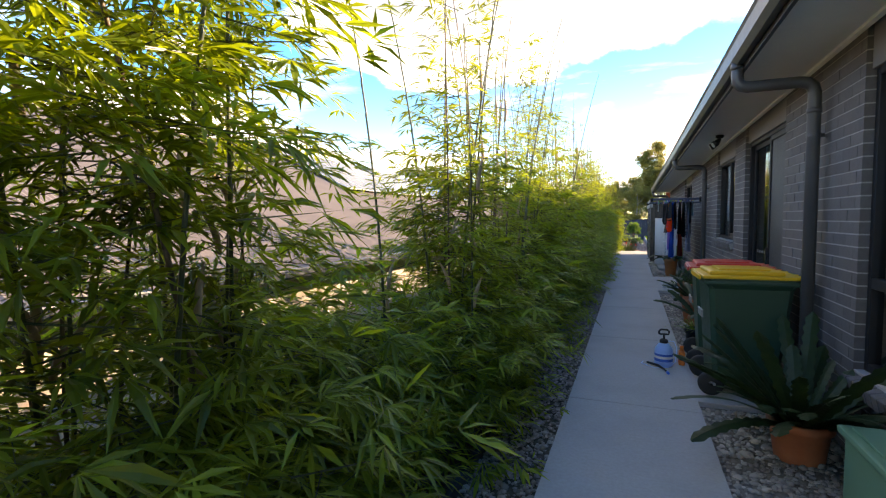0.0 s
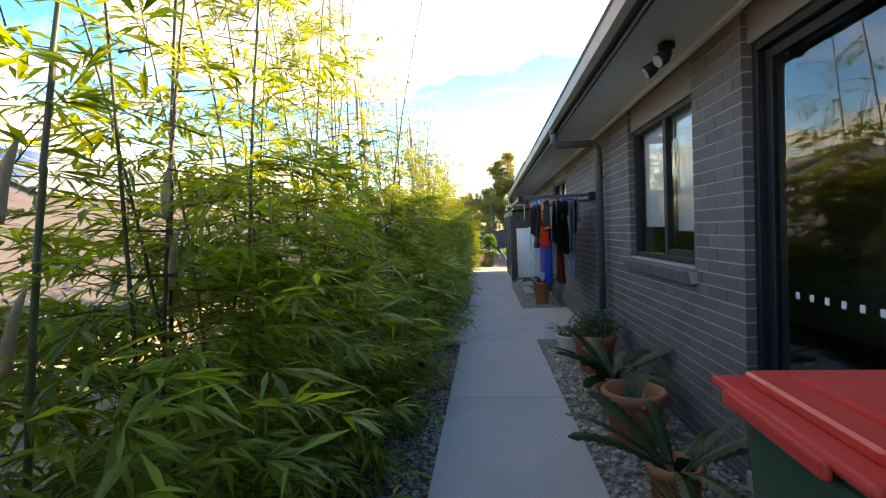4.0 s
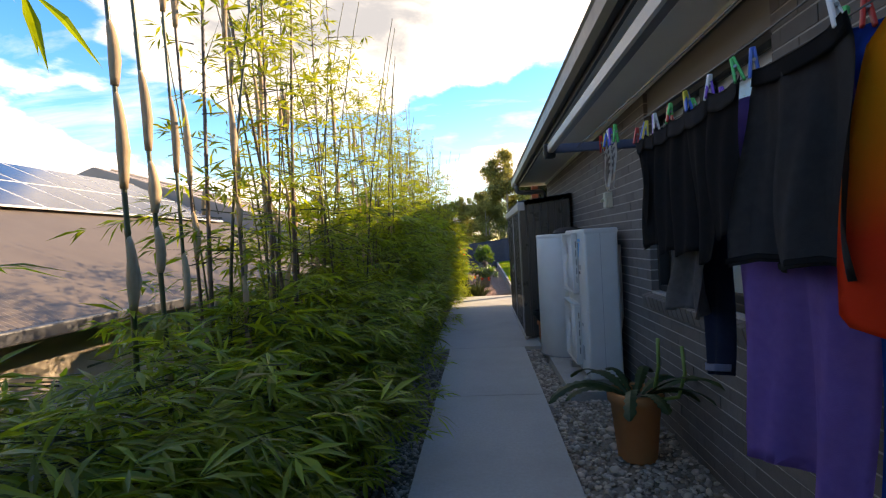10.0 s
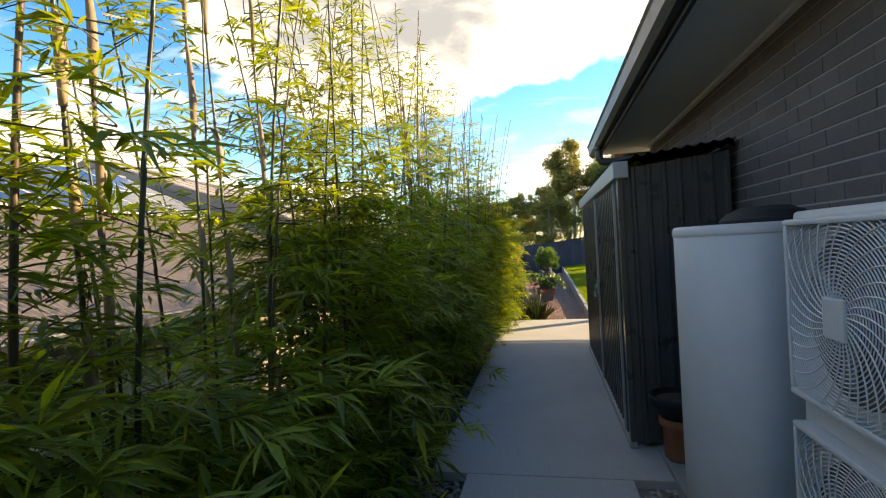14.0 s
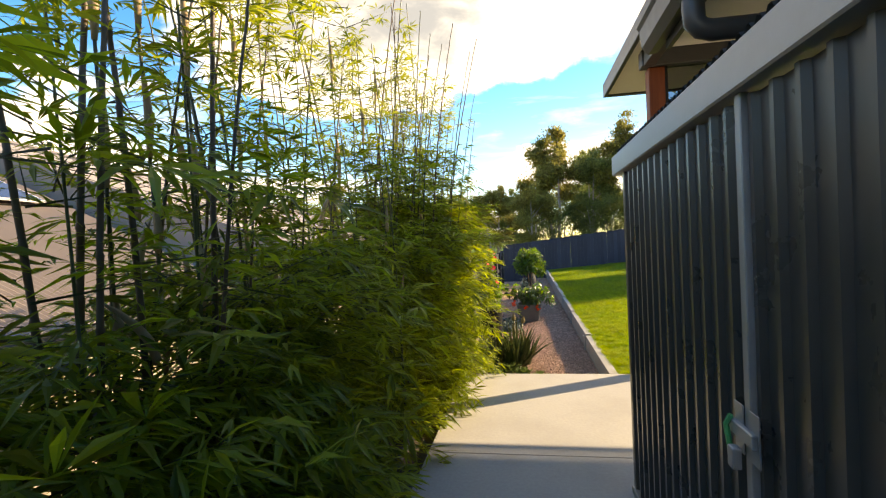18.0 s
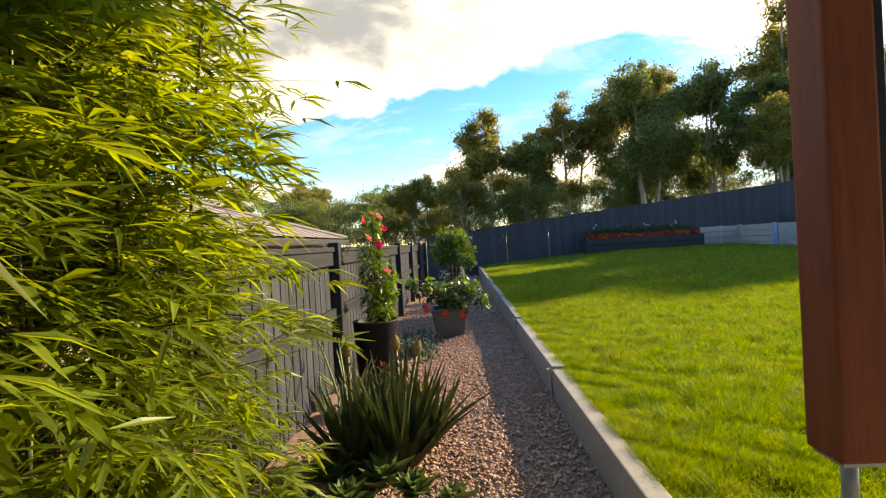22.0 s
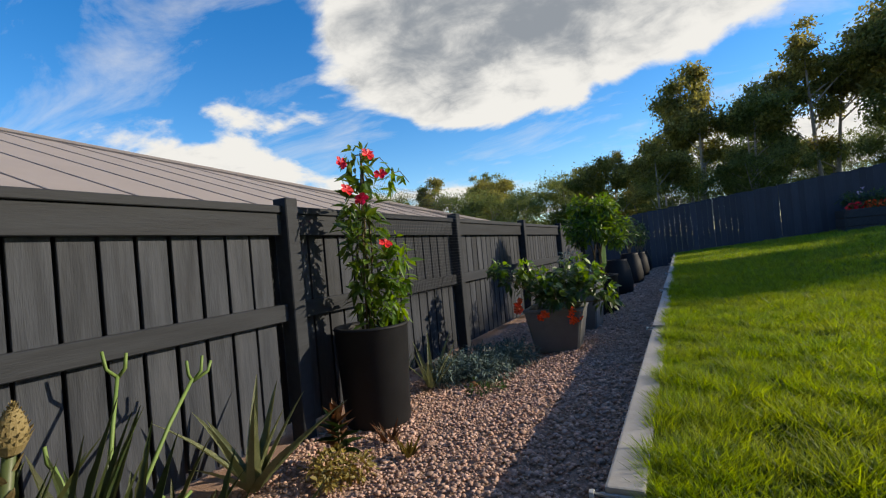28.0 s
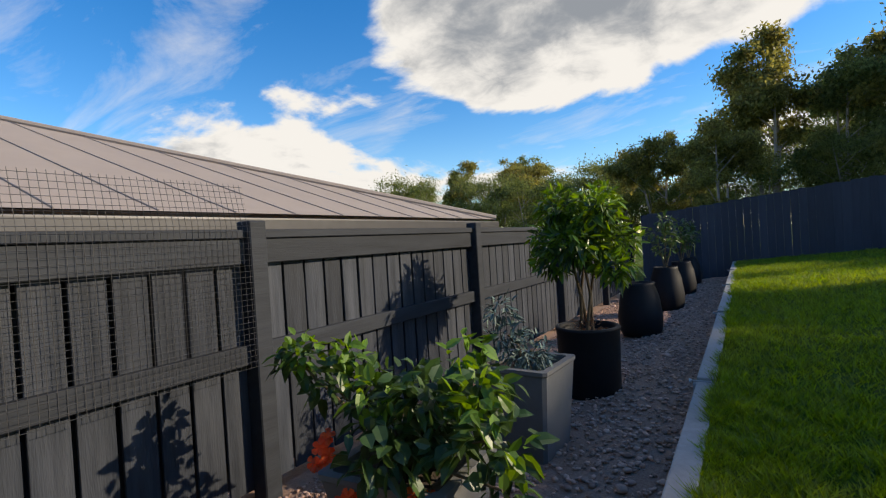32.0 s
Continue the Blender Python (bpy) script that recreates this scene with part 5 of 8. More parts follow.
# ---- gum trees ----
def tree_meshes(seed, height, spread, leaf_mat, n_clumps, per, airy, stems=2, low=0.45):
    rng = np.random.default_rng(seed)
    bm = bmesh.new()
    tips = []
    for k in range(stems):
        a = k * 6.283 / stems + rng.uniform(-0.6, 0.6)
        out = spread * (rng.uniform(0.12, 0.5) if stems > 1 else 0.08)
        foot = Vector((math.cos(a), math.sin(a), 0)) * 0.18 * (stems > 1)
        top = Vector((math.cos(a) * out, math.sin(a) * out, height * rng.uniform(0.74, 0.97)))
        bow = foot.lerp(top, 0.5) + Vector((rng.normal(0, 0.16), rng.normal(0, 0.16), 0))
        r = height * 0.0125 / stems ** 0.25
        tube(bm, [foot - Vector((0, 0, 0.3)), foot.lerp(bow, 0.5), bow, bow.lerp(top, 0.55), top], [r * 1.25, r, r * 0.8, r * 0.5, r * 0.15], 7)
        tips += [top, bow.lerp(top, 0.8)]
        for q in range(7 if stems < 3 else 5):
            s = rng.uniform(low, 0.92)
            root = foot.lerp(bow, s * 2) if s < 0.5 else bow.lerp(top, s * 2 - 1)
            b = rng.uniform(0, 6.283)
            e = root + Vector((math.cos(b), math.sin(b), rng.uniform(0.5, 1.1))) * spread * rng.uniform(0.35, 0.8) * (1.25 - 0.6 * s)
            tube(bm, [root, root.lerp(e, 0.5) + Vector((0, 0, 0.1)), e], [r * 0.42, r * 0.28, r * 0.1], 5)
            tips += [e, root.lerp(e, 0.75) + Vector((rng.normal(0, 0.3), rng.normal(0, 0.3), 0.2))]
    tr = bpy.data.meshes.new("trunk")
    bm.to_mesh(tr)
    bm.free()
    tr.materials.append(M_BARK)
    tp = np.array([tuple(t) for t in tips])
    cen = tp[rng.integers(0, len(tp), n_clumps)] + rng.normal(0, 1, (n_clumps, 3)) * np.array([spread * 0.09, spread * 0.09, height * 0.022])
    cr = rng.uniform(0.035, 0.085, n_clumps) * height * airy
    idx = np.repeat(np.arange(n_clumps), per)
    base = cen[idx] + rng.normal(0, 1, (len(idx), 3)) * (cr[idx] * 0.6)[:, None] * np.array([1, 1, 0.7])
    way = rng.normal(0, 1, (len(idx), 3)) + np.array([0, 0, -0.8])
    nor = rng.normal(0, 1, (len(idx), 3))
    ln = rng.uniform(0.15, 0.28, len(idx)) * height / 11
    way /= np.linalg.norm(way, axis=1, keepdims=True)
    side = np.cross(way, nor)
    side *= (ln * rng.uniform(0.16, 0.26, len(idx)) / (np.linalg.norm(side, axis=1) + 1e-6))[:, None]
    mid = base + way * (ln * 0.45)[:, None]
    v = np.stack([base, mid + side, base + way * ln[:, None], mid - side], axis=1).reshape(-1, 3)
    ob = arrays("crown", v, np.arange(len(v)).reshape(-1, 4), leaf_mat)
    me = ob.data
    bpy.data.objects.remove(ob)
    return tr, me


TREES = [tree_meshes(1, 11, 3.2, M_GUM, 170, 150, 0.72, 3, 0.30), tree_meshes(2, 13, 3.0, M_GUM, 160, 150, 0.68, 4, 0.38), tree_meshes(3, 10, 3.6, M_GUM_Y, 170, 150, 0.72, 2, 0.25), tree_meshes(4, 15, 3.2, M_GUM_Y, 150, 150, 0.64, 3, 0.45), tree_meshes(6, 5.5, 3.0, M_GUM, 150, 110, 1.2, 4, 0.15)]


def plant_tree(kind, x, y, z, scale, turn, label):
    t = empty("gum_tree", pose(x, y, z, 0, 0, turn) @ Matrix.Scale(scale, 4), label, "tree", "trees behind the back fence")
    for nm, me in zip(("trunk", "crown"), TREES[kind]):
        o = new(nm, me)
        o.parent = t
    return t


rt = random.Random(5)
# x, y, height in metres, kind
H = (11, 13, 10, 15, 5.5)
spots = [(-2.0, 51, 5.8, 2), (2.1, 52, 9.6, 3), (4.6, 52, 7.6, 0), (7.2, 52, 9.6, 2), (10.6, 49, 10.2, 0), (12.3, 53, 11.4, 2), (15.3, 51, 10.2, 0), (18.6, 50, 9.4, 1), (21.0, 53, 15.5, 3), (22.5, 49, 9.2, 0),
         (26.5, 50, 10.5, 2), (31, 53, 12.5, 1), (36, 55, 12, 0), (-9.4, 53, 6.0, 2), (-12.6, 61, 7.6, 0), (-17.5, 61, 7.8, 3), (-5, 60, 6.5, 0), (-26, 66, 7.5, 2), (5.5, 62, 9.5, 1), (16, 62, 12, 0), (26, 62, 13, 3), (40, 48, 9, 0), (46, 54, 9, 2),
         # last five: added to cast shade bands on the lawn, the final three unseen
         (-1.0, 58, 6.3, 0), (0.5, 47.5, 5.2, 2), (15.5, 45.5, 6.4, 3), (19, 46, 8.2, 2), (24.2, 46.0, 11.6, 3), (27, 46.2, 11.8, 3), (31, 47.0, 14.2, 3)]
spots += [(-22 + 2.9 * i + rt.uniform(-1, 1), 52 - 0.2 * max(0, i - 8) + rt.uniform(-2, 4), rt.uniform(4.2, 6.0), 4) for i in range(19)]
spots += [(-26 + 3.1 * i + rt.uniform(-1, 1), 60 + rt.uniform(-3, 5), rt.uniform(5.0, 6.5) + 0.06 * i, 4) for i in range(24) if i % 2]
for x, y, s, k in spots:
    plant_tree(k, x, y, -0.8 + 0.08 * max(0, x), (s + 0.8) / H[k] * 0.93, rt.uniform(0, 360), "tall eucalyptus with pale trunk behind the back fence" if k in (1, 3) else "spreading grey-green eucalyptus behind the back fence")

# ---- bamboo hedge ----
def sprays(rng, start, way, length, per_branch, per, leaf, width):
    """Branches with sprays of narrow leaves fanned out along their outer part: arrays of leaves and of thin twigs."""
    n = len(start)
    way = way / np.linalg.norm(way, axis=1, keepdims=True)
    s = np.linspace(0.35, 1.0, per_branch)
    sag = -0.16 * length[:, None] * s[None] ** 2
    node = start[:, None] + way[:, None] * (length[:, None] * s[None])[:, :, None]
    node[:, :, 2] += sag
    node += rng.normal(0, 0.035, node.shape)
    idx = np.repeat(np.arange(n * per_branch), per)
    k = np.tile(np.arange(per), n * per_branch)
    o = np.repeat(way, per_branch, axis=0) + rng.normal(0, 0.35, (n * per_branch, 3))
    o[:, 2] = o[:, 2] * 0.6 - 0.05
    o /= np.linalg.norm(o, axis=1, keepdims=True)
    side = np.cross(o, np.array([0, 0, 1.0])) + rng.normal(0, 0.2, o.shape)
    side /= np.linalg.norm(side, axis=1, keepdims=True)
    fan = ((k - (per - 1) / 2) / per * 2.5 + rng.normal(0, 0.18, len(idx)))
    d = o[idx] * np.cos(fan)[:, None] + side[idx] * np.sin(fan)[:, None] + rng.normal(0, 0.13, (len(idx), 3))
    ln = leaf * rng.uniform(0.65, 1.25, len(idx)) * (1.0 - 0.18 * np.abs(fan))
    nor = np.cross(side, o)[idx] * np.where(np.cross(side, o)[idx][:, 2:] < 0, -1, 1) + rng.normal(0, 0.3, (len(idx), 3))
    v, f = leaf_arrays(node.reshape(-1, 3)[idx] + d * 0.01, d, nor, ln, ln * width * rng.uniform(0.8, 1.2, len(idx)), rng.uniform(0.05, 0.42, len(idx)), rng)
    # twigs: flat three-cornered slivers crossing each other
    end = node[:, -1]
    sd = np.cross(way, np.array([0, 0, 1.0]))
    sd /= np.linalg.norm(sd, axis=1, keepdims=True) + 1e-6
    tv = np.stack([start - sd * 0.003, start + sd * 0.003, end, start + np.array([0, 0, 0.004]), start - np.array([0, 0, 0.004]), end], axis=1).reshape(-1, 3)
    return v, f, tv


def foliage_mesh(seed, branches, z0, z1, low, reach, y_half, per_branch, per, leaf, width, rise, material, from_culm=None):
    rng = np.random.default_rng(seed)
    z = z0 + (z1 - z0) * rng.uniform(0, 1, branches) ** low
    if from_culm is None:
        start = np.stack([rng.normal(0, 0.17, branches), rng.uniform(-1, 1, branches) * y_half, z], axis=1)
    else:
        c = np.array(from_culm)[rng.integers(0, len(from_culm), branches)]
        start = np.stack([c[:, 0], c[:, 1], z], axis=1) + rng.normal(0, 0.02, (branches, 3))
    a = rng.uniform(0, 6.283, branches)
    way = np.stack([np.cos(a), 0.7 * np.sin(a), rng.uniform(rise - 0.35, rise + 0.35, branches)], axis=1)
    length = reach * rng.uniform(0.45, 1.1, branches)
    v, f, tv = sprays(rng, start, way, length, per_branch, per, leaf, width)
    fa = np.concatenate([f, len(v) + np.arange(len(tv)).reshape(-1, 3)])
    ob = arrays("foliage", np.concatenate([v, tv]), fa, [material, M_CULM])
    me = ob.data
    slot = np.zeros(len(fa), dtype=np.int32)
    slot[len(f):] = 1
    me.polygons.foreach_set("material_index", slot)
    bpy.data.objects.remove(ob)
    return me


def culm_mesh(seed, height, radius, lean):
    rng = random.Random(seed)
    bm = bmesh.new()
    pts, rad = [], []
    z = -0.12
    a = rng.uniform(0, 6.28)
    while z < height:
        s = max(z, 0) / height
        off = lean * s ** 2
        p = Vector((math.cos(a) * off, math.sin(a) * off, z))
        r = radius * (1 - 0.72 * s)
        pts += [p, p + Vector((0, 0, 0.012)), p + Vector((0, 0, 0.024))]
        rad += [r, r * 1.25, r * 0.97]
        z += rng.uniform(0.2, 0.3)
    tube(bm, pts, rad, 6)
    me = bpy.data.meshes.new("culm")
    bm.to_mesh(me)
    bm.free()
    me.polygons.foreach_set("use_smooth", [True] * len(me.polygons))
    return me


def sheath_mesh(bend):
    bm = bmesh.new()
    tube(bm, [(bend * z * z * 3, 0, z) for z in (0.0, 0.03, 0.09, 0.15, 0.20, 0.24)], [0.011, 0.0155, 0.016, 0.014, 0.009, 0.002], 8)
    me = bpy.data.meshes.new("sheath")
    bm.to_mesh(me)
    bm.free()
    me.polygons.foreach_set("use_smooth", [True] * len(me.polygons))
    me.materials.append(M_SHEATH)
    return me


SHOOTS = [[(0.08, -0.3), (-0.12, 0.1), (0.15, 0.33)], [(-0.05, -0.2), (0.16, 0.22)], [(0.1, 0.0), (-0.15, -0.35), (0.0, 0.36)]]
HEIGHTS = (0.45, 0.65, 0.9, 1.2, 1.55, 2.05)
FOL_LOW = [[foliage_mesh(20 + k + 7 * j, round(112 * h ** 0.72), 0.08, 1.45 * h, 1.0 if h < 1.4 else 0.85, 0.66 if h < 1.4 else 0.58, 0.55, 5, 6, 0.185, 0.128, 0.10, M_BLEAF) for k in range(3)] for j, h in enumerate(HEIGHTS)]
FOL_MID = [foliage_mesh(30 + k, 42, 1.2, 2.35, 1.0, 0.48, 0.5, 4, 6, 0.17, 0.125, 0.30, M_BLEAF) for k in range(3)]
FOL_TOP = [foliage_mesh(36 + k, 44, 1.7, 3.7, 0.9, 0.34, 0.5, 3, 6, 0.135, 0.125, 0.5, M_BLEAF_Y, SHOOTS[k]) for k in range(3)]
CULMS = [culm_mesh(40 + k, 2.9 + 0.35 * k, 0.0095 + 0.0012 * k, 0.25 + 0.07 * k) for k in range(6)]
for k, me in enumerate(CULMS):
    me.materials.append(M_CULM_DRY if k in (2, 5) else M_CULM)
SHEATHS = [sheath_mesh(0.5), sheath_mesh(-0.3), sheath_mesh(1.0)]
rb = random.Random(3)


def bamboo_clump(x, y, kind, culms, tall, mid, top, scale, out=0.0):
    c = empty("bamboo_clump", pose(x, y, -0.06, 0, 0, rb.choice((0, 180)) + rb.uniform(-25, 25)) @ Matrix.Scale(scale, 4), "dense green clumping bamboo with slim culms in the garden bed", "bamboo", "bamboo hedge along the path")
    j = min(range(len(HEIGHTS)), key=lambda q: abs(HEIGHTS[q] - tall))
    o = new("foliage", FOL_LOW[j][kind % 3])
    o.parent = c
    o.scale = (1, 1, tall / HEIGHTS[j])
    o["kind"] = "stuff"
    if mid:
        o = new("upper_foliage", FOL_MID[kind % 3])
        o.parent = c
        o.matrix_local = pose(0, 0, -0.25 + 1.2 * (tall - 1) * (1 if tall > 1 else 0.8), 0, 0, rb.choice((0, 180)))
        o["kind"] = "stuff"
    if top:
        o = new("top_foliage", FOL_TOP[kind % 3])
        o.parent = c
        o["kind"] = "stuff"
        for q in SHOOTS[kind % 3]:
            cu = new("culm", CULMS[rb.randrange(6)])
            cu.parent = c
            cu.matrix_local = pose(q[0], q[1], 0)
    for k in range(culms):
        cu = new("culm", CULMS[rb.randrange(6)])
        cu.parent = c
        cu.matrix_local = pose(rb.gauss(0, 0.16), rb.uniform(-0.45, 0.45), 0, rb.gauss(0, 1.6), rb.gauss(0, 1.6), rb.uniform(0, 360))
        for q in range(rb.choice((1, 2, 3, 3))):
            sh = new("sheath", SHEATHS[rb.randrange(3)])
            sh.parent = cu
            sh.matrix_local = pose(0, 0, 0.8 + q * 0.42 + rb.uniform(0, 0.35), 0, 0, rb.uniform(0, 360))
    return c


# stretches of the hedge: y, height of the dense part, chance of upper foliage, chance of tall leafy shoots
PROFILE = [(-4, 1.9, 1, 1), (1.7, 2.0, 1, 1), (2.0, 0.8, 0, 0), (2.6, 0.8, 0, 0.2), (2.85, 1.5, 1, 1), (3.4, 1.4, 1, 1), (3.7, 0.9, 0.2, 0.2), (5.0, 0.95, 0.4, 0.4), (5.6, 1.15, 1, 0.9), (6.8, 1.3, 1, 1), (7.9, 1.3, 1, 1), (8.4, 0.95, 0.9, 0.9), (9.0, 0.7, 0.3, 0.4), (9.7, 0.68, 0, 0.2),
           (10.0, 1.5, 1, 0.8), (11.1, 1.5, 1, 0.8), (11.5, 0.9, 0, 0.2), (12.2, 0.85, 0, 0), (13.2, 0.72, 0, 0.1), (13.8, 0.9, 0.7, 0.6), (14.5, 0.72, 0.3, 0.3), (15.9, 0.75, 0.6, 0.7), (16.3, 0.7, 0.3, 0.4), (17.05, 0.72, 0.3, 0.4), (17.35, 1.3, 1, 1), (18.3, 1.4, 1, 1), (18.9, 1.05, 0.6, 0.6),
           (20.0, 0.85, 0.4, 0.5), (21.0, 1.0, 0.8, 0.8), (22.3, 1.1, 0.6, 0.8), (23.0, 1.25, 0.7, 0.8), (30, 1.25, 1, 1)]


def hedge_at(y):
    for p, q in zip(PROFILE, PROFILE[1:]):
        if p[0] <= y <= q[0]:
            s = (y - p[0]) / (q[0] - p[0])
            return [p[k] + (q[k] - p[k]) * s for k in (1, 2, 3)]
    return [1.0, 1.0, 1.0]


y = -3.2
k = 0
while y < 24.2:
    ht, mid, top = (0.55, 0, 0) if 1.25 < y < 3.15 else hedge_at(y)
    bamboo_clump((-1.72 if y < 3 else -1.52) + rb.uniform(-0.12, 0.12), y, k, 0 if 11.3 < y < 13.3 else rb.randint(0, 2), ht * rb.uniform(0.85, 1.12), rb.random() < mid, rb.random() < top, rb.uniform(0.92, 1.06))
    y += rb.uniform(0.62, 0.78) if y < 19.5 else rb.uniform(0.8, 0.95)
    k += 1
for x, y, ht in ((-1.5, 3.6, 1.5), (-1.5, 8.15, 1.15), (-1.6, 8.5, 0.9), (-1.3, 10.6, 1.5), (-1.42, 14.75, 0.9), (-1.42, 13.85, 0.95), (-1.5, 15.3, 0.92), (-1.45, 15.7, 0.9), (-1.4, 17.75, 1.45), (-1.4, 22.3, 1.2), (-1.3, 22.8, 1.3), (-1.4, 19.75, 0.95), (-1.4, 20.4, 1.0), (-1.5, 21.0, 1.15)):
    bamboo_clump(x, y, k, 1, ht, True, True, 1.0)
    k += 1
# leafy skirts beside the bare culms
for y in (11.35, 11.75, 12.2, 12.6):
    bamboo_clump(-1.34, y, k, 0, 0.8, False, False, 1.0)
    k += 1
# low growth at the foot of the hedge
y = 3.5
while y < 23.3:
    bamboo_clump(-1.38 + rb.uniform(-0.08, 0.08), y, k, 0, rb.uniform(0.45, 0.62), False, False, rb.uniform(0.8, 0.95))
    y += rb.uniform(0.9, 1.2)
    k += 1
# the thick end of the hedge leans over the slab
for x, y, s in ((-1.22, 24.1, 1.0), (-1.3, 24.35, 0.95), (-1.12, 23.1, 0.9), (-1.0, 23.55, 0.9), (-0.98, 23.95, 0.9), (-1.0, 24.2, 0.85), (-1.45, 23.5, 0.95)):
    bamboo_clump(x, y, k, 1, rb.uniform(1.35, 1.6), y > 24, True, s)
    k += 1


def tall_culms(y0, culms):
    """Stout bare culms in brown sheaths that stand above the hedge."""
    c = empty("bamboo_culms", pose(-1.45, y0, -0.06), "stout bare bamboo culms in papery brown sheaths", "bamboo", "bamboo hedge along the path")
    for dy, r, h, lean in culms:
        r *= 0.74
        bm = bmesh.new()
        pts, rad, z = [], [], -0.1
        while z < h:
            p = Vector((0.02 * math.sin(z * 1.3 + dy), lean * z + 0.02 * math.sin(z), z))
            t = r * (1 - 0.5 * max(z, 0) / h)
            pts += [p, p + Vector((0, 0, 0.014)), p + Vector((0, 0, 0.028))]
            rad += [t, t * 1.2, t * 0.98]
            z += rb.uniform(0.26, 0.34)
        cu = part("culm", tube(bm, pts, rad, 8), M_CULM if rb.random() < 0.6 else M_CULM_DRY, c, "", True)
        cu.location = (rb.uniform(-0.1, 0.1), dy, 0)
        z = rb.uniform(0.7, 1.1)
        while z < h - 0.5:
            ln = rb.uniform(0.16, 0.34) * (1 if z < 1.8 else 1.4)
            bm = bmesh.new()
            q = [Vector((0.02 * math.sin(zz * 1.3 + dy) + 0.012 * math.sin(u * 3), lean * zz + 0.02 * math.sin(zz), zz)) for u, zz in ((u, z + ln * u) for u in (0, 0.12, 0.4, 0.7, 0.9, 1.0))]
            tube(bm, q, [r * 1.05, r * 1.3, r * rb.uniform(1.5, 2.1), r * 1.4, r * 1.08, r * 0.6], 9)
            sh = part("sheath", bm, M_SHEATH, cu, "papery brown culm sheath", True)
            z += ln + rb.uniform(0.02, 0.5)
    return c


tall_culms(4.1, [(0.0, 0.015, 3.5, -0.02), (0.3, 0.014, 3.6, 0.01), (0.75, 0.013, 3.5, -0.01), (0.9, 0.013, 3.6, 0.02)])
tall_culms(9.4, [(0.0, 0.014, 3.4, -0.02), (0.25, 0.016, 3.6, -0.04), (0.34, 0.015, 3.5, 0.03)])
tall_culms(10.6, [(0.0, 0.011, 3.2, 0.01), (0.35, 0.010, 3.4, -0.02)])
tall_culms(12.7, [(0.0, 0.018, 3.6, 0.0), (0.26, 0.018, 3.7, -0.02), (0.46, 0.015, 3.5, 0.01), (0.74, 0.015, 3.6, -0.01), (0.82, 0.014, 3.5, 0.015), (1.15, 0.012, 3.3, 0.02), (1.65, 0.015, 3.5, 0.01)])
tall_culms(13.9, [(0.0, 0.011, 3.4, 0.02), (0.5, 0.010, 3.3, -0.01)])
tall_culms(14.8, [(0.0, 0.025, 3.2, -0.01), (1.16, 0.016, 3.5, -0.015), (1.26, 0.016, 3.6, 0.02)])
tall_culms(16.5, [(0.0, 0.012, 3.5, 0.02), (0.2, 0.012, 3.4, -0.02), (0.5, 0.011, 3.6, 0.01)])
tall_culms(19.9, [(0.0, 0.012, 3.5, 0.0), (0.3, 0.013, 3.6, -0.01), (0.36, 0.012, 3.5, 0.01), (1.0, 0.011, 3.4, 0.01), (1.3, 0.010, 3.5, 0.0)])
tall_culms(22.3, [(0.0, 0.013, 3.6, 0.0), (0.45, 0.012, 3.7, -0.01), (0.8, 0.013, 3.6, 0.01), (1.25, 0.012, 3.7, 0.0), (1.5, 0.011, 3.6, 0.01)])
for y in (0.7, 1.3, 2.9, 3.3):
    bamboo_clump(-1.36, y, k, 0, 0.66, False, False, 0.95)
    k += 1
for x, y in ((-1.6, 1.3), (-1.85, 1.6), (-1.85, 2.1), (-1.8, 2.6)):
    bamboo_clump(x, y, k, 0, 0.76, False, False, 1.0)
    k += 1
for x, y in ((-1.66, 0.95),):
    bamboo_clump(x, y, k, 5, 1.3, True, True, 0.9)
    k += 1

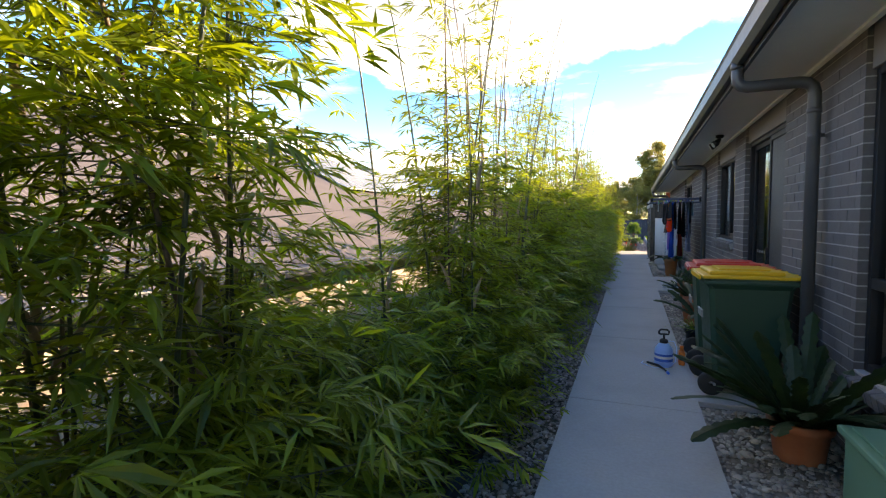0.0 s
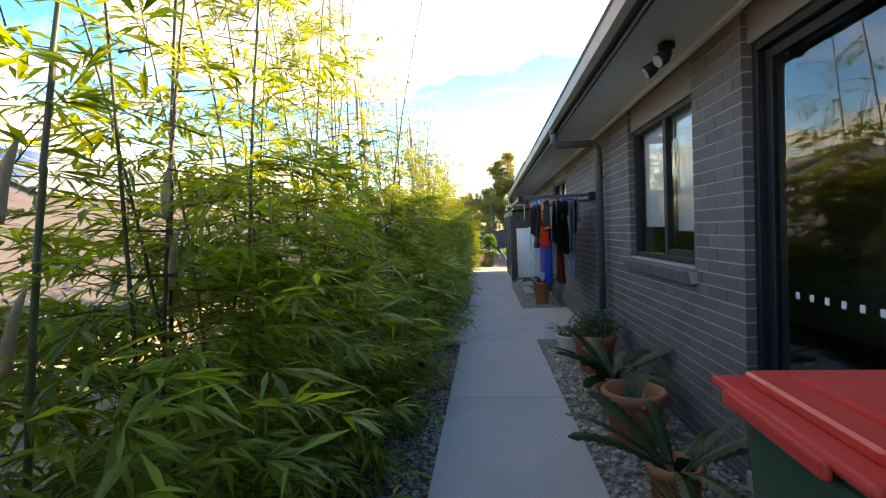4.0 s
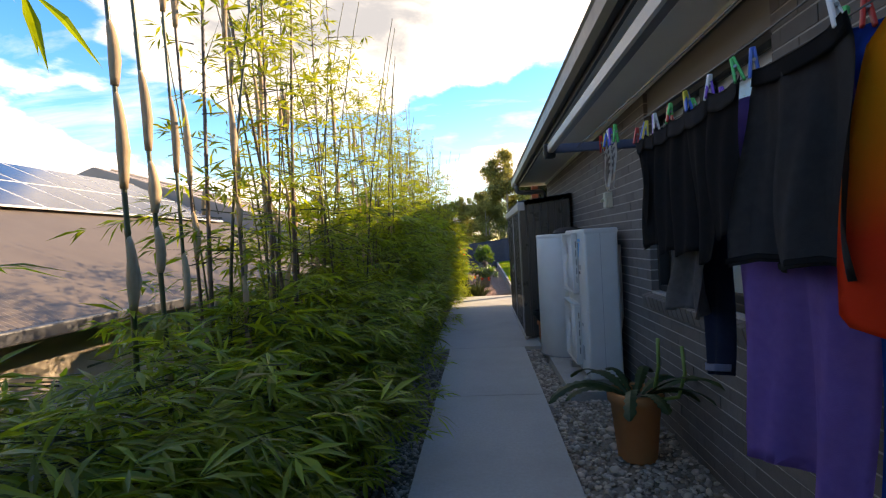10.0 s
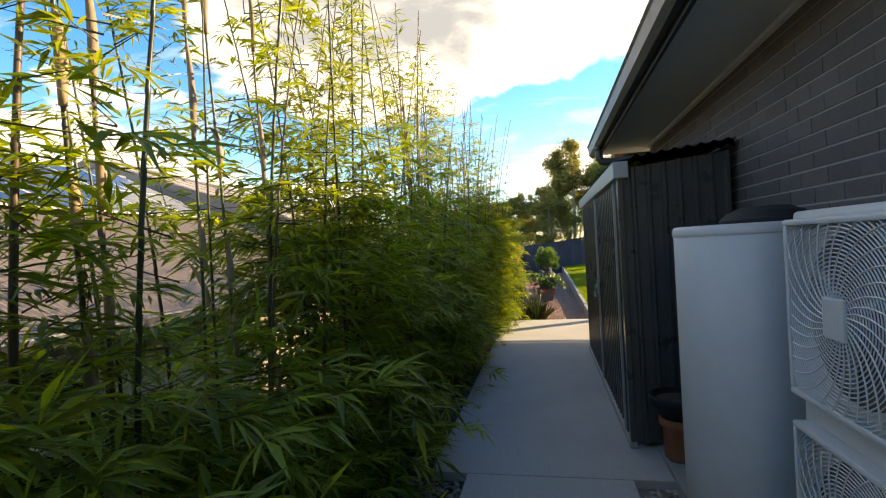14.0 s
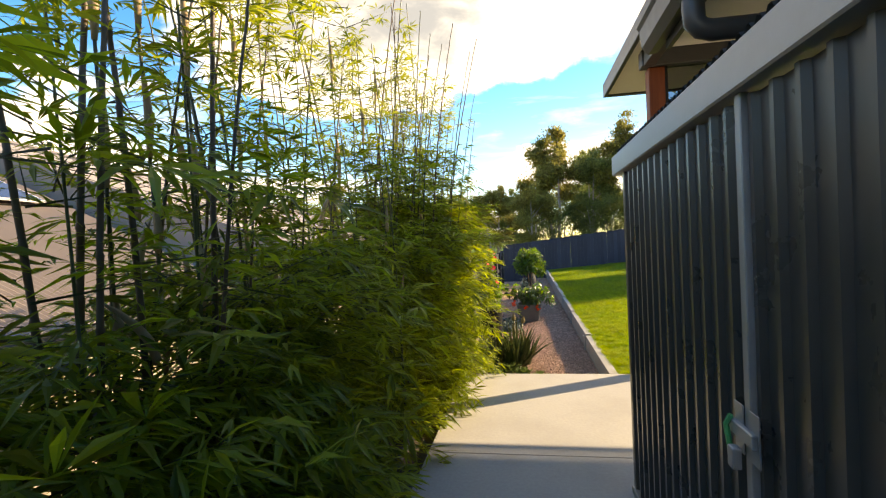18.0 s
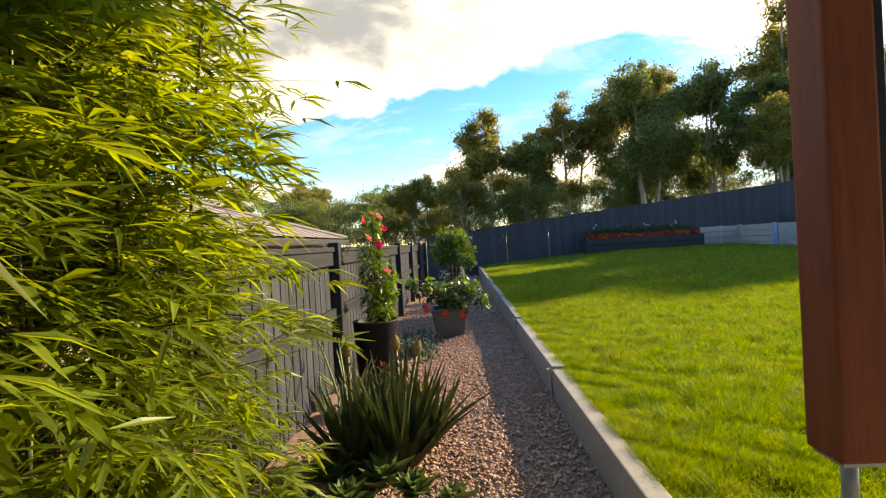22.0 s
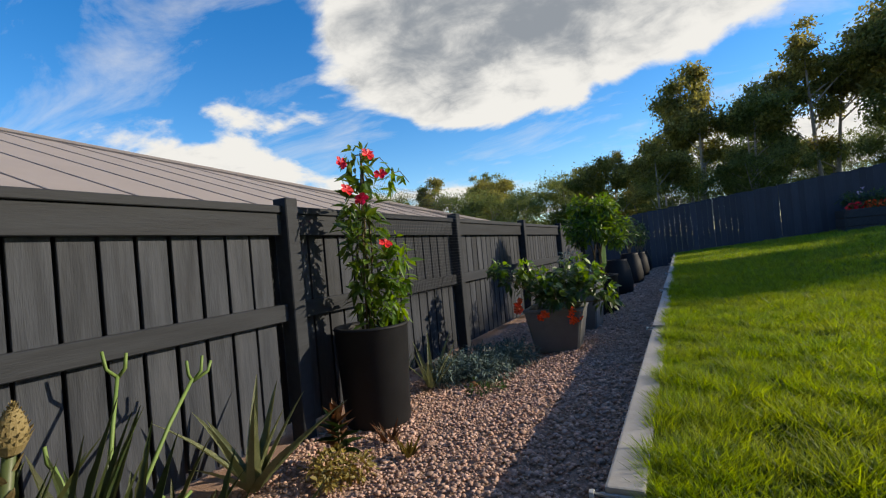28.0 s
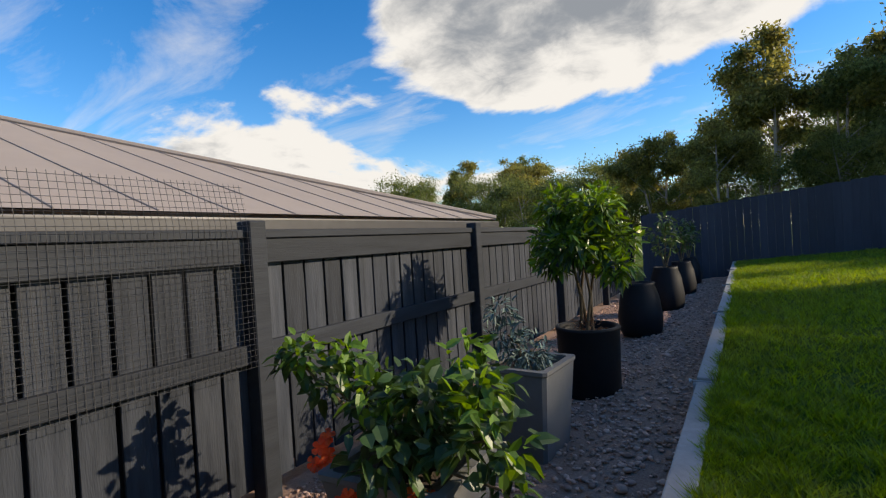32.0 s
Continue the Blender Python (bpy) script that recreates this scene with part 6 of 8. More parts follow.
# ---- wheelie bins ----
def wheelie_bin(x, y, lid_mat, label, turn):
    """Lid hinge towards the wall, wheels towards the path."""
    b = empty("wheelie_bin", pose(x, y, 0.0, 0, 0, turn) @ Matrix.Diagonal((1.06, 1.12, 1.06, 1)), label, "wheelie bin", "bins beside the house")
    bm = bmesh.new()
    rows = [(-0.25, 0.22, -0.215, 0.10), (-0.30, 0.30, -0.262, 0.90), (-0.335, 0.335, -0.285, 0.955), (-0.335, 0.335, -0.285, 0.985)]
    rings = []
    for x0, x1, yh, z in rows:
        ring = []
        for cx, cy, sx, sy in ((x0, yh, 1, 1), (x1, yh, -1, 1), (x1, -yh, -1, -1), (x0, -yh, 1, -1)):
            c = 0.035
            ring += [(cx + (c if (sx, sy) in ((1, 1), (-1, -1)) else 0) * sx, cy + (0 if (sx, sy) in ((1, 1), (-1, -1)) else c * sy), z),
                     (cx + (0 if (sx, sy) in ((1, 1), (-1, -1)) else c * sx), cy + (c * sy if (sx, sy) in ((1, 1), (-1, -1)) else 0), z)]
        ring.sort(key=lambda q: math.atan2(q[1], q[0]))
        rings.append([bm.verts.new(q) for q in ring])
    for a, c in zip(rings, rings[1:]):
        for k in range(8):
            bm.faces.new((a[k], a[(k + 1) % 8], c[(k + 1) % 8], c[k]))
    bm.faces.new(rings[0][::-1])
    bm.faces.new(rings[-1])
    bmesh.ops.recalc_face_normals(bm, faces=bm.faces[:])
    body = part("body", bm, M_BIN, b)
    part("rim", boxed(-0.345, 0.345, -0.295, 0.295, 0.935, 0.965, 0.012, 2), M_BIN, b)
    for s in (-0.12, 0.12):
        part("rib", boxed(-0.30, 0.30, s * 2.1 - 0.01, s * 2.1 + 0.01, 0.90, 0.945, 0.006), M_BIN, b)
    lid = bmesh.new()
    box(lid, -0.36, 0.36, -0.30, 0.30, 0.985, 1.012, 0.012, 2)
    box(lid, -0.30, 0.24, -0.24, 0.24, 1.008, 1.045, 0.02, 3)
    box(lid, -0.22, 0.16, -0.16, 0.16, 1.04, 1.058, 0.012, 2)
    part("lid", lid, lid_mat, b, "domed plastic lid")
    part("lid_lip", boxed(-0.375, -0.355, -0.20, 0.20, 0.965, 1.004, 0.008, 2), lid_mat, b)
    part("hinge_bar", tube(bmesh.new(), [(0.395, -0.27, 0.985), (0.395, 0.27, 0.985)], 0.016, 12), M_BIN, b, "", True)
    for s in (-0.24, 0.0, 0.24):
        part("hinge_arm", boxed(0.34, 0.40, s - 0.02, s + 0.02, 0.965, 1.005, 0.006), lid_mat, b)
    part("axle", tube(bmesh.new(), [(-0.25, -0.27, 0.10), (-0.25, 0.27, 0.10)], 0.012, 10), M_GALV, b)
    for s in (-1, 1):
        wh = part("wheel", lathe(bmesh.new(), [(0.02, -0.022), (0.085, -0.024), (0.10, -0.012), (0.10, 0.012), (0.085, 0.024), (0.02, 0.022)], 28), M_RUBBER, b, "black rubber wheel", True)
        wh.matrix_local = Matrix.Translation((-0.27, s * 0.235, 0.10)) @ Matrix.Rotation(radians(90), 4, "X")
    part("foot", boxed(0.08, 0.215, -0.17, 0.17, 0.0, 0.12, 0.012, 2), M_BIN, b)
    part("number_plate", boxed(-0.2995, -0.285, -0.16, 0.02, 0.66, 0.72, m=Matrix.Rotation(radians(-3.5), 4, "Y")), M_GALV, b, "pale moulded mark")
    return b


wheelie_bin(0.90, 4.66, M_LID_Y, "dark green wheelie bin with a yellow lid beside the downpipe", 2)
wheelie_bin(0.90, 5.42, M_LID_R, "dark green wheelie bin with a red lid by the sliding door", -2)
cr = empty("garden_tub", pose(1.15, 2.37, -0.05), "pale green plastic tub with a moulded rim", "tub")
M_TUB = surface("pale_green_plastic", (0.10, 0.22, 0.13), (0.12, 0.25, 0.15), 9, 0.5, 0.1, 120)
part("body", boxed(-0.16, 0.16, -0.26, 0.26, 0, 0.50, 0.03, 3), M_TUB, cr)
part("lid", boxed(-0.185, 0.185, -0.29, 0.29, 0.50, 0.54, 0.015, 2), M_TUB, cr)
part("lid_rim", boxed(-0.14, 0.14, -0.23, 0.23, 0.538, 0.555, 0.008, 2), M_TUB, cr)

# ---- garden sprayer, weedkiller bottle ----
M_CLEAR = surface("milky_blue_plastic", (0.30, 0.45, 0.72), (0.36, 0.51, 0.78), 8, 0.35, 0.02, 60, trans=0.25)
M_BLUEPRINT = surface("blue_label", (0.02, 0.13, 0.55), (0.03, 0.16, 0.6), 6, 0.4, 0)
sp = empty("pressure_sprayer", pose(0.285, 5.19, 0.0), "translucent pump sprayer bottle with black handle and hose", "sprayer")
part("tank", lathe(bmesh.new(), [(0, 0), (0.082, 0), (0.09, 0.012), (0.09, 0.16), (0.085, 0.19), (0.05, 0.235), (0.036, 0.245), (0, 0.245)], 28), M_CLEAR, sp, "", True)
part("label", lathe(bmesh.new(), [(0.0915, 0.055), (0.0915, 0.135)], 28), M_BLUEPRINT, sp, "blue and white printed label", True)
part("label_band", lathe(bmesh.new(), [(0.0925, 0.085), (0.0925, 0.112)], 28), M_C_WHITE, sp)
part("collar", lathe(bmesh.new(), [(0.0, 0.244), (0.042, 0.244), (0.042, 0.272), (0.026, 0.285), (0.0, 0.285)], 20), M_RUBBER, sp, "", True)
part("pump_rod", tube(bmesh.new(), [(0, 0, 0.28), (0, 0, 0.345)], 0.011, 10), M_RUBBER, sp)
part("handle", tube(bmesh.new(), [(-0.045, 0, 0.335), (-0.05, 0, 0.365), (-0.03, 0, 0.385), (0.03, 0, 0.385), (0.05, 0, 0.365), (0.045, 0, 0.335), (-0.045, 0, 0.335)], 0.010, 8), M_RUBBER, sp, "black loop handle", True)
part("hose", tube(bmesh.new(), [(0.02, 0.035, 0.255), (0.10, 0.02, 0.26), (0.125, -0.02, 0.2), (0.11, -0.05, 0.06), (0.04, -0.12, 0.012), (-0.1, -0.16, 0.008), (-0.22, -0.02, 0.008), (-0.2, 0.05, 0.008)], 0.0035, 6), M_CLEAR, sp, "thin clear hose", True)
part("lance", tube(bmesh.new(), [(-0.16, 0.0, 0.018), (-0.06, -0.10, 0.022), (0.0, -0.22, 0.016), (0.02, -0.30, 0.014)], [0.012, 0.014, 0.008, 0.008], 8), M_RUBBER, sp, "black spray lance", True)
part("nozzle", tube(bmesh.new(), [(0.02, -0.295, 0.014), (0.026, -0.33, 0.014)], 0.014, 10), M_BLUEPRINT, sp)
M_ORNG = surface("orange_plastic", (0.72, 0.15, 0.012), (0.78, 0.18, 0.02), 8, 0.4, 0)
ob = empty("orange_bottle", pose(0.465, 5.27, 0.0), "orange plastic bottle with a screw cap", "bottle")
part("body", boxed(-0.032, 0.032, -0.05, 0.05, 0, 0.15, 0.02, 3), M_ORNG, ob)
part("neck", lathe(bmesh.new(), [(0.03, 0.145), (0.018, 0.17), (0.018, 0.18)], 16), M_ORNG, ob, "", True)
part("cap", lathe(bmesh.new(), [(0, 0.178), (0.02, 0.178), (0.02, 0.205), (0, 0.206)], 16), M_ORNG, ob, "", True)
part("lower_label", boxed(-0.0335, -0.0315, -0.035, 0.035, 0.03, 0.11), M_LID_R, ob)

# ---- potted plants along the wall ----
big = pot_round("terracotta_pot", pose(1.02, 3.42, -0.06), 0.19, 0.14, 0.28, M_TERRA, "terracotta pot with a sprawling flat-stemmed cactus", fill=0.05)
epiphyllum(big, 0.22, 30, 0.86, 2, 0.088, 0.35, 1.2)
epiphyllum(big, 0.24, 30, 0.86, 5, 0.090, 0.7, 0.55)
gp = pot_round("grass_pot", pose(0.72, 6.35, -0.06), 0.13, 0.10, 0.24, M_POTBLK, "dark pot with tufted green grass")
part("grass", straps(70, 0.34, 0.010, 0.9, 1.2, 4, 0.2, 5, 0.45, 0.07), M_BRIGHT, gp).location = (0, 0, 0.19)
p = pot_round("terracotta_pot", pose(0.83, 6.9, -0.06), 0.15, 0.11, 0.30, M_TERRA, "small terracotta pot with a flat-stemmed cactus")
epiphyllum(p, 0.27, 12, 0.62, 9, 0.07, 0.7, 0.8)
p = pot_round("terracotta_pot", pose(0.885, 7.82, -0.07), 0.225, 0.155, 0.41, M_TERRA, "wide terracotta pot with a rosemary seedling", rim_h=0.075, fill=0.10)
part("rosemary", straps(70, 0.30, 0.008, 0.45, 0.2, 5, 0.1, 4, 0.7, 0.05), M_BLUEGRN, p).location = (0, 0, 0.31)
part("seedling", straps(9, 0.13, 0.03, 0.8, 0.5, 6, 0.2, 4, 0.35, 0.03), M_SUCC, p).location = (0.03, -0.08, 0.31)
part("badge", boxed(-0.012, 0.012, -0.234, -0.228, 0.345, 0.365), M_GALV, p)
p = pot_round("ochre_pot", pose(0.92, 8.52, -0.06), 0.17, 0.12, 0.30, M_TERRA2, "old ochre pot overhung by flat cactus stems")
epiphyllum(p, 0.27, 22, 0.66, 13, 0.085, 0.8, 0.7)
p = pot_round("terracotta_pot", pose(1.0, 9.62, -0.06), 0.235, 0.15, 0.42, M_TERRA, "terracotta pot with a leafy jade shrub", rim_h=0.08, fill=0.06)
cloud_part("foliage", p, M_DEEP, [(0, 0, 0.55), (0.12, 0.05, 0.5), (-0.12, -0.03, 0.52), (0.03, -0.14, 0.5)], [0.2, 0.17, 0.17, 0.16], 900, 0.05, 0.5, 8)
cloud_part("sprigs", p, M_BLUEGRN, [(-0.05, 0.05, 0.6), (0.1, -0.08, 0.58)], [0.2, 0.17], 350, 0.045, 0.35, 18)
twigs(p, (0, 0, 0.34), [(0.1, 0.05, 0.55), (-0.12, 0.0, 0.58), (0.02, -0.12, 0.55)], 0.014, M_STEM)
p = pot_round("white_pot", pose(0.86, 10.28, -0.06), 0.19, 0.12, 0.27, M_POTW, "rounded white pot with upright strap-leaved plant", rim=0.005, rim_h=0.02)
part("leaf", thick(straps(16, 0.34, 0.05, 0.5, 0.4, 21, 0.3, 6, 0.6, 0.06), 0.002), M_EPI, p)
cloud_part("trailing_leaf", p, M_DEEP, [(0.05, -0.1, 0.29), (0.12, 0.05, 0.3), (-0.05, 0.08, 0.29)], [0.12, 0.1, 0.1], 420, 0.045, 0.55, 28)
tagged(link("garden_stake", tube(bmesh.new(), [(1.22, 9.72, -0.06), (1.20, 9.80, 0.5), (1.215, 9.9, 1.0)], 0.011, 8), M_STEM), "thin dark wooden stake leaning beside the downpipe", "stake")
p = pot_round("terracotta_pot", pose(0.98, 14.42, -0.05), 0.185, 0.125, 0.47, M_TERRA2, "tall mossy terracotta pot with trailing cactus", rim_h=0.07)
epiphyllum(p, 0.43, 15, 0.62, 31, 0.075, 1.6, 0.6)
part("tall_stem", tube(bmesh.new(), [(0.1, -0.06, 0.42), (0.14, -0.08, 0.65), (0.13, -0.12, 0.85)], 0.012, 6), M_GSTEM, p, "tall green stem", True)
part("hoop_stem", tube(bmesh.new(), [(0.08, -0.08, 0.42), (0.24, -0.14, 0.46), (0.28, -0.16, 0.62), (0.27, -0.15, 0.80)], 0.013, 6), M_GSTEM, p, "curving green stem", True)
pot_round("terracotta_pot", pose(0.85, 18.06, 0.04), 0.13, 0.10, 0.27, M_TERRA, "terracotta pot under a dark bowl beside the shed", fill=0.03)
pot_round("bowl_planter", pose(0.85, 18.06, 0.283), 0.19, 0.10, 0.17, M_POTBLK, "black bowl planter stacked on a terracotta pot", fill=0.03)
bk = empty("paper_carton", pose(0.72, 11.47, 0.0, 0, 0, 4), "open white printed food carton on the slab", "carton")
for a in ((-0.1, 0.1, -0.055, -0.052, 0.004, 0.135), (-0.1, 0.1, 0.052, 0.055, 0.004, 0.135), (-0.1, -0.097, -0.052, 0.052, 0.004, 0.15), (0.097, 0.1, -0.052, 0.052, 0.004, 0.15)):
    part("side", boxed(*a), M_C_WHITE, bk)
part("base", boxed(-0.1, 0.1, -0.055, 0.055, 0.0, 0.004), M_C_WHITE, bk)
part("flap", boxed(-0.1, 0.13, -0.006, 0.0, 0.0, 0.002, m=Matrix.Translation((0, 0.06, 0.137)) @ Matrix.Rotation(radians(-20), 4, "X")), M_C_WHITE, bk)
for k in range(3):
    part("print", boxed(-0.03 + k * 0.035, -0.005 + k * 0.035, -0.0565, -0.0555, 0.04, 0.075), M_C_SLATE, bk)

# ---- fold-out clothes line ----
LY0, LY1, LX = 10.87, 13.48, 0.34
line = empty("clothes_line", pose(0, 0, 0), "wall-mounted fold-out clothes line with navy arms", "clothes line")
for y in (LY0, LY1):
    part("arm", boxed(LX, WALL_X - 0.02, y - 0.016, y + 0.016, 1.94, 1.985, 0.008, 2), M_BLUEBAR, line)
    part("end_cap", boxed(LX - 0.03, LX + 0.03, y - 0.024, y + 0.024, 1.915, 1.99, 0.015, 3), M_ALU, line)
    br = part("bracket", boxed(WALL_X - 0.12, WALL_X - 0.004, y - 0.035, y + 0.035, 1.90, 2.0, 0.02, 2), M_ALU, line, "black wall bracket")
    part("plate", boxed(WALL_X - 0.012, WALL_X - 0.004, y - 0.06, y + 0.06, 1.83, 2.06, 0.003), M_ALU, br)
part("outer_rail", boxed(LX - 0.012, LX + 0.022, LY0 - 0.02, LY1 + 0.02, 1.94, 1.985, 0.006), M_GALV, line, "silver front rail")
part("wall_rail", boxed(WALL_X - 0.06, WALL_X - 0.02, LY0, LY1, 1.93, 1.97, 0.006), M_BLUEBAR, line)
LINES = [0.48, 0.62, 0.76, 0.90, 1.04, 1.18]
for x in LINES:
    part("cord", tube(bmesh.new(), [(x, LY0, 1.965), (x, (LY0 + LY1) / 2, 1.945), (x, LY1, 1.965)], 0.0025, 5), M_WIRE, line)
part("strut", tube(bmesh.new(), [(0.92, LY0 + 0.03, 1.93), (1.1, LY0 + 0.03, 1.90), (1.33, LY0 + 0.03, 1.86)], 0.010, 8), M_BLUEBAR, line)

peg_no = [0]


def peg(x, y, z=1.95):
    k = peg_no[0]
    peg_no[0] += 1
    p = empty("clothes_peg", pose(x, y, z, random.uniform(-14, 14), random.uniform(-10, 30), random.uniform(60, 120)), ("green", "red", "yellow", "blue", "white", "purple")[k * 5 % 6] + " plastic clothes peg gripping the line", "peg", "clothes pegs")
    for s in (-1, 1):
        part("jaw", boxed(-0.006, 0.006, -0.004, 0.004, -0.04, 0.04, 0.002, m=Matrix.Translation((0, s * 0.007, 0)) @ Matrix.Rotation(radians(6 * s), 4, "X")), PEG[k * 5 % 6], p)
    part("spring", tube(bmesh.new(), [(-0.009, 0, 0.006), (0.009, 0, 0.006)], 0.005, 6), M_GALV, p)


def garment(name, label, x, y0, y1, zt, outline, material, seed, folds=3.0, depth=0.05, details=()):
    """A hung cloth: outline gives (left, right) in 0..1 of the width for 0..1 of the drop; details are patches (u0, u1, v0, v1, material, name)."""
    rng = random.Random(seed)
    ph, ph2 = rng.uniform(0, 6.28), rng.uniform(0, 6.28)
    rows, drop = outline
    nu, nv = 22, 26

    def edge(v):
        for (v0, a0, b0), (v1, a1, b1) in zip(rows, rows[1:]):
            if v0 <= v <= v1:
                s = (v - v0) / max(1e-6, v1 - v0)
                return a0 + (a1 - a0) * s, b0 + (b1 - b0) * s
        return rows[-1][1:]

    def spot(u, v, push=0.0):
        a, b = edge(v)
        w = a + (b - a) * u
        d = depth * (0.25 + v) * (math.sin(folds * 6.28 * w + ph + v * 1.3) * 0.6 + math.sin(folds * 2.7 * 6.28 * w + ph2 - v * 2.0) * 0.22)
        sag = 0.035 * math.sin(3.14159 * min(1, max(0, w))) * (1 - v)
        return Vector((x + d + push, y0 + (y1 - y0) * w + 0.02 * math.sin(v * 5 + ph), zt - drop * v - sag + 0.012 * math.sin(folds * 6.28 * w + ph) * v))

    def sheet(u0, u1, v0, v1, nu, nv, push, t):
        bm = bmesh.new()
        g = [[bm.verts.new(spot(u0 + (u1 - u0) * i / nu, v0 + (v1 - v0) * j / nv, push)) for i in range(nu + 1)] for j in range(nv + 1)]
        for j in range(nv):
            for i in range(nu):
                bm.faces.new((g[j][i], g[j][i + 1], g[j + 1][i + 1], g[j + 1][i]))
        bmesh.ops.solidify(bm, geom=bm.faces[:], thickness=t)
        return bm
    gm = tagged(link(name, sheet(0, 1, 0, 1, nu, nv, 0, 0.006), material, True), label, name.split("_")[-1])
    for u0, u1, v0, v1, mt, nm in details:
        part(nm, sheet(u0, u1, v0, v1, 6, 5, -0.008, 0.002), mt, gm, "", True)
    a, b = edge(0)
    for w in (a + 0.05, b - 0.05):
        peg(x, y0 + (y1 - y0) * w, 1.955)
    return gm


TOWEL = lambda d: ([(0, 0, 1), (1, 0.02, 0.98)], d)
SHORTS = lambda d: ([(0, 0.12, 0.88), (0.15, 0.08, 0.92), (1, 0, 1)], d)
TEE = lambda d: ([(0, 0.22, 0.78), (0.08, 0.05, 0.95), (0.3, 0.0, 1.0), (0.34, 0.17, 0.83), (1, 0.18, 0.82)], d)
SHIRT = lambda d: ([(0, 0.2, 0.8), (0.12, 0.1, 0.9), (0.75, 0.0, 1.0), (0.9, 0.02, 0.98), (1, 0.2, 0.8)], d)
LEG = lambda d: ([(0, 0.1, 0.9), (1, 0.2, 0.8)], d)
PRINT = [(0.3, 0.7, 0.16, 0.22, M_DARKTXT, "print"), (0.25, 0.75, 0.26, 0.30, M_DARKTXT, "print"), (0.35, 0.72, 0.34, 0.52, M_C_BLACK, "emblem"), (0.4, 0.65, 0.56, 0.59, M_LID_Y, "print"), (0.4, 0.68, 0.63, 0.655, M_C_PURPLE, "print"), (0.45, 0.6, 0.70, 0.72, M_C_PURPLE, "print"), (0.4, 0.66, 0.78, 0.84, M_C_PURPLE, "print"), (0.06, 0.12, 0.86, 0.9, M_C_WHITE, "mark")]
garment("sports_shorts", "charcoal nylon shorts with orange edging pegged on the line", 0.72, 10.93, 11.45, 1.95, SHORTS(0.44), M_C_CHAR, 1, 2.0, 0.05, [(0.0, 0.3, 0.90, 0.98, M_ORNG, "trim"), (0.02, 0.98, 0.0, 0.08, M_C_BLACK, "waistband")])
garment("jersey_shirt", "orange and red printed sports jersey pegged on the line", 0.74, 11.42, 12.06, 1.95, SHIRT(0.70), M_C_ORANGE, 2, 1.6, 0.06, PRINT)
garment("bath_towel", "royal blue bath towel hanging from the line", 0.80, 11.50, 12.10, 1.94, TOWEL(1.26), M_C_BLUE, 3, 2.2, 0.06)
garment("bath_towel", "lilac bath towel hanging from the line", 0.80, 12.10, 12.70, 1.94, TOWEL(1.12), M_C_PURPLE, 4, 2.0, 0.06)
garment("sports_shorts", "black sports shorts pegged beside a lilac towel", 0.72, 11.97, 12.42, 1.95, SHORTS(0.54), M_C_CHAR, 5, 2.0, 0.05, [(0.01, 0.99, 0.0, 0.09, M_C_BLACK, "waistband"), (0.01, 0.49, 0.955, 0.985, M_C_BLACK, "hem"), (0.51, 0.99, 0.955, 0.985, M_C_BLACK, "hem"), (0.08, 0.13, 0.80, 0.83, M_C_WHITE, "mark")])
garment("cotton_dress", "rust-red cotton garment with hanging ties", 0.95, 11.34, 11.82, 1.94, TOWEL(1.22), M_C_RUST, 6, 1.6, 0.05)
garment("black_tee", "black T-shirt pegged upside down on the line", 0.90, 10.93, 11.36, 1.95, TEE(0.72), M_C_BLACK, 7, 2.0, 0.05)
garment("black_tee", "black T-shirt hanging near the wall", 0.98, 10.93, 11.40, 1.95, TEE(0.78), M_C_BLACK, 8, 2.0, 0.05)
garment("striped_shirt", "pale blue striped shirt pegged by the wall", 1.13, 10.89, 11.03, 1.96, LEG(0.34), M_C_SKY, 9, 1.2, 0.03, [(0.0, 1.0, v, v + 0.035, M_C_NAVY, "stripe") for v in (0.3, 0.42, 0.54, 0.66, 0.78, 0.9)])
FLOWERS = [(0.1 + 0.22 * i, 0.2 + 0.22 * i, 0.56 + 0.12 * j + 0.04 * (i % 2), 0.61 + 0.12 * j + 0.04 * (i % 2), M_C_WHITE if (i + j) % 3 else M_PINKFL, "flower_print") for i in range(4) for j in range(3)]
garment("black_tee", "black T-shirt on the line next to the brick wall", 1.10, 10.93, 11.3, 1.96, TEE(0.5), M_C_BLACK, 14, 1.6, 0.04)
garment("floral_skirt", "slate-blue floral skirt hanging near the wall", 1.08, 10.99, 11.5, 1.95, TOWEL(1.1), M_C_SLATE, 10, 1.8, 0.05, FLOWERS)
garment("black_singlet", "black singlet crowded on the inner line", 0.82, 10.95, 11.25, 1.95, TEE(0.62), M_C_BLACK, 11, 1.5, 0.04)
for k, (a, w, d) in enumerate(((12.36, 0.22, 0.46), (12.52, 0.22, 0.54), (12.68, 0.22, 0.52), (12.83, 0.22, 0.52), (12.98, 0.20, 0.50), (13.10, 0.18, 0.50))):
    garment("black_legging", "black leggings pegged in a row on the line", 0.70, a, a + w, 1.95, LEG(d), M_C_BLACK, 20 + k, 1.0, 0.03, [(0.02, 0.98, 0.0, 0.12, M_C_CHAR, "waistband")])
garment("grey_bra", "marled grey sports top with a hanging strap", 0.76, 12.74, 13.06, 1.56, SHORTS(0.36), M_C_GREY, 30, 1.3, 0.06)
garment("denim_shorts", "navy cycling shorts hanging low behind the leggings", 0.86, 12.78, 13.1, 1.94, LEG(0.98), M_C_NAVY, 31, 1.2, 0.05, [(0.02, 0.98, 0.955, 0.985, M_C_SLATE, "hem")])
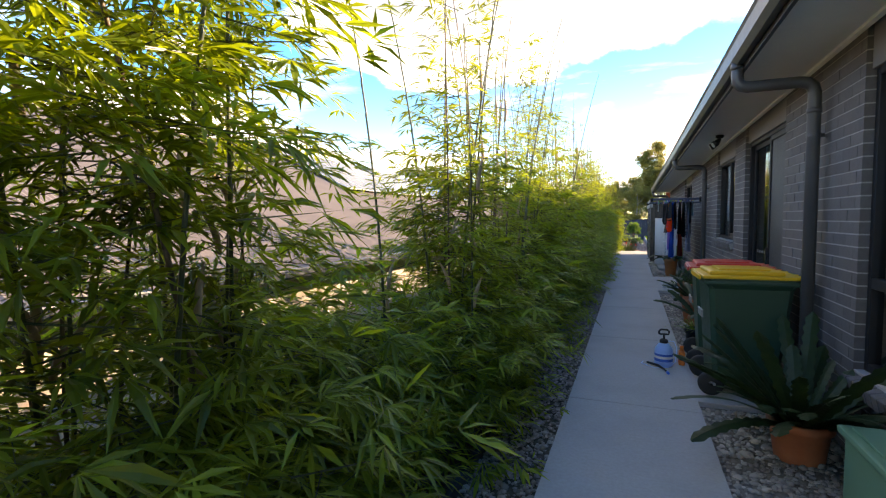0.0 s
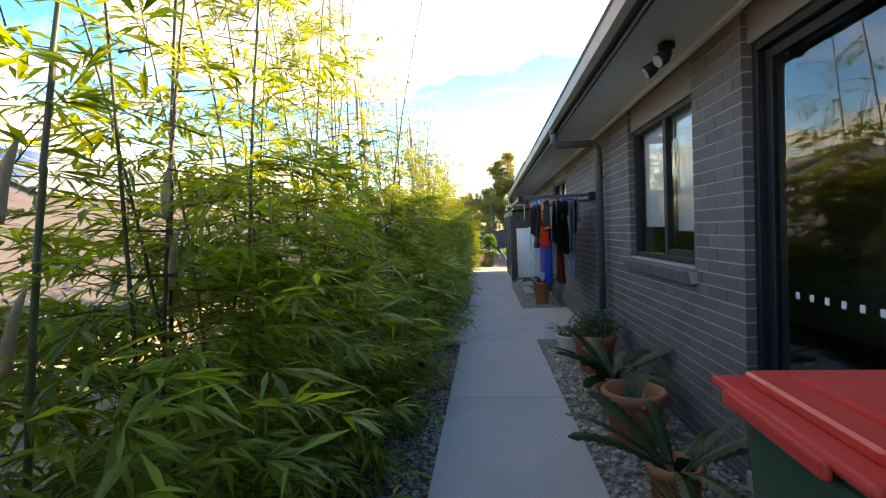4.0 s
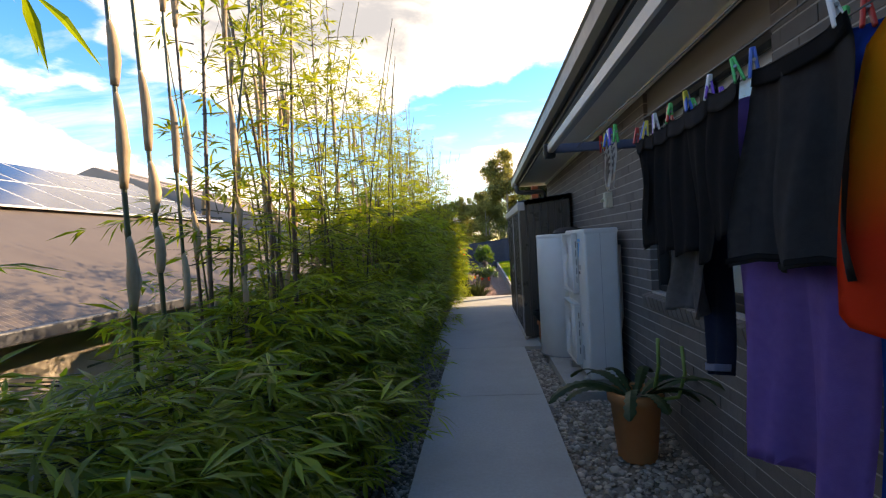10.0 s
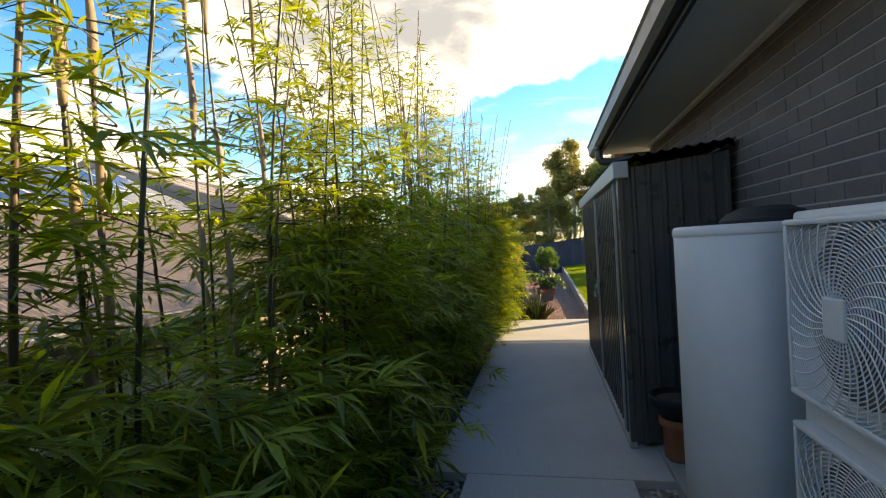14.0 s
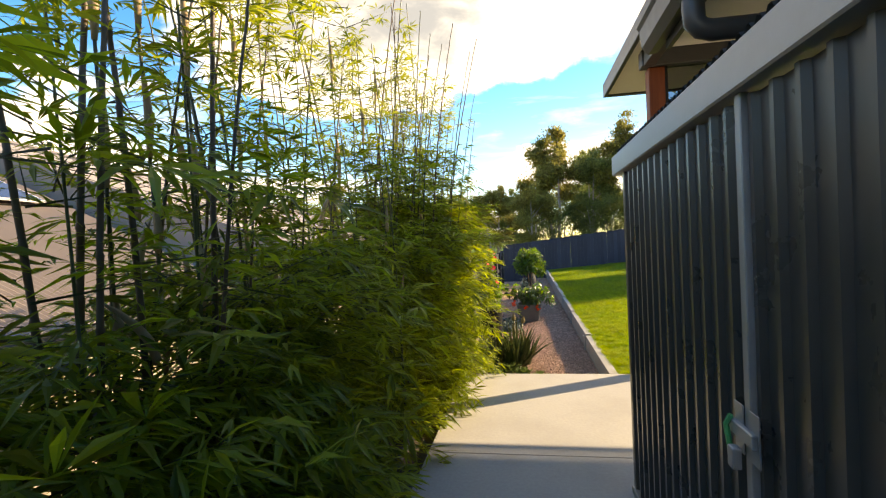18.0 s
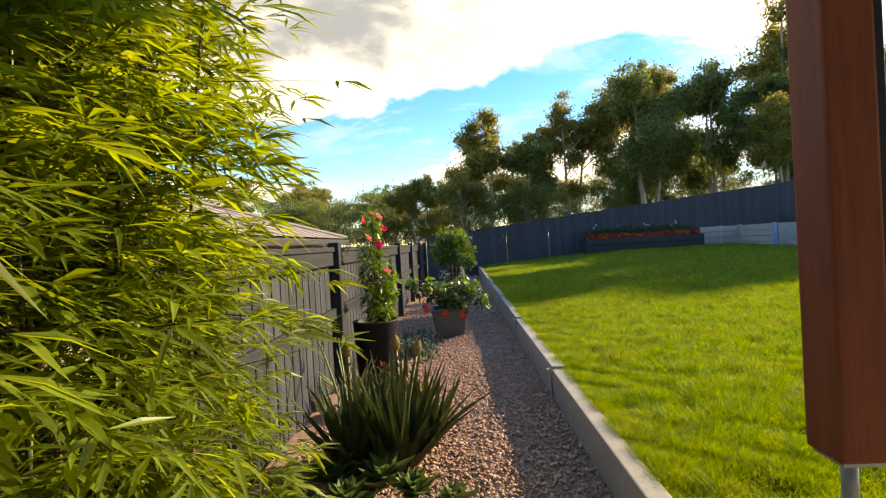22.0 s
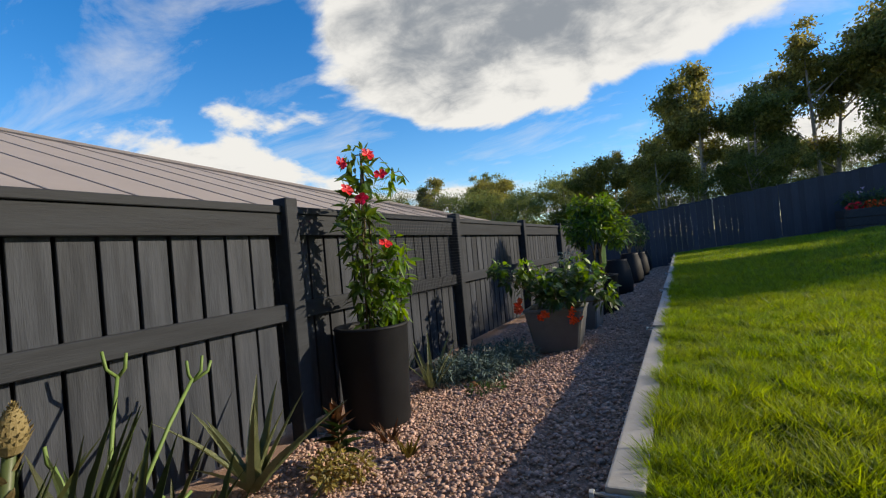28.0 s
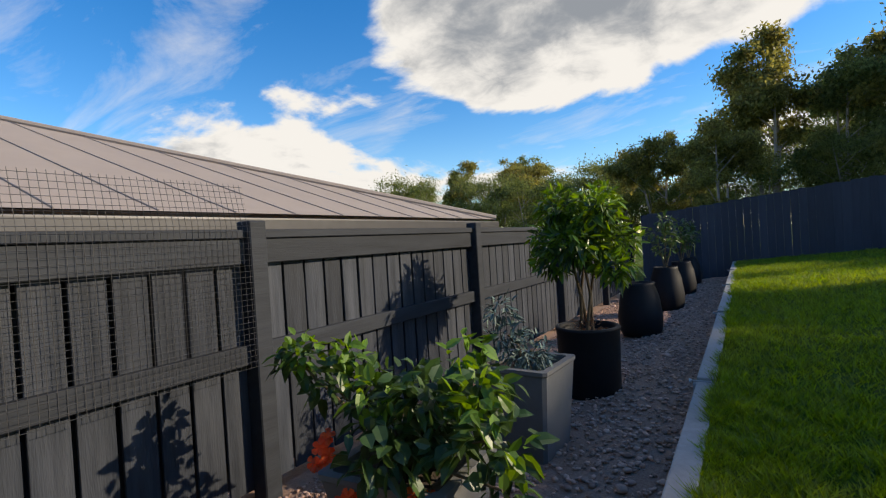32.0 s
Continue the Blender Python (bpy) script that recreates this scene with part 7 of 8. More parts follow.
garment("sports_singlet", "white and black sports top on the inner line", 1.02, 12.42, 12.72, 1.94, SHORTS(0.9), M_C_WHITE, 32, 1.5, 0.07, [(0, 0.45, 0.0, 0.7, M_C_BLACK, "black_panel")])
for k, a in enumerate((13.14, 13.22, 13.31)):
    garment("patterned_sock", "white sock with a black honeycomb pattern", 0.58, a, a + 0.10, 1.945, LEG(0.21), M_C_WHITE, 40 + k, 0.6, 0.015, [(0.08 + 0.3 * i, 0.3 + 0.3 * i, 0.12 + 0.16 * j, 0.2 + 0.16 * j, M_C_GREY, "pattern") for i in range(3) for j in range(4)])

# ---- garden pots and plants ----
GZ = GRAVEL_Z
rg = random.Random(8)


def toothed(bm, p, d, length, width, arch, segs=20):
    """A thick tapering leaf with a channel down its face and small teeth along both edges."""
    d = d.normalized()
    side = d.cross(Vector((0, 0, 1))).normalized()
    prev = None
    for k in range(segs + 1):
        s = k / segs
        w = max(0.002, width * (1 - s) ** 0.8 * (1.16 if k % 2 else 0.92))
        up = side.cross(d)
        row = [bm.verts.new(q) for q in (p - side * w / 2 + up * 0.3 * w, p, p + side * w / 2 + up * 0.3 * w)]
        if prev:
            for i in range(2):
                bm.faces.new((prev[i], prev[i + 1], row[i + 1], row[i]))
        prev = row
        d = (d + Vector((0, 0, -arch / segs)) * (0.3 + 1.4 * s)).normalized()
        p = p + d * (length / segs)


def rosette_aloe(x, y, n, length, width, seed, spikes):
    a = empty("aloe_plant", pose(x, y, GZ, 0, 0, seed * 47), "spiny grey-green aloe clump with flower buds in the gravel", "aloe", "aloes by the fence")
    r = random.Random(seed)
    for k in range(n):
        t = k * 2.39996 + r.uniform(-0.25, 0.25)
        e = r.uniform(1.0, 4.0)
        bm = bmesh.new()
        toothed(bm, Vector((math.cos(t) * 0.05, math.sin(t) * 0.05, 0.0)), Vector((math.cos(t), math.sin(t), e)), length * r.uniform(0.65, 1.1), width * r.uniform(0.85, 1.15), r.uniform(-0.1, 0.6))
        part("leaf", thick(bm, 0.008), M_ALOE, a)
    for bx, by, bz in spikes:
        tip = a.matrix_world.inverted() @ Vector((bx, by, bz))
        foot = Vector((0, 0, 0.05))
        mid = foot.lerp(tip, 0.55) + Vector((tip.x, tip.y, 0)) * -0.15
        st = part("flower_stalk", tube(bmesh.new(), [foot, mid, tip], [0.015, 0.0125, 0.011], 10), M_ALOE, a, "stout green flower stalk", True)
        way = (tip - mid).normalized()
        for q in range(9):
            s = 0.3 + 0.07 * q
            p = mid.lerp(tip, s)
            bm = bmesh.new()
            t = q * 2.4
            blade(bm, p + Vector((math.cos(t), math.sin(t), 0)) * 0.013, Vector((math.cos(t) * 0.5, math.sin(t) * 0.5, 1)), 0.035, 0.022, -0.3, 0.3, 3, bulge=0.4)
            part("bract", thick(bm, 0.002), M_BUD, st)
        bud = bmesh.new()
        size = 0.82 if bz > 0.2 else 0.5
        prof = [(0.010, 0.0), (0.026, 0.012), (0.035, 0.036), (0.034, 0.060), (0.026, 0.088), (0.014, 0.112), (0, 0.125)]
        lathe(bud, [(u * size, v * size) for u, v in prof], 14)
        for q in range(110):
            z = q / 110
            rr = (0.010 + 0.026 * math.sin(min(1, z * 1.5 + 0.12) * 2.2)) if z < 0.5 else 0.036 * (1 - z) * 1.75
            t = q * 2.39996
            o = Vector((math.cos(t) * rr, math.sin(t) * rr, z * 0.118 + 0.004)) * size
            blade(bud, o, Vector((math.cos(t) * 0.55, math.sin(t) * 0.55, 1)), 0.017 * size, 0.010 * size, -0.4, 0.3, 2, bulge=0.5)
        bo = part("bud", bud, M_BUD, st, "scaly tan flower bud")
        bo.matrix_local = Matrix.Translation(tip - way * 0.01) @ way.to_track_quat("Z", "Y").to_matrix().to_4x4()
    return a


rosette_aloe(-0.22, 25.46, 44, 0.70, 0.090, 1, [(-0.23, 25.46, 0.40), (-0.11, 25.48, 0.36), (-0.19, 25.51, 0.17)])
rosette_aloe(-0.52, 25.46, 34, 0.66, 0.088, 2, [(-0.50, 25.35, 0.40)])
rosette_aloe(-0.42, 25.80, 26, 0.53, 0.082, 3, [])
rosette_aloe(-0.08, 25.76, 24, 0.50, 0.080, 4, [(-0.12, 25.65, 0.10)])
rosette_aloe(-0.30, 25.40, 15, 0.46, 0.101, 5, [])


def aeonium(x, y, r, seed):
    a = empty("aeonium", pose(x, y, GZ, 0, 0, seed * 31), "fleshy pale green rosette succulent in the gravel", "succulent", "rosette succulents")
    for k in range(22):
        t = k * 2.39996
        s = k / 22
        bm = bmesh.new()
        blade(bm, (0, 0, 0.03 + 0.04 * s), (math.cos(t), math.sin(t), 0.15 + 1.5 * s), r * (1.1 - 0.55 * s), r * 0.42, -0.25, 0.3, 5, bulge=0.7)
        part("leaf", thick(bm, 0.006), M_SUCC, a)
    return a


for k, (x, y, r) in enumerate(((-0.60, 25.25, 0.16), (-0.30, 25.21, 0.15), (-0.46, 25.00, 0.12), (-0.12, 25.09, 0.11), (-0.74, 24.94, 0.12), (0.10, 24.97, 0.09))):
    aeonium(x, y, r * 1.6, k + 1)


def tuft(name, x, y, n, length, width, mat, label, cat, seed, arch=0.8, up=0.5, spread=0.7, t=0.003, base_r=0.05):
    p = empty(name, pose(x, y, GZ, 0, 0, seed * 23), label, cat)
    r = random.Random(seed)
    for k in range(n):
        a = k * 2.39996 + r.uniform(-0.3, 0.3)
        e = up + (1 - up) * r.random()
        bm = bmesh.new()
        blade(bm, (math.cos(a) * base_r * r.random(), math.sin(a) * base_r * r.random(), 0.01), (math.cos(a) * spread * (1.1 - e * 0.6), math.sin(a) * spread * (1.1 - e * 0.6), e), length * r.uniform(0.65, 1.1), width * r.uniform(0.8, 1.1), arch * r.uniform(0.5, 1.3), 0.3, 6)
        part("leaf", thick(bm, t), mat, p)
    return p


tuft("agave", -0.77, 26.60, 15, 0.50, 0.075, M_AGAVE, "pale strap-leaved agave by the fence", "agave", 3, 0.35)
tuft("agave", -0.72, 28.28, 11, 0.46, 0.045, M_AGAVE, "variegated agave with pale leaf edges", "agave", 5, 0.25)
tuft("agave", -0.92, 28.12, 8, 0.36, 0.04, M_EPI, "slim dark green agave beside the black pot", "agave", 6, 0.3)
tuft("bromeliad", -0.92, 24.82, 30, 0.50, 0.020, M_SUCC, "light green narrow-leaved tuft beside the bamboo", "bromeliad", 9, 0.9, 0.35)
tuft("bronze_bromeliad", -0.45, 27.27, 12, 0.13, 0.03, M_BROWNLEAF, "small bronze-tinted rosette in the gravel", "bromeliad", 11, 0.3)
tuft("bronze_bromeliad", -0.24, 27.12, 12, 0.11, 0.03, M_YELLEAF, "small bronze-tinted rosette in the gravel", "bromeliad", 12, 0.3)


def bush(name, x, y, label, cat, mat, centres, radii, count, leaf, ratio, seed, z=None, stems=0, stem_mat=None):
    b = empty(name, pose(x, y, GZ if z is None else z), label, cat)
    cloud_part("foliage", b, mat, centres, radii, count, leaf, ratio, seed)
    if stems:
        twigs(b, (0, 0, 0), [tuple(Vector(c) * 0.95) for c in centres[:stems]], 0.012, stem_mat or M_STEM)
    return b


fc = empty("rubber_plant", pose(-0.56, 26.96, GZ), "young rubber plant with coppery and olive rounded leaves", "shrub")
part("stem", tube(bmesh.new(), [(0, 0, -0.02), (0.01, 0, 0.14), (0, 0.01, 0.27)], [0.008, 0.007, 0.004], 7), M_STEM, fc, "", True)
for k in range(24):
    t, h = k * 2.39996, k / 24
    bm = bmesh.new()
    blade(bm, (0, 0, 0.05 + 0.21 * h), (math.cos(t), math.sin(t), 0.25 + 1.3 * h * h), 0.145 * (1.1 - 0.5 * h), 0.048 * (1.1 - 0.35 * h), 0.35 - 0.5 * h, 0.22, 7, bulge=0.9)
    part("leaf", thick(bm, 0.003), M_BROWNLEAF if k % 5 in (1, 4) or k > 17 else M_DEEP, fc)
bush("stonecrop", -0.46, 26.79, "low yellow-green stonecrop mound", "succulent", M_YELLEAF, [(0, 0, 0.07), (0.1, 0.06, 0.06), (-0.09, 0.02, 0.06), (0.04, -0.08, 0.05)], [0.10, 0.08, 0.08, 0.07], 520, 0.034, 0.5, 5)
for k, (x, y) in enumerate(((-0.55, 28.60), (-0.42, 28.79), (-0.62, 28.88), (-0.36, 28.50), (-0.50, 29.03), (-0.66, 28.38), (-0.27, 28.95), (-0.38, 29.2), (-0.70, 28.65))):
    bush("blue_senecio", x, y, "spreading blue-green finger-leaved groundcover", "groundcover", M_BLUEGRN, [(0, 0, 0.09), (0.08, 0.08, 0.08), (-0.07, 0.06, 0.08)], [0.13, 0.12, 0.11], 700, 0.07, 0.14, 20 + k)
bush("thyme_mat", -0.30, 28.22, "low green groundcover mat", "groundcover", M_DEEP, [(0, 0, 0.03), (0.12, 0.02, 0.02)], [0.09, 0.08], 260, 0.03, 0.5, 31)

pc = empty("pencil_cactus", pose(-0.76, 25.99, GZ), "slim bright green pencil cactus with a few forked stems", "cactus")
for k, (bow, tip, forks) in enumerate((((0.03, -0.02, 0.30), (-0.13, 0.13, 0.66), ((0.03, 0.02, 0.08), (0.0, -0.05, 0.10))), ((0.06, 0.08, 0.28), (-0.05, 0.38, 0.58), ((0.02, 0.04, 0.09), (0.0, -0.02, 0.08), (0.02, 0.08, 0.06))),
                                       ((0.02, 0.10, 0.10), (0.03, 0.17, 0.20), ()), ((0.04, 0.14, 0.08), (0.05, 0.21, 0.17), ()), ((0.05, 0.16, 0.09), (0.06, 0.26, 0.18), ()), ((-0.04, -0.06, 0.15), (-0.08, -0.12, 0.42), ((0.02, -0.03, 0.08),)))):
    bow, tip = Vector(bow), Vector(tip)
    a0 = Vector((bow.x * 0.5, bow.y * 0.6, 0))
    st = part("stem", tube(bmesh.new(), [a0, a0.lerp(bow, 0.5), bow, bow.lerp(tip, 0.5) + Vector((0, 0, 0.015)), tip], [0.009, 0.0085, 0.008, 0.0075, 0.007], 8), M_GSTEM, pc, "", True)
    for w in forks:
        w = Vector(w)
        part("branch", tube(bmesh.new(), [tip - Vector((0, 0, 0.012)), tip + Vector((w.x * 0.8, w.y * 0.8, w.z * 0.3)), tip + w], [0.007, 0.007, 0.006], 7), M_GSTEM, st, "", True)

# tall black pot with a climbing red-flowered vine
pot_round("tall_pot", pose(-0.73, 27.57, GZ), 0.235, 0.20, 0.61, M_POTBLK, "tall smooth charcoal pot standing in the gravel", rim=0.004, rim_h=0.02, fill=0.05)
mv = empty("mandevilla_vine", pose(-0.73, 27.57, GZ + 0.56), "climbing mandevilla with glossy leaves and red flowers", "vine")
cs = [(0.02 * math.sin(k * 1.7), 0.03 * math.cos(k * 2.3), 0.06 + k * 0.078) for k in range(15)]
cloud_part("foliage", mv, M_GLOSSY, cs, [0.10, 0.11, 0.11, 0.115, 0.12, 0.12, 0.12, 0.12, 0.12, 0.11, 0.10, 0.09, 0.085, 0.08, 0.07], 400, 0.105, 0.42, 41)
cloud_part("side_foliage", mv, M_BRIGHT, [(0.12, 0.10, 0.15), (0.14, 0.13, 0.30), (0.16, 0.14, 0.45), (0.13, 0.14, 0.58)], [0.09, 0.08, 0.08, 0.06], 190, 0.09, 0.42, 42)
for k in range(4):
    part("cane", tube(bmesh.new(), [(0.03 * math.cos(k * 1.6), 0.03 * math.sin(k * 1.6), 0), (0.05 * math.cos(k * 1.6 + 2), 0.05 * math.sin(k * 1.6 + 2), 0.5), (0.02, 0.02, 1.0 + 0.05 * k)], 0.006, 6), M_STEM, mv)
for k, (x, y, z) in enumerate(((0.10, -0.02, 1.12), (0.02, 0.10, 1.16), (-0.05, -0.1, 1.08), (0.12, 0.08, 1.0), (0.10, -0.12, 0.83), (0.15, 0.02, 0.55), (0.0, -0.13, 0.9))):
    bm = bmesh.new()
    flower(bm, (x, y, z), 0.044, k)
    part("flower", bm, M_REDFL, mv, "bright red trumpet flower")
part("tendril", tube(bmesh.new(), [(0.02, 0.03, 1.1), (0.05, 0.2, 1.14), (0.04, 0.38, 1.06), (0.02, 0.5, 1.09), (0.02, 0.62, 1.02)], 0.003, 5), M_STEM, mv)
cloud_part("tendril_leaves", mv, M_BRIGHT, [(0.05, 0.16, 1.08), (0.05, 0.3, 1.02), (0.04, 0.40, 0.96), (0.04, 0.42, 1.04)], [0.05, 0.05, 0.05, 0.05], 34, 0.085, 0.4, 43)


def square_pot(name, x, y, base, top, h, mat, label, turn=0):
    p = empty(name, pose(x, y, GZ + 0.04, 0, 0, turn), label, "planter")
    bm = bmesh.new()
    rings = []
    for s, z in ((base, 0), (base + 0.008, 0.015), (top, h - 0.03), (top + 0.008, h - 0.02), (top + 0.008, h), (top - 0.03, h), (top - 0.035, h - 0.05)):
        c = 0.018
        pts = []
        for sx, sy in ((1, 1), (-1, 1), (-1, -1), (1, -1)):
            e = [(sx * s, sy * (s - c)), (sx * (s - c), sy * s)]
            pts += e if sx * sy > 0 else e[::-1]
        rings.append([bm.verts.new((a, b, z)) for a, b in pts])
    for a, b in zip(rings, rings[1:]):
        for k in range(8):
            bm.faces.new((a[k], a[(k + 1) % 8], b[(k + 1) % 8], b[k]))
    bm.faces.new(rings[0][::-1])
    bm.faces.new(rings[-1])
    bmesh.ops.recalc_face_normals(bm, faces=bm.faces[:])
    part("body", bm, mat, p)
    part("soil", boxed(-top + 0.04, top - 0.04, -top + 0.04, top - 0.04, h - 0.06, h - 0.045), M_MIX, p, "dark potting mix")
    return p


square_pot("square_planter", -0.01, 29.53, 0.185, 0.255, 0.40, M_POTGREY, "tapered square grey planter on the gravel", 4)
bg = empty("bougainvillea", pose(-0.01, 29.53, GZ + 0.38), "sprawling bougainvillea with orange flowers", "shrub")
bc = [(0, 0, 0.22), (0.22, -0.05, 0.25), (-0.22, 0.02, 0.28), (0.05, -0.25, 0.2), (0.0, 0.25, 0.25), (0.4, -0.1, 0.22), (-0.40, -0.05, 0.34), (-0.52, -0.1, 0.42), (0.48, -0.2, 0.12), (0.1, -0.1, 0.36), (0.28, 0.1, 0.34)]
cloud_part("foliage", bg, M_DEEP, bc, [0.2, 0.17, 0.16, 0.15, 0.17, 0.13, 0.11, 0.08, 0.09, 0.12, 0.12], 760, 0.085, 0.62, 51, droop=0.5)
cloud_part("young_foliage", bg, M_BRIGHT, [(-0.5, -0.08, 0.45), (0.36, -0.1, 0.36), (0.0, -0.2, 0.36), (-0.25, -0.05, 0.44), (0.5, -0.18, 0.2), (0.2, 0.1, 0.46)], [0.09, 0.1, 0.1, 0.1, 0.08, 0.09], 190, 0.075, 0.6, 52)
twigs(bg, (0, 0, 0), bc[1:9], 0.008, M_STEM)
for k, (x, y, z) in enumerate(((0.16, -0.22, 0.0), (0.20, -0.24, 0.04), (0.18, -0.26, -0.03), (0.22, -0.20, 0.02), (-0.04, -0.30, 0.03), (-0.07, -0.31, 0.0), (-0.30, -0.16, 0.12), (-0.33, -0.15, 0.08), (-0.31, -0.19, 0.05), (0.24, -0.23, -0.02))):
    bm = bmesh.new()
    for q in range(5):
        flower(bm, (x + rg.uniform(-.025, .025), y + rg.uniform(-.025, .025), z + rg.uniform(-.025, .025)), 0.028, k * 7 + q, 4)
    part("flower", bm, M_ORANGEFL, bg, "cluster of orange bracts")
square_pot("square_planter", 0.02, 30.60, 0.17, 0.215, 0.52, M_POTGREY, "tall tapered blue-grey planter on the gravel", -3)
bush("lavender_shrub", 0.02, 30.60, "grey-leaved herb and small olive shrub", "shrub", M_BLUEGRN, [(0, 0, 0.12), (0.08, -0.05, 0.1), (-0.1, 0.0, 0.22), (-0.12, -0.03, 0.36)], [0.15, 0.12, 0.12, 0.1], 620, 0.055, 0.3, 61, GZ + 0.49, 3)

pot_round("round_pot", pose(0.06, 31.75, GZ + 0.04), 0.24, 0.22, 0.52, M_POTBLK, "large rounded charcoal pot on the gravel", rim=0.006, rim_h=0.03, fill=0.06)
tp = empty("standard_tree", pose(0.06, 31.75, GZ + 0.50), "clipped ball-headed shrub on several slim stems", "tree")
tc = [(0, 0, 0.80), (0.22, 0, 0.72), (-0.22, 0.05, 0.74), (0, 0.22, 0.78), (0.02, -0.24, 0.70), (0.1, 0.1, 1.0), (-0.14, -0.1, 0.98), (0.14, -0.14, 0.92), (0.26, -0.16, 0.52), (-0.2, -0.14, 0.58)]
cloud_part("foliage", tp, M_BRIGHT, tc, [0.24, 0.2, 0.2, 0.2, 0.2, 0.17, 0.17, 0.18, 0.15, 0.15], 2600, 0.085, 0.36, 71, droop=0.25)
# darker leaves inside the ball put its inner shade into the colour
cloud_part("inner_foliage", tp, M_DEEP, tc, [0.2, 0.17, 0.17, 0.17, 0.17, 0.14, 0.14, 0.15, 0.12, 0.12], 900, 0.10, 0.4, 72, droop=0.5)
for k in range(4):
    part("trunk", tube(bmesh.new(), [(0.04 * math.cos(k * 1.6), 0.04 * math.sin(k * 1.6), -0.02), (0.05 * math.cos(k * 1.6 + 1), 0.05 * math.sin(k * 1.6 + 1), 0.3), (0.12 * math.cos(k * 1.6), 0.12 * math.sin(k * 1.6), 0.7)], [0.014, 0.012, 0.008], 7), M_STEM, tp)
bush("fallen_mulch", 0.06, 31.75, "dry brown mulch and weeds in the pot", "mulch", M_BROWNLEAF, [(0, 0, 0.0)], [0.16], 160, 0.05, 0.4, 73, GZ + 0.51)


def jar(x, y, r, h, seed, shrub):
    j = empty("jar_pot", pose(x, y, GZ + 0.04), "tall charcoal jar-shaped pot in a row along the gravel", "pot", "jar pots along the fence")
    part("body", lathe(bmesh.new(), [(0, 0), (r * 0.82, 0), (r * 0.95, h * 0.12), (r, h * 0.35), (r * 0.86, h * 0.75), (r * 0.68, h * 0.95), (r * 0.70, h), (r * 0.60, h), (r * 0.58, h - 0.05), (0, h - 0.05)], 32), M_POTBLK, j, "", True)
    part("soil", lathe(bmesh.new(), [(0, h - 0.045), (r * 0.57, h - 0.045)], 20), M_MIX, j)
    if shrub:
        bush("potted_shrub", x, y, "small airy shrub growing in the jar pot", "shrub", M_DEEP, [(0, 0, 0.35), (0.12, 0.05, 0.5), (-0.1, -0.05, 0.55), (0.02, 0.02, 0.75)], [0.17, 0.14, 0.15, 0.12], 260, 0.09, 0.45, seed, GZ + h - 0.01, 4)


jar(0.03, 34.05, 0.25, 0.62, 81, False)
jar(0.07, 36.0, 0.25, 0.66, 82, True)
jar(0.09, 37.9, 0.24, 0.62, 83, True)
jar(0.06, 39.6, 0.24, 0.60, 84, True)

for k in range(22):
    x, y, s = rg.uniform(-0.85, 0.7), rg.uniform(26.5, 33.0), rg.uniform(0.018, 0.04)
    if k < 9:
        x, y = -0.15 + rg.gauss(0, 0.2), 29.3 + rg.gauss(0, 0.22)
    bm = bmesh.new()
    bmesh.ops.create_icosphere(bm, subdivisions=2, radius=s)
    for v in bm.verts:
        v.co *= 1 + 0.22 * noise.noise(v.co * 30 + Vector((k, k, 0)))
        v.co.z *= 0.55
    st = link("rock", bm, M_TERRA2 if k % 3 else M_PINKBED, True)
    st.matrix_world = pose(x, y, GZ + s * 0.25, 0, 0, k * 40)
    tagged(st, "loose buff garden stone lying on the gravel", "stone", "loose stones")

# wire mesh against the fence, bent above the top rail
tr = empty("wire_trellis", pose(FENCE_X + 0.07, 0, 0), "square dark wire mesh fixed to the fence as a trellis", "trellis")
y0, y1, z0, z1, st = 27.95, 29.56, 0.36, 1.27, 0.028
for k in range(int((y1 - y0) / st) + 1):
    yy = y0 + k * st
    part("wire", tube(bmesh.new(), [(0, yy, z0), (0, yy, 1.06), (-0.05, yy, z1)], 0.0012, 3, False), M_WIRE, tr)
for k in range(int((z1 - z0) / st) + 1):
    zz = z0 + k * st
    dx = 0 if zz < 1.06 else -0.05 * (zz - 1.06) / (z1 - 1.06)
    part("wire", tube(bmesh.new(), [(dx, y0, zz), (dx, y1, zz)], 0.0012, 3, False), M_WIRE, tr)


# ---- terrace with steps, flower box, chairs ----
ret = empty("terrace_wall", pose(0, 0, 0), "grey concrete sleeper retaining wall with steps to the upper terrace", "retaining wall", kind="structure")
TX, TY, TZ = 10.1, 40.0, 1.10
for k in range(5):
    z = 0.12 + k * 0.198
    part("sleeper", boxed(8.75, TX, TY, TY + 0.08, z, z + 0.19, 0.012), M_CONC_EDGE, ret)
    for a, b in ((38.1, 39.98), (35.75, 38.06)):
        if b > 38.1:
            part("sleeper", boxed(TX, TX + 0.08, a, b, z, z + 0.19, 0.012), M_CONC_EDGE, ret)
    for a, b in ((33.6, 35.7), (31.4, 33.56), (29.2, 31.36)):
        part("sleeper", boxed(TX, TX + 0.08, a, b, z, z + 0.19, 0.012), M_CONC_EDGE, ret)
M_BLUEPOST = surface("pale_blue_steel", (0.16, 0.26, 0.42), (0.19, 0.29, 0.46), 10, 0.45, 0.02, 50)
for y in (39.99, 38.08, 35.72, 33.58, 31.38):
    part("steel_post", boxed(TX - 0.05, TX + 0.06, y - 0.05, y + 0.05, -0.1, TZ + 0.03, 0.004), M_BLUEPOST if y in (38.08,) else M_GALV, ret)
part("steel_post", boxed(9.4, 9.5, TY - 0.02, TY + 0.09, -0.1, TZ + 0.02, 0.004), M_GALV, ret)
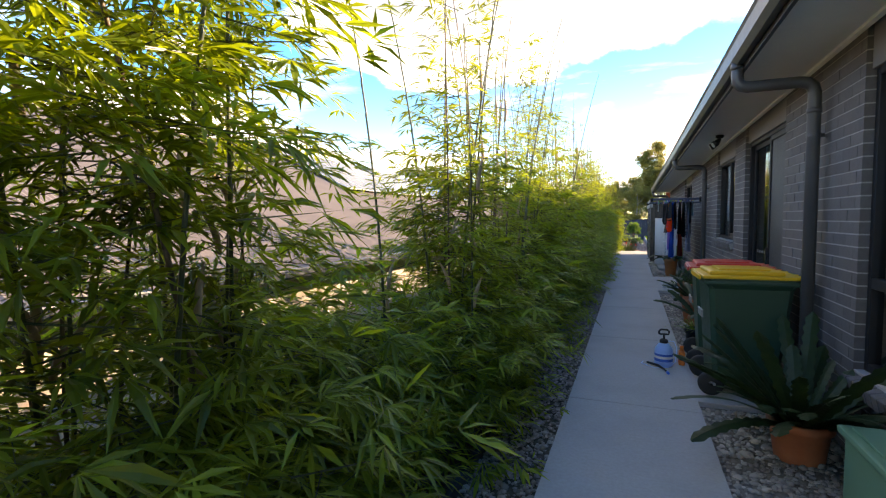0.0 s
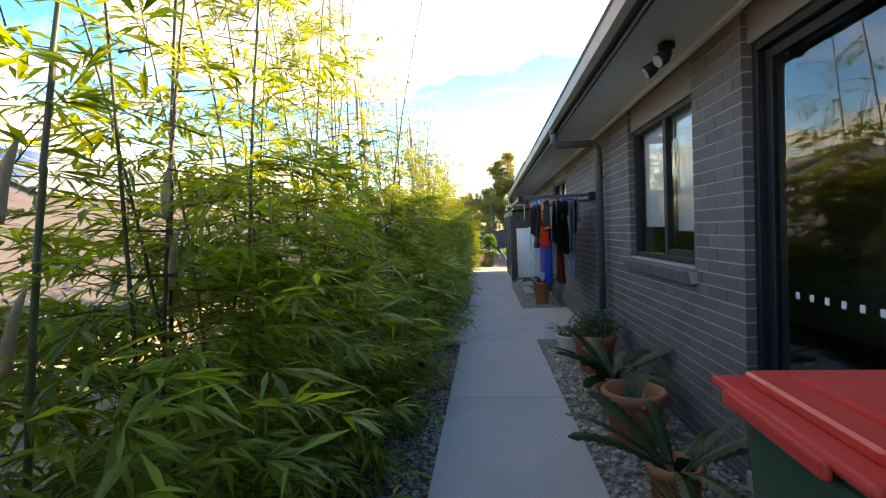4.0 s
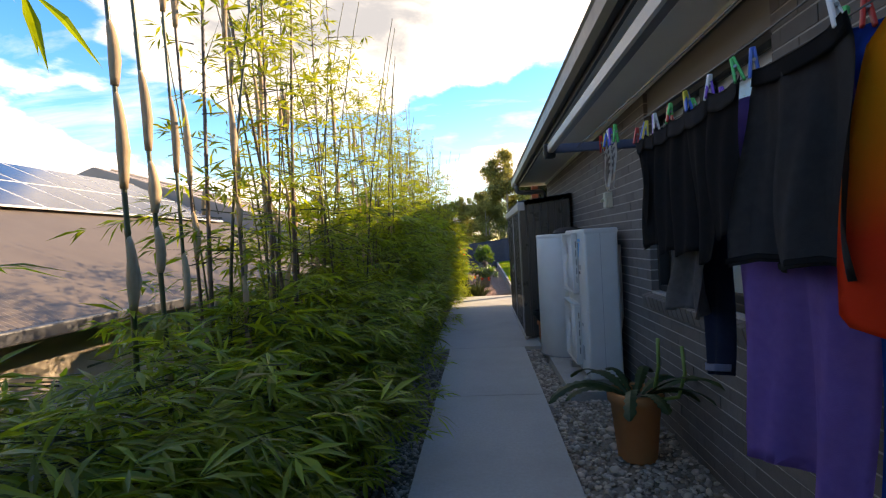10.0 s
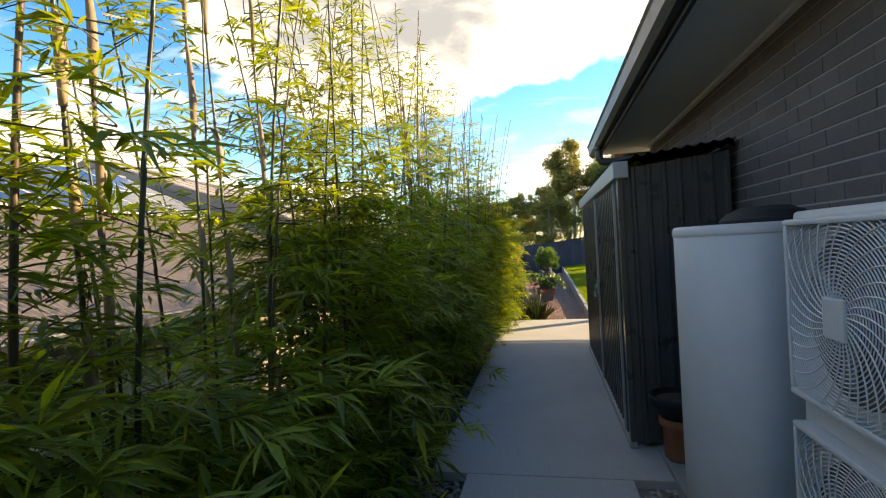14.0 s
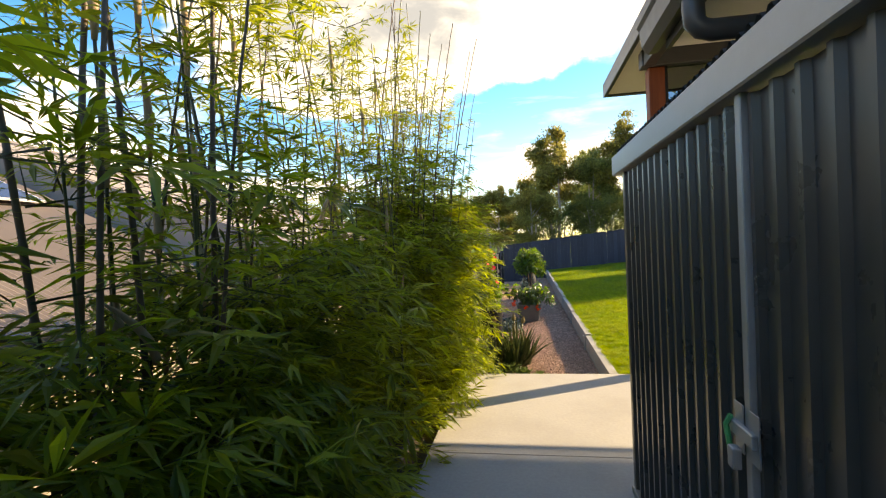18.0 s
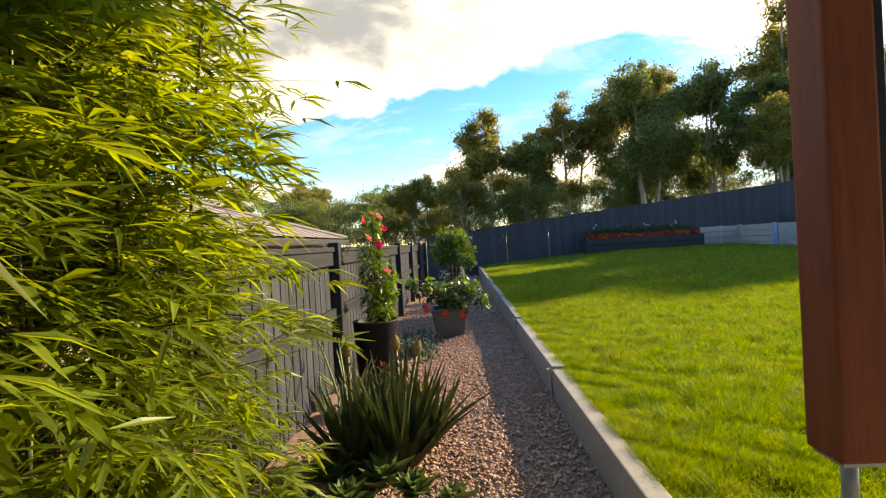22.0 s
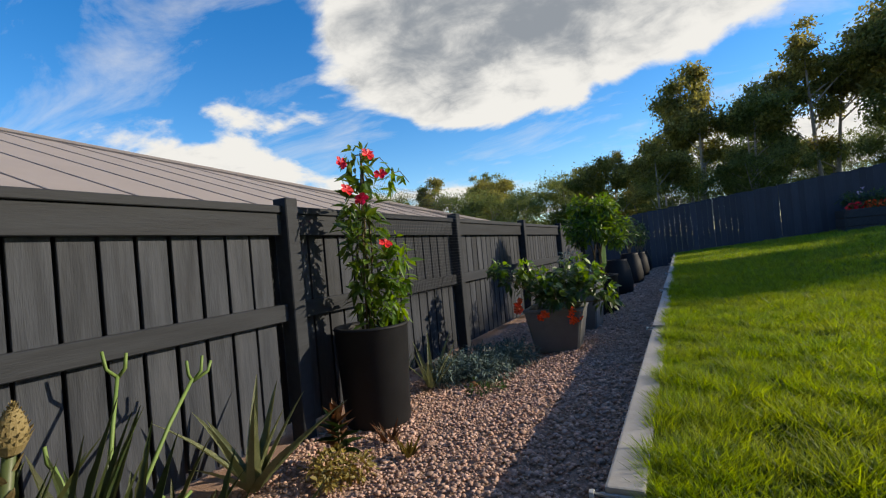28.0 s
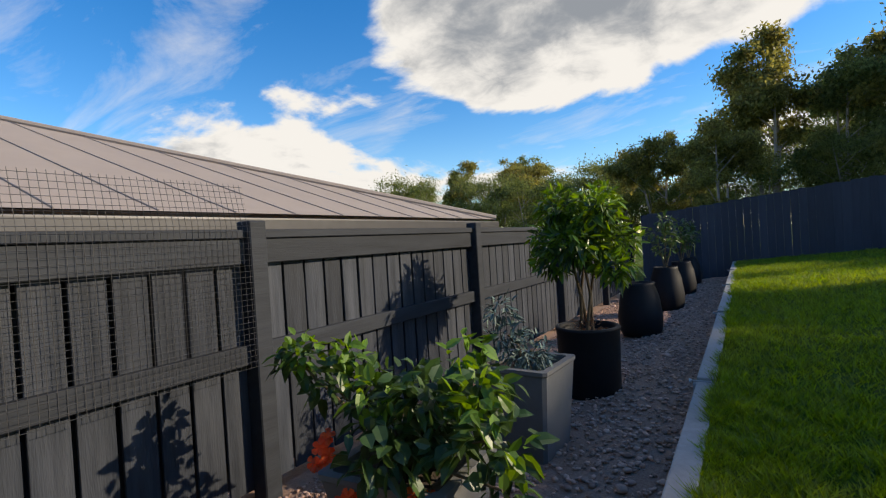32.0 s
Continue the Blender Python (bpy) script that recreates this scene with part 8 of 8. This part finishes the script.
for k in range(4):
    part("step", boxed(TX + 0.02 + k * 0.32, TX + 1.6, 35.78, 38.02, -0.1 + 0.0, 0.36 + k * 0.185, 0.012), M_CONC_EDGE, ret)
part("step_cheek", boxed(TX + 0.08, TX + 1.7, 38.02, 38.1, 0, TZ), M_CONC_EDGE, ret)
bm = bmesh.new()
box(bm, TX + 0.08, 60, 38.06, 52, -0.5, TZ)
box(bm, TX + 0.08, 60, 24.6, 35.74, -0.5, TZ)
box(bm, TX + 1.6, 60, 35.74, 38.06, -0.5, TZ)
box(bm, 8.75, TX + 0.08, TY + 0.08, 52, -0.5, TZ)
tagged(link("terrace", bm, M_LAWN), "grassed upper terrace behind the retaining wall", "terrace", kind="structure")
part("upper_edge", boxed(12.2, 20, 39.4, 39.48, TZ, TZ + 0.18, 0.01), M_CONC_EDGE, ret)
fbx = empty("flower_box", pose(0, 0, 0), "long black timber planter box of red and orange flowers", "planter box")
for k in range(3):
    part("board", boxed(4.65, 8.65, 39.62, 39.66, 0.28 + k * 0.205, 0.28 + k * 0.205 + 0.195, 0.006), M_FENCE_RAIL, fbx)
    part("board", boxed(4.61, 4.65, 39.62, 40.4, 0.28 + k * 0.205, 0.28 + k * 0.205 + 0.195, 0.006), M_FENCE_RAIL, fbx)
    part("board", boxed(8.65, 8.69, 39.62, 40.4, 0.28 + k * 0.205, 0.28 + k * 0.205 + 0.195, 0.006), M_FENCE_RAIL, fbx)
part("soil", boxed(4.65, 8.65, 39.66, 40.4, 0.3, 0.84), M_MIX, fbx)
for k in range(13):
    x = 4.85 + k * 0.3
    b = empty("marigold_plant", pose(x, 39.85 + rg.uniform(-.05, .1), 0.84), "low bedding plant with red and orange flowers", "flowers", "bedding flowers")
    cloud_part("foliage", b, M_DEEP, [(0, 0, 0.08), (0.08, 0, 0.08)], [0.14, 0.13], 130, 0.09, 0.5, 100 + k)
    cloud_part("blossom", b, M_ORANGEFL if k % 3 else M_REDFL, [(0, -0.05, 0.13), (0.1, -0.06, 0.11)], [0.11, 0.10], 60, 0.07, 0.9, 130 + k)
for k in range(8):
    x = 4.95 + k * 0.48
    b = empty("tall_bedding_plant", pose(x, 40.2, 0.84), "taller leafy plant behind the bedding flowers", "shrub", "tall plants in the flower box")
    cloud_part("foliage", b, M_DEEP, [(0, 0, 0.2), (0.1, 0, 0.35), (-0.1, 0, 0.32)], [0.2, 0.18, 0.18], 260, 0.12, 0.3, 160 + k)
    if k % 2 == 0:
        cloud_part("blossom", b, M_PINKFL, [(0, -0.1, 0.45), (0.15, -0.1, 0.5)], [0.1, 0.1], 9, 0.06, 1.0, 180 + k)


def garden_chair(x, y, turn):
    c = empty("garden_chair", pose(x, y, TZ, 0, 0, turn), "white moulded outdoor armchair on the terrace", "chair", "white terrace chairs")
    part("seat", boxed(-0.28, 0.28, -0.26, 0.26, 0.36, 0.40, 0.015, 2), M_WHITE, c)
    for k in range(8):
        a = -0.26 + k * 0.067
        part("back_slat", tube(bmesh.new(), [(a * 0.9, 0.24, 0.38), (a * 1.05, 0.32, 0.62), (a * 1.15, 0.40, 0.88)], 0.017, 6), M_WHITE, c)
    part("top_rail", tube(bmesh.new(), [(-0.31, 0.39, 0.86), (0, 0.42, 0.91), (0.25, 0.39, 0.86)], 0.022, 8), M_WHITE, c)
    for s in (-1, 1):
        part("armrest", tube(bmesh.new(), [(s * 0.30, 0.32, 0.62), (s * 0.36, 0.05, 0.60), (s * 0.34, -0.26, 0.56)], 0.024, 8), M_WHITE, c)
        part("leg", tube(bmesh.new(), [(s * 0.26, -0.22, 0.37), (s * 0.32, -0.32, 0)], 0.02, 8), M_WHITE, c)
        part("leg", tube(bmesh.new(), [(s * 0.26, 0.22, 0.37), (s * 0.30, 0.34, 0)], 0.02, 8), M_WHITE, c)
        part("arm_post", tube(bmesh.new(), [(s * 0.30, -0.2, 0.39), (s * 0.345, -0.22, 0.57)], 0.016, 8), M_WHITE, c)
    return c


garden_chair(13.0, 38.7, -20)
garden_chair(14.5, 38.7, 25)
for k in range(7):
    bush("terrace_shrub", 12.5 + k * 1.1, 39.9, "low shrub in the bed at the back fence", "shrub", M_DEEP, [(0, 0, 0.15), (0.25, 0, 0.18), (-0.2, 0, 0.14)], [0.25, 0.22, 0.2], 300, 0.14, 0.3, 200 + k, TZ)

# ---- patio screen ----
M_SCREENCL = bpy.data.materials.new("woven_sunscreen")
M_SCREENCL.use_nodes = True
sn, sl = M_SCREENCL.node_tree.nodes, M_SCREENCL.node_tree.links
s_tr, s_mx = sn.new("ShaderNodeBsdfTransparent"), sn.new("ShaderNodeMixShader")
s_tr.inputs[0].default_value = (0.55, 0.56, 0.58, 1)
sn["Principled BSDF"].inputs["Base Color"].default_value = (0.02, 0.02, 0.022, 1)
sn["Principled BSDF"].inputs["Roughness"].default_value = 0.7
s_mx.inputs[0].default_value = 0.16
sl.new(s_tr.outputs[0], s_mx.inputs[1])
sl.new(sn["Principled BSDF"].outputs[0], s_mx.inputs[2])
sl.new(s_mx.outputs[0], sn["Material Output"].inputs["Surface"])
scn = empty("roller_screen", pose(0, 24.2, 0), "half-lowered dark mesh patio screen beside the timber post", "screen")
q = part("mesh", boxed(1.60, 5.2, 0.02, 0.023, 1.92, 3.42), M_SCREENCL, scn, "see-through dark mesh")
part("bottom_bar", boxed(1.58, 5.2, 0.0, 0.04, 1.88, 1.93, 0.008), M_ALU, scn)
part("side_channel", boxed(1.548, 1.60, -0.02, 0.05, 0.28, 3.42, 0.004), M_ALU, scn)
part("latch", boxed(1.60, 1.625, 0.0, 0.03, 0.36, 0.39, 0.006), M_ALU, scn)

# ---- loose stones and grass ----
def off_pads(x, y):
    return ~(((y > 4.15) & (y < 5.7)) | ((x > 0.73) & (y > 15.6)))


tagged(stones("river_stones", 7800, 0.51, 1.34, 0.8, 10.78, -0.048, 0.019, M_RIVER, RNG, 0.75, off_pads), "mixed rounded river stones between path and house", "stones", kind="stuff")
tagged(stones("river_stones", 3400, 0.51, 1.34, 13.44, 17.78, -0.048, 0.018, M_RIVER, RNG, 0.75, off_pads), "mixed rounded river stones under the clothes line", "stones", kind="stuff")
tagged(stones("bed_stones", 5200, -0.985, -0.56, 1.5, 10.78, -0.05, 0.015, M_DARKSTONE, RNG, 0.75), "small brown stones beside the footpath", "stones", kind="stuff")
tagged(stones("bed_stones", 2400, -0.985, -0.56, 13.44, 17.78, -0.05, 0.015, M_DARKSTONE, RNG, 0.75), "small brown stones beside the footpath", "stones", kind="stuff")
tagged(stones("pink_gravel", 27000, -0.97, 0.85, 24.15, 30.0, GRAVEL_Z - 0.006, 0.0092, M_PINK, RNG, 0.8, None, gravel_rise), "crushed pink gravel of the garden walk", "gravel", kind="stuff")
tagged(stones("pink_gravel", 11000, -0.97, 0.85, 30.0, 40.4, GRAVEL_Z - 0.006, 0.0135, M_PINK, RNG, 0.65, None, gravel_rise), "crushed pink gravel of the garden walk", "gravel", kind="stuff")


def grass(name, count, x0, x1, y0, y1, h, w, px=1.0, py=1.0):
    """Blades thickest near the kerb and the slab; farther ones are larger tufts."""
    x = x0 + (x1 - x0) * RNG.uniform(0, 1, count) ** px
    y = y0 + (y1 - y0) * RNG.uniform(0, 1, count) ** py
    z = lawn_z(x, y)
    grow = 1 + 0.16 * (y - y0) + 0.10 * (x - x0)
    a, b = RNG.uniform(0, 6.283, count), RNG.uniform(0, 6.283, count)
    clumped = 0.5 + 0.5 * np.sin(x * 9.1 + 2.1 * np.sin(y * 5.3)) * np.sin(y * 8.3 + 2.3 * np.sin(x * 4.7)) + 0.25 * np.sin(x * 23 + y * 5) * np.sin(y * 27 - x * 3)
    hh = h * RNG.uniform(0.5, 1.25, count) * np.minimum(grow, 1.35) * (0.55 + 1.0 * np.clip(clumped, 0, 1.2))
    lean = RNG.uniform(0.3, 1.5, count) * hh
    ww = w * grow / 2
    base = np.stack([x, y, z - 0.004], axis=1)
    s = np.stack([np.cos(a) * ww, np.sin(a) * ww, np.zeros(count)], axis=1)
    tip = base + np.stack([np.cos(b) * lean, np.sin(b) * lean, hh], axis=1)
    v = np.stack([base - s, base + s, tip], axis=1).reshape(-1, 3)
    return tagged(arrays(name, v, np.arange(count * 3).reshape(-1, 3), M_GRASS), "short green lawn grass blades", "grass", kind="stuff")


grass("grass", 330000, KERB_X + 0.05, 10.0, SLAB_END, 40.4, 0.034, 0.0048, 1.6, 1.8)
grass("grass", 260000, KERB_X + 0.05, 6.0, SLAB_END, 31.0, 0.034, 0.0044, 1.5, 1.4)
grass("grass", 6000, KERB_X + 0.045, KERB_X + 0.12, SLAB_END, 38, 0.035, 0.004)

# ---- bricks of the house wall ----
COURSE, BLEN = 0.086, 0.24


def brick_free(y0, y1, z0, z1):
    """The stretches of a course that no opening takes."""
    spans = [(y0, y1)]
    for a, b, s, h in OPEN:
        if z1 > s - 0.06 and z0 < SOFFIT_Z:
            nxt = []
            for p, q in spans:
                if q <= a or p >= b:
                    nxt.append((p, q))
                else:
                    if p < a - 0.02:
                        nxt.append((p, a))
                    if q > b + 0.02:
                        nxt.append((b, q))
            spans = nxt
    return spans


unit_me = bpy.data.meshes.new("brick")
bm = bmesh.new()
box(bm, 0, 0.098, -0.115, 0.115, -0.038, 0.038, 0.0025)
bm.to_mesh(unit_me)
bm.free()
unit_me.materials.append(M_BRICK)
near, rest = [], []
row = 0
z = -0.175
while z + COURSE < SOFFIT_Z + 0.05:
    zt = min(z + COURSE - 0.010, SOFFIT_Z - 0.002)
    for a, b in brick_free(HOUSE_Y0, HOUSE_Y1, z, zt):
        p = HOUSE_Y0 + (0 if row % 2 else BLEN / 2) + BLEN * (math.floor((a - HOUSE_Y0) / BLEN) - 1)
        while p < b:
            q0, q1 = max(p, a) + (0.002 if p > a else 0.0), min(p + BLEN, b) - (0.002 if p + BLEN < b else 0.0)
            # no slivers at the edges of openings
            if b - q1 < 0.05:
                q1 = b
            if q0 - a < 0.05:
                q0 = a
            if q1 - q0 > 0.055:
                spot = ((q0 + q1) / 2, (z + zt) / 2, q1 - q0, zt - z)
                (near if (9.3 < spot[0] < 12.4 and 0.45 < spot[1] < 2.45 and q1 - q0 > 0.2 and len(near) < 300) else rest).append(spot)
            p += BLEN
    z += COURSE
    row += 1
for y, zc, ly, lz in near:
    o = new("brick", unit_me)
    o.parent = house
    o.matrix_local = Matrix.Translation((WALL_X - 0.003 + random.uniform(-0.0015, 0.0015), y, zc)) @ Matrix.Diagonal((1, ly / 0.23, lz / 0.076, 1))
c = np.array([[0, -.5, -.5], [1, -.5, -.5], [1, .5, -.5], [0, .5, -.5], [0, -.5, .5], [1, -.5, .5], [1, .5, .5], [0, .5, .5]])
r = np.array(rest)
jit = np.random.default_rng(4).uniform(-0.0015, 0.0015, len(r))
v = np.zeros((len(r), 8, 3))
v[:, :, 0] = WALL_X - 0.003 + jit[:, None] + c[None, :, 0] * 0.098
v[:, :, 1] = r[:, 0][:, None] + c[None, :, 1] * r[:, 2][:, None]
v[:, :, 2] = r[:, 1][:, None] + c[None, :, 2] * r[:, 3][:, None]
cf = np.array([(0, 4, 7, 3), (0, 1, 5, 4), (3, 7, 6, 2), (4, 5, 6, 7), (0, 3, 2, 1)])
fb = (np.arange(len(r)) * 8)[:, None, None] + cf[None]
o = arrays("bricks", v.reshape(-1, 3), fb.reshape(-1, 4), M_BRICK_FAR)
o.parent = house
o["kind"] = "stuff"
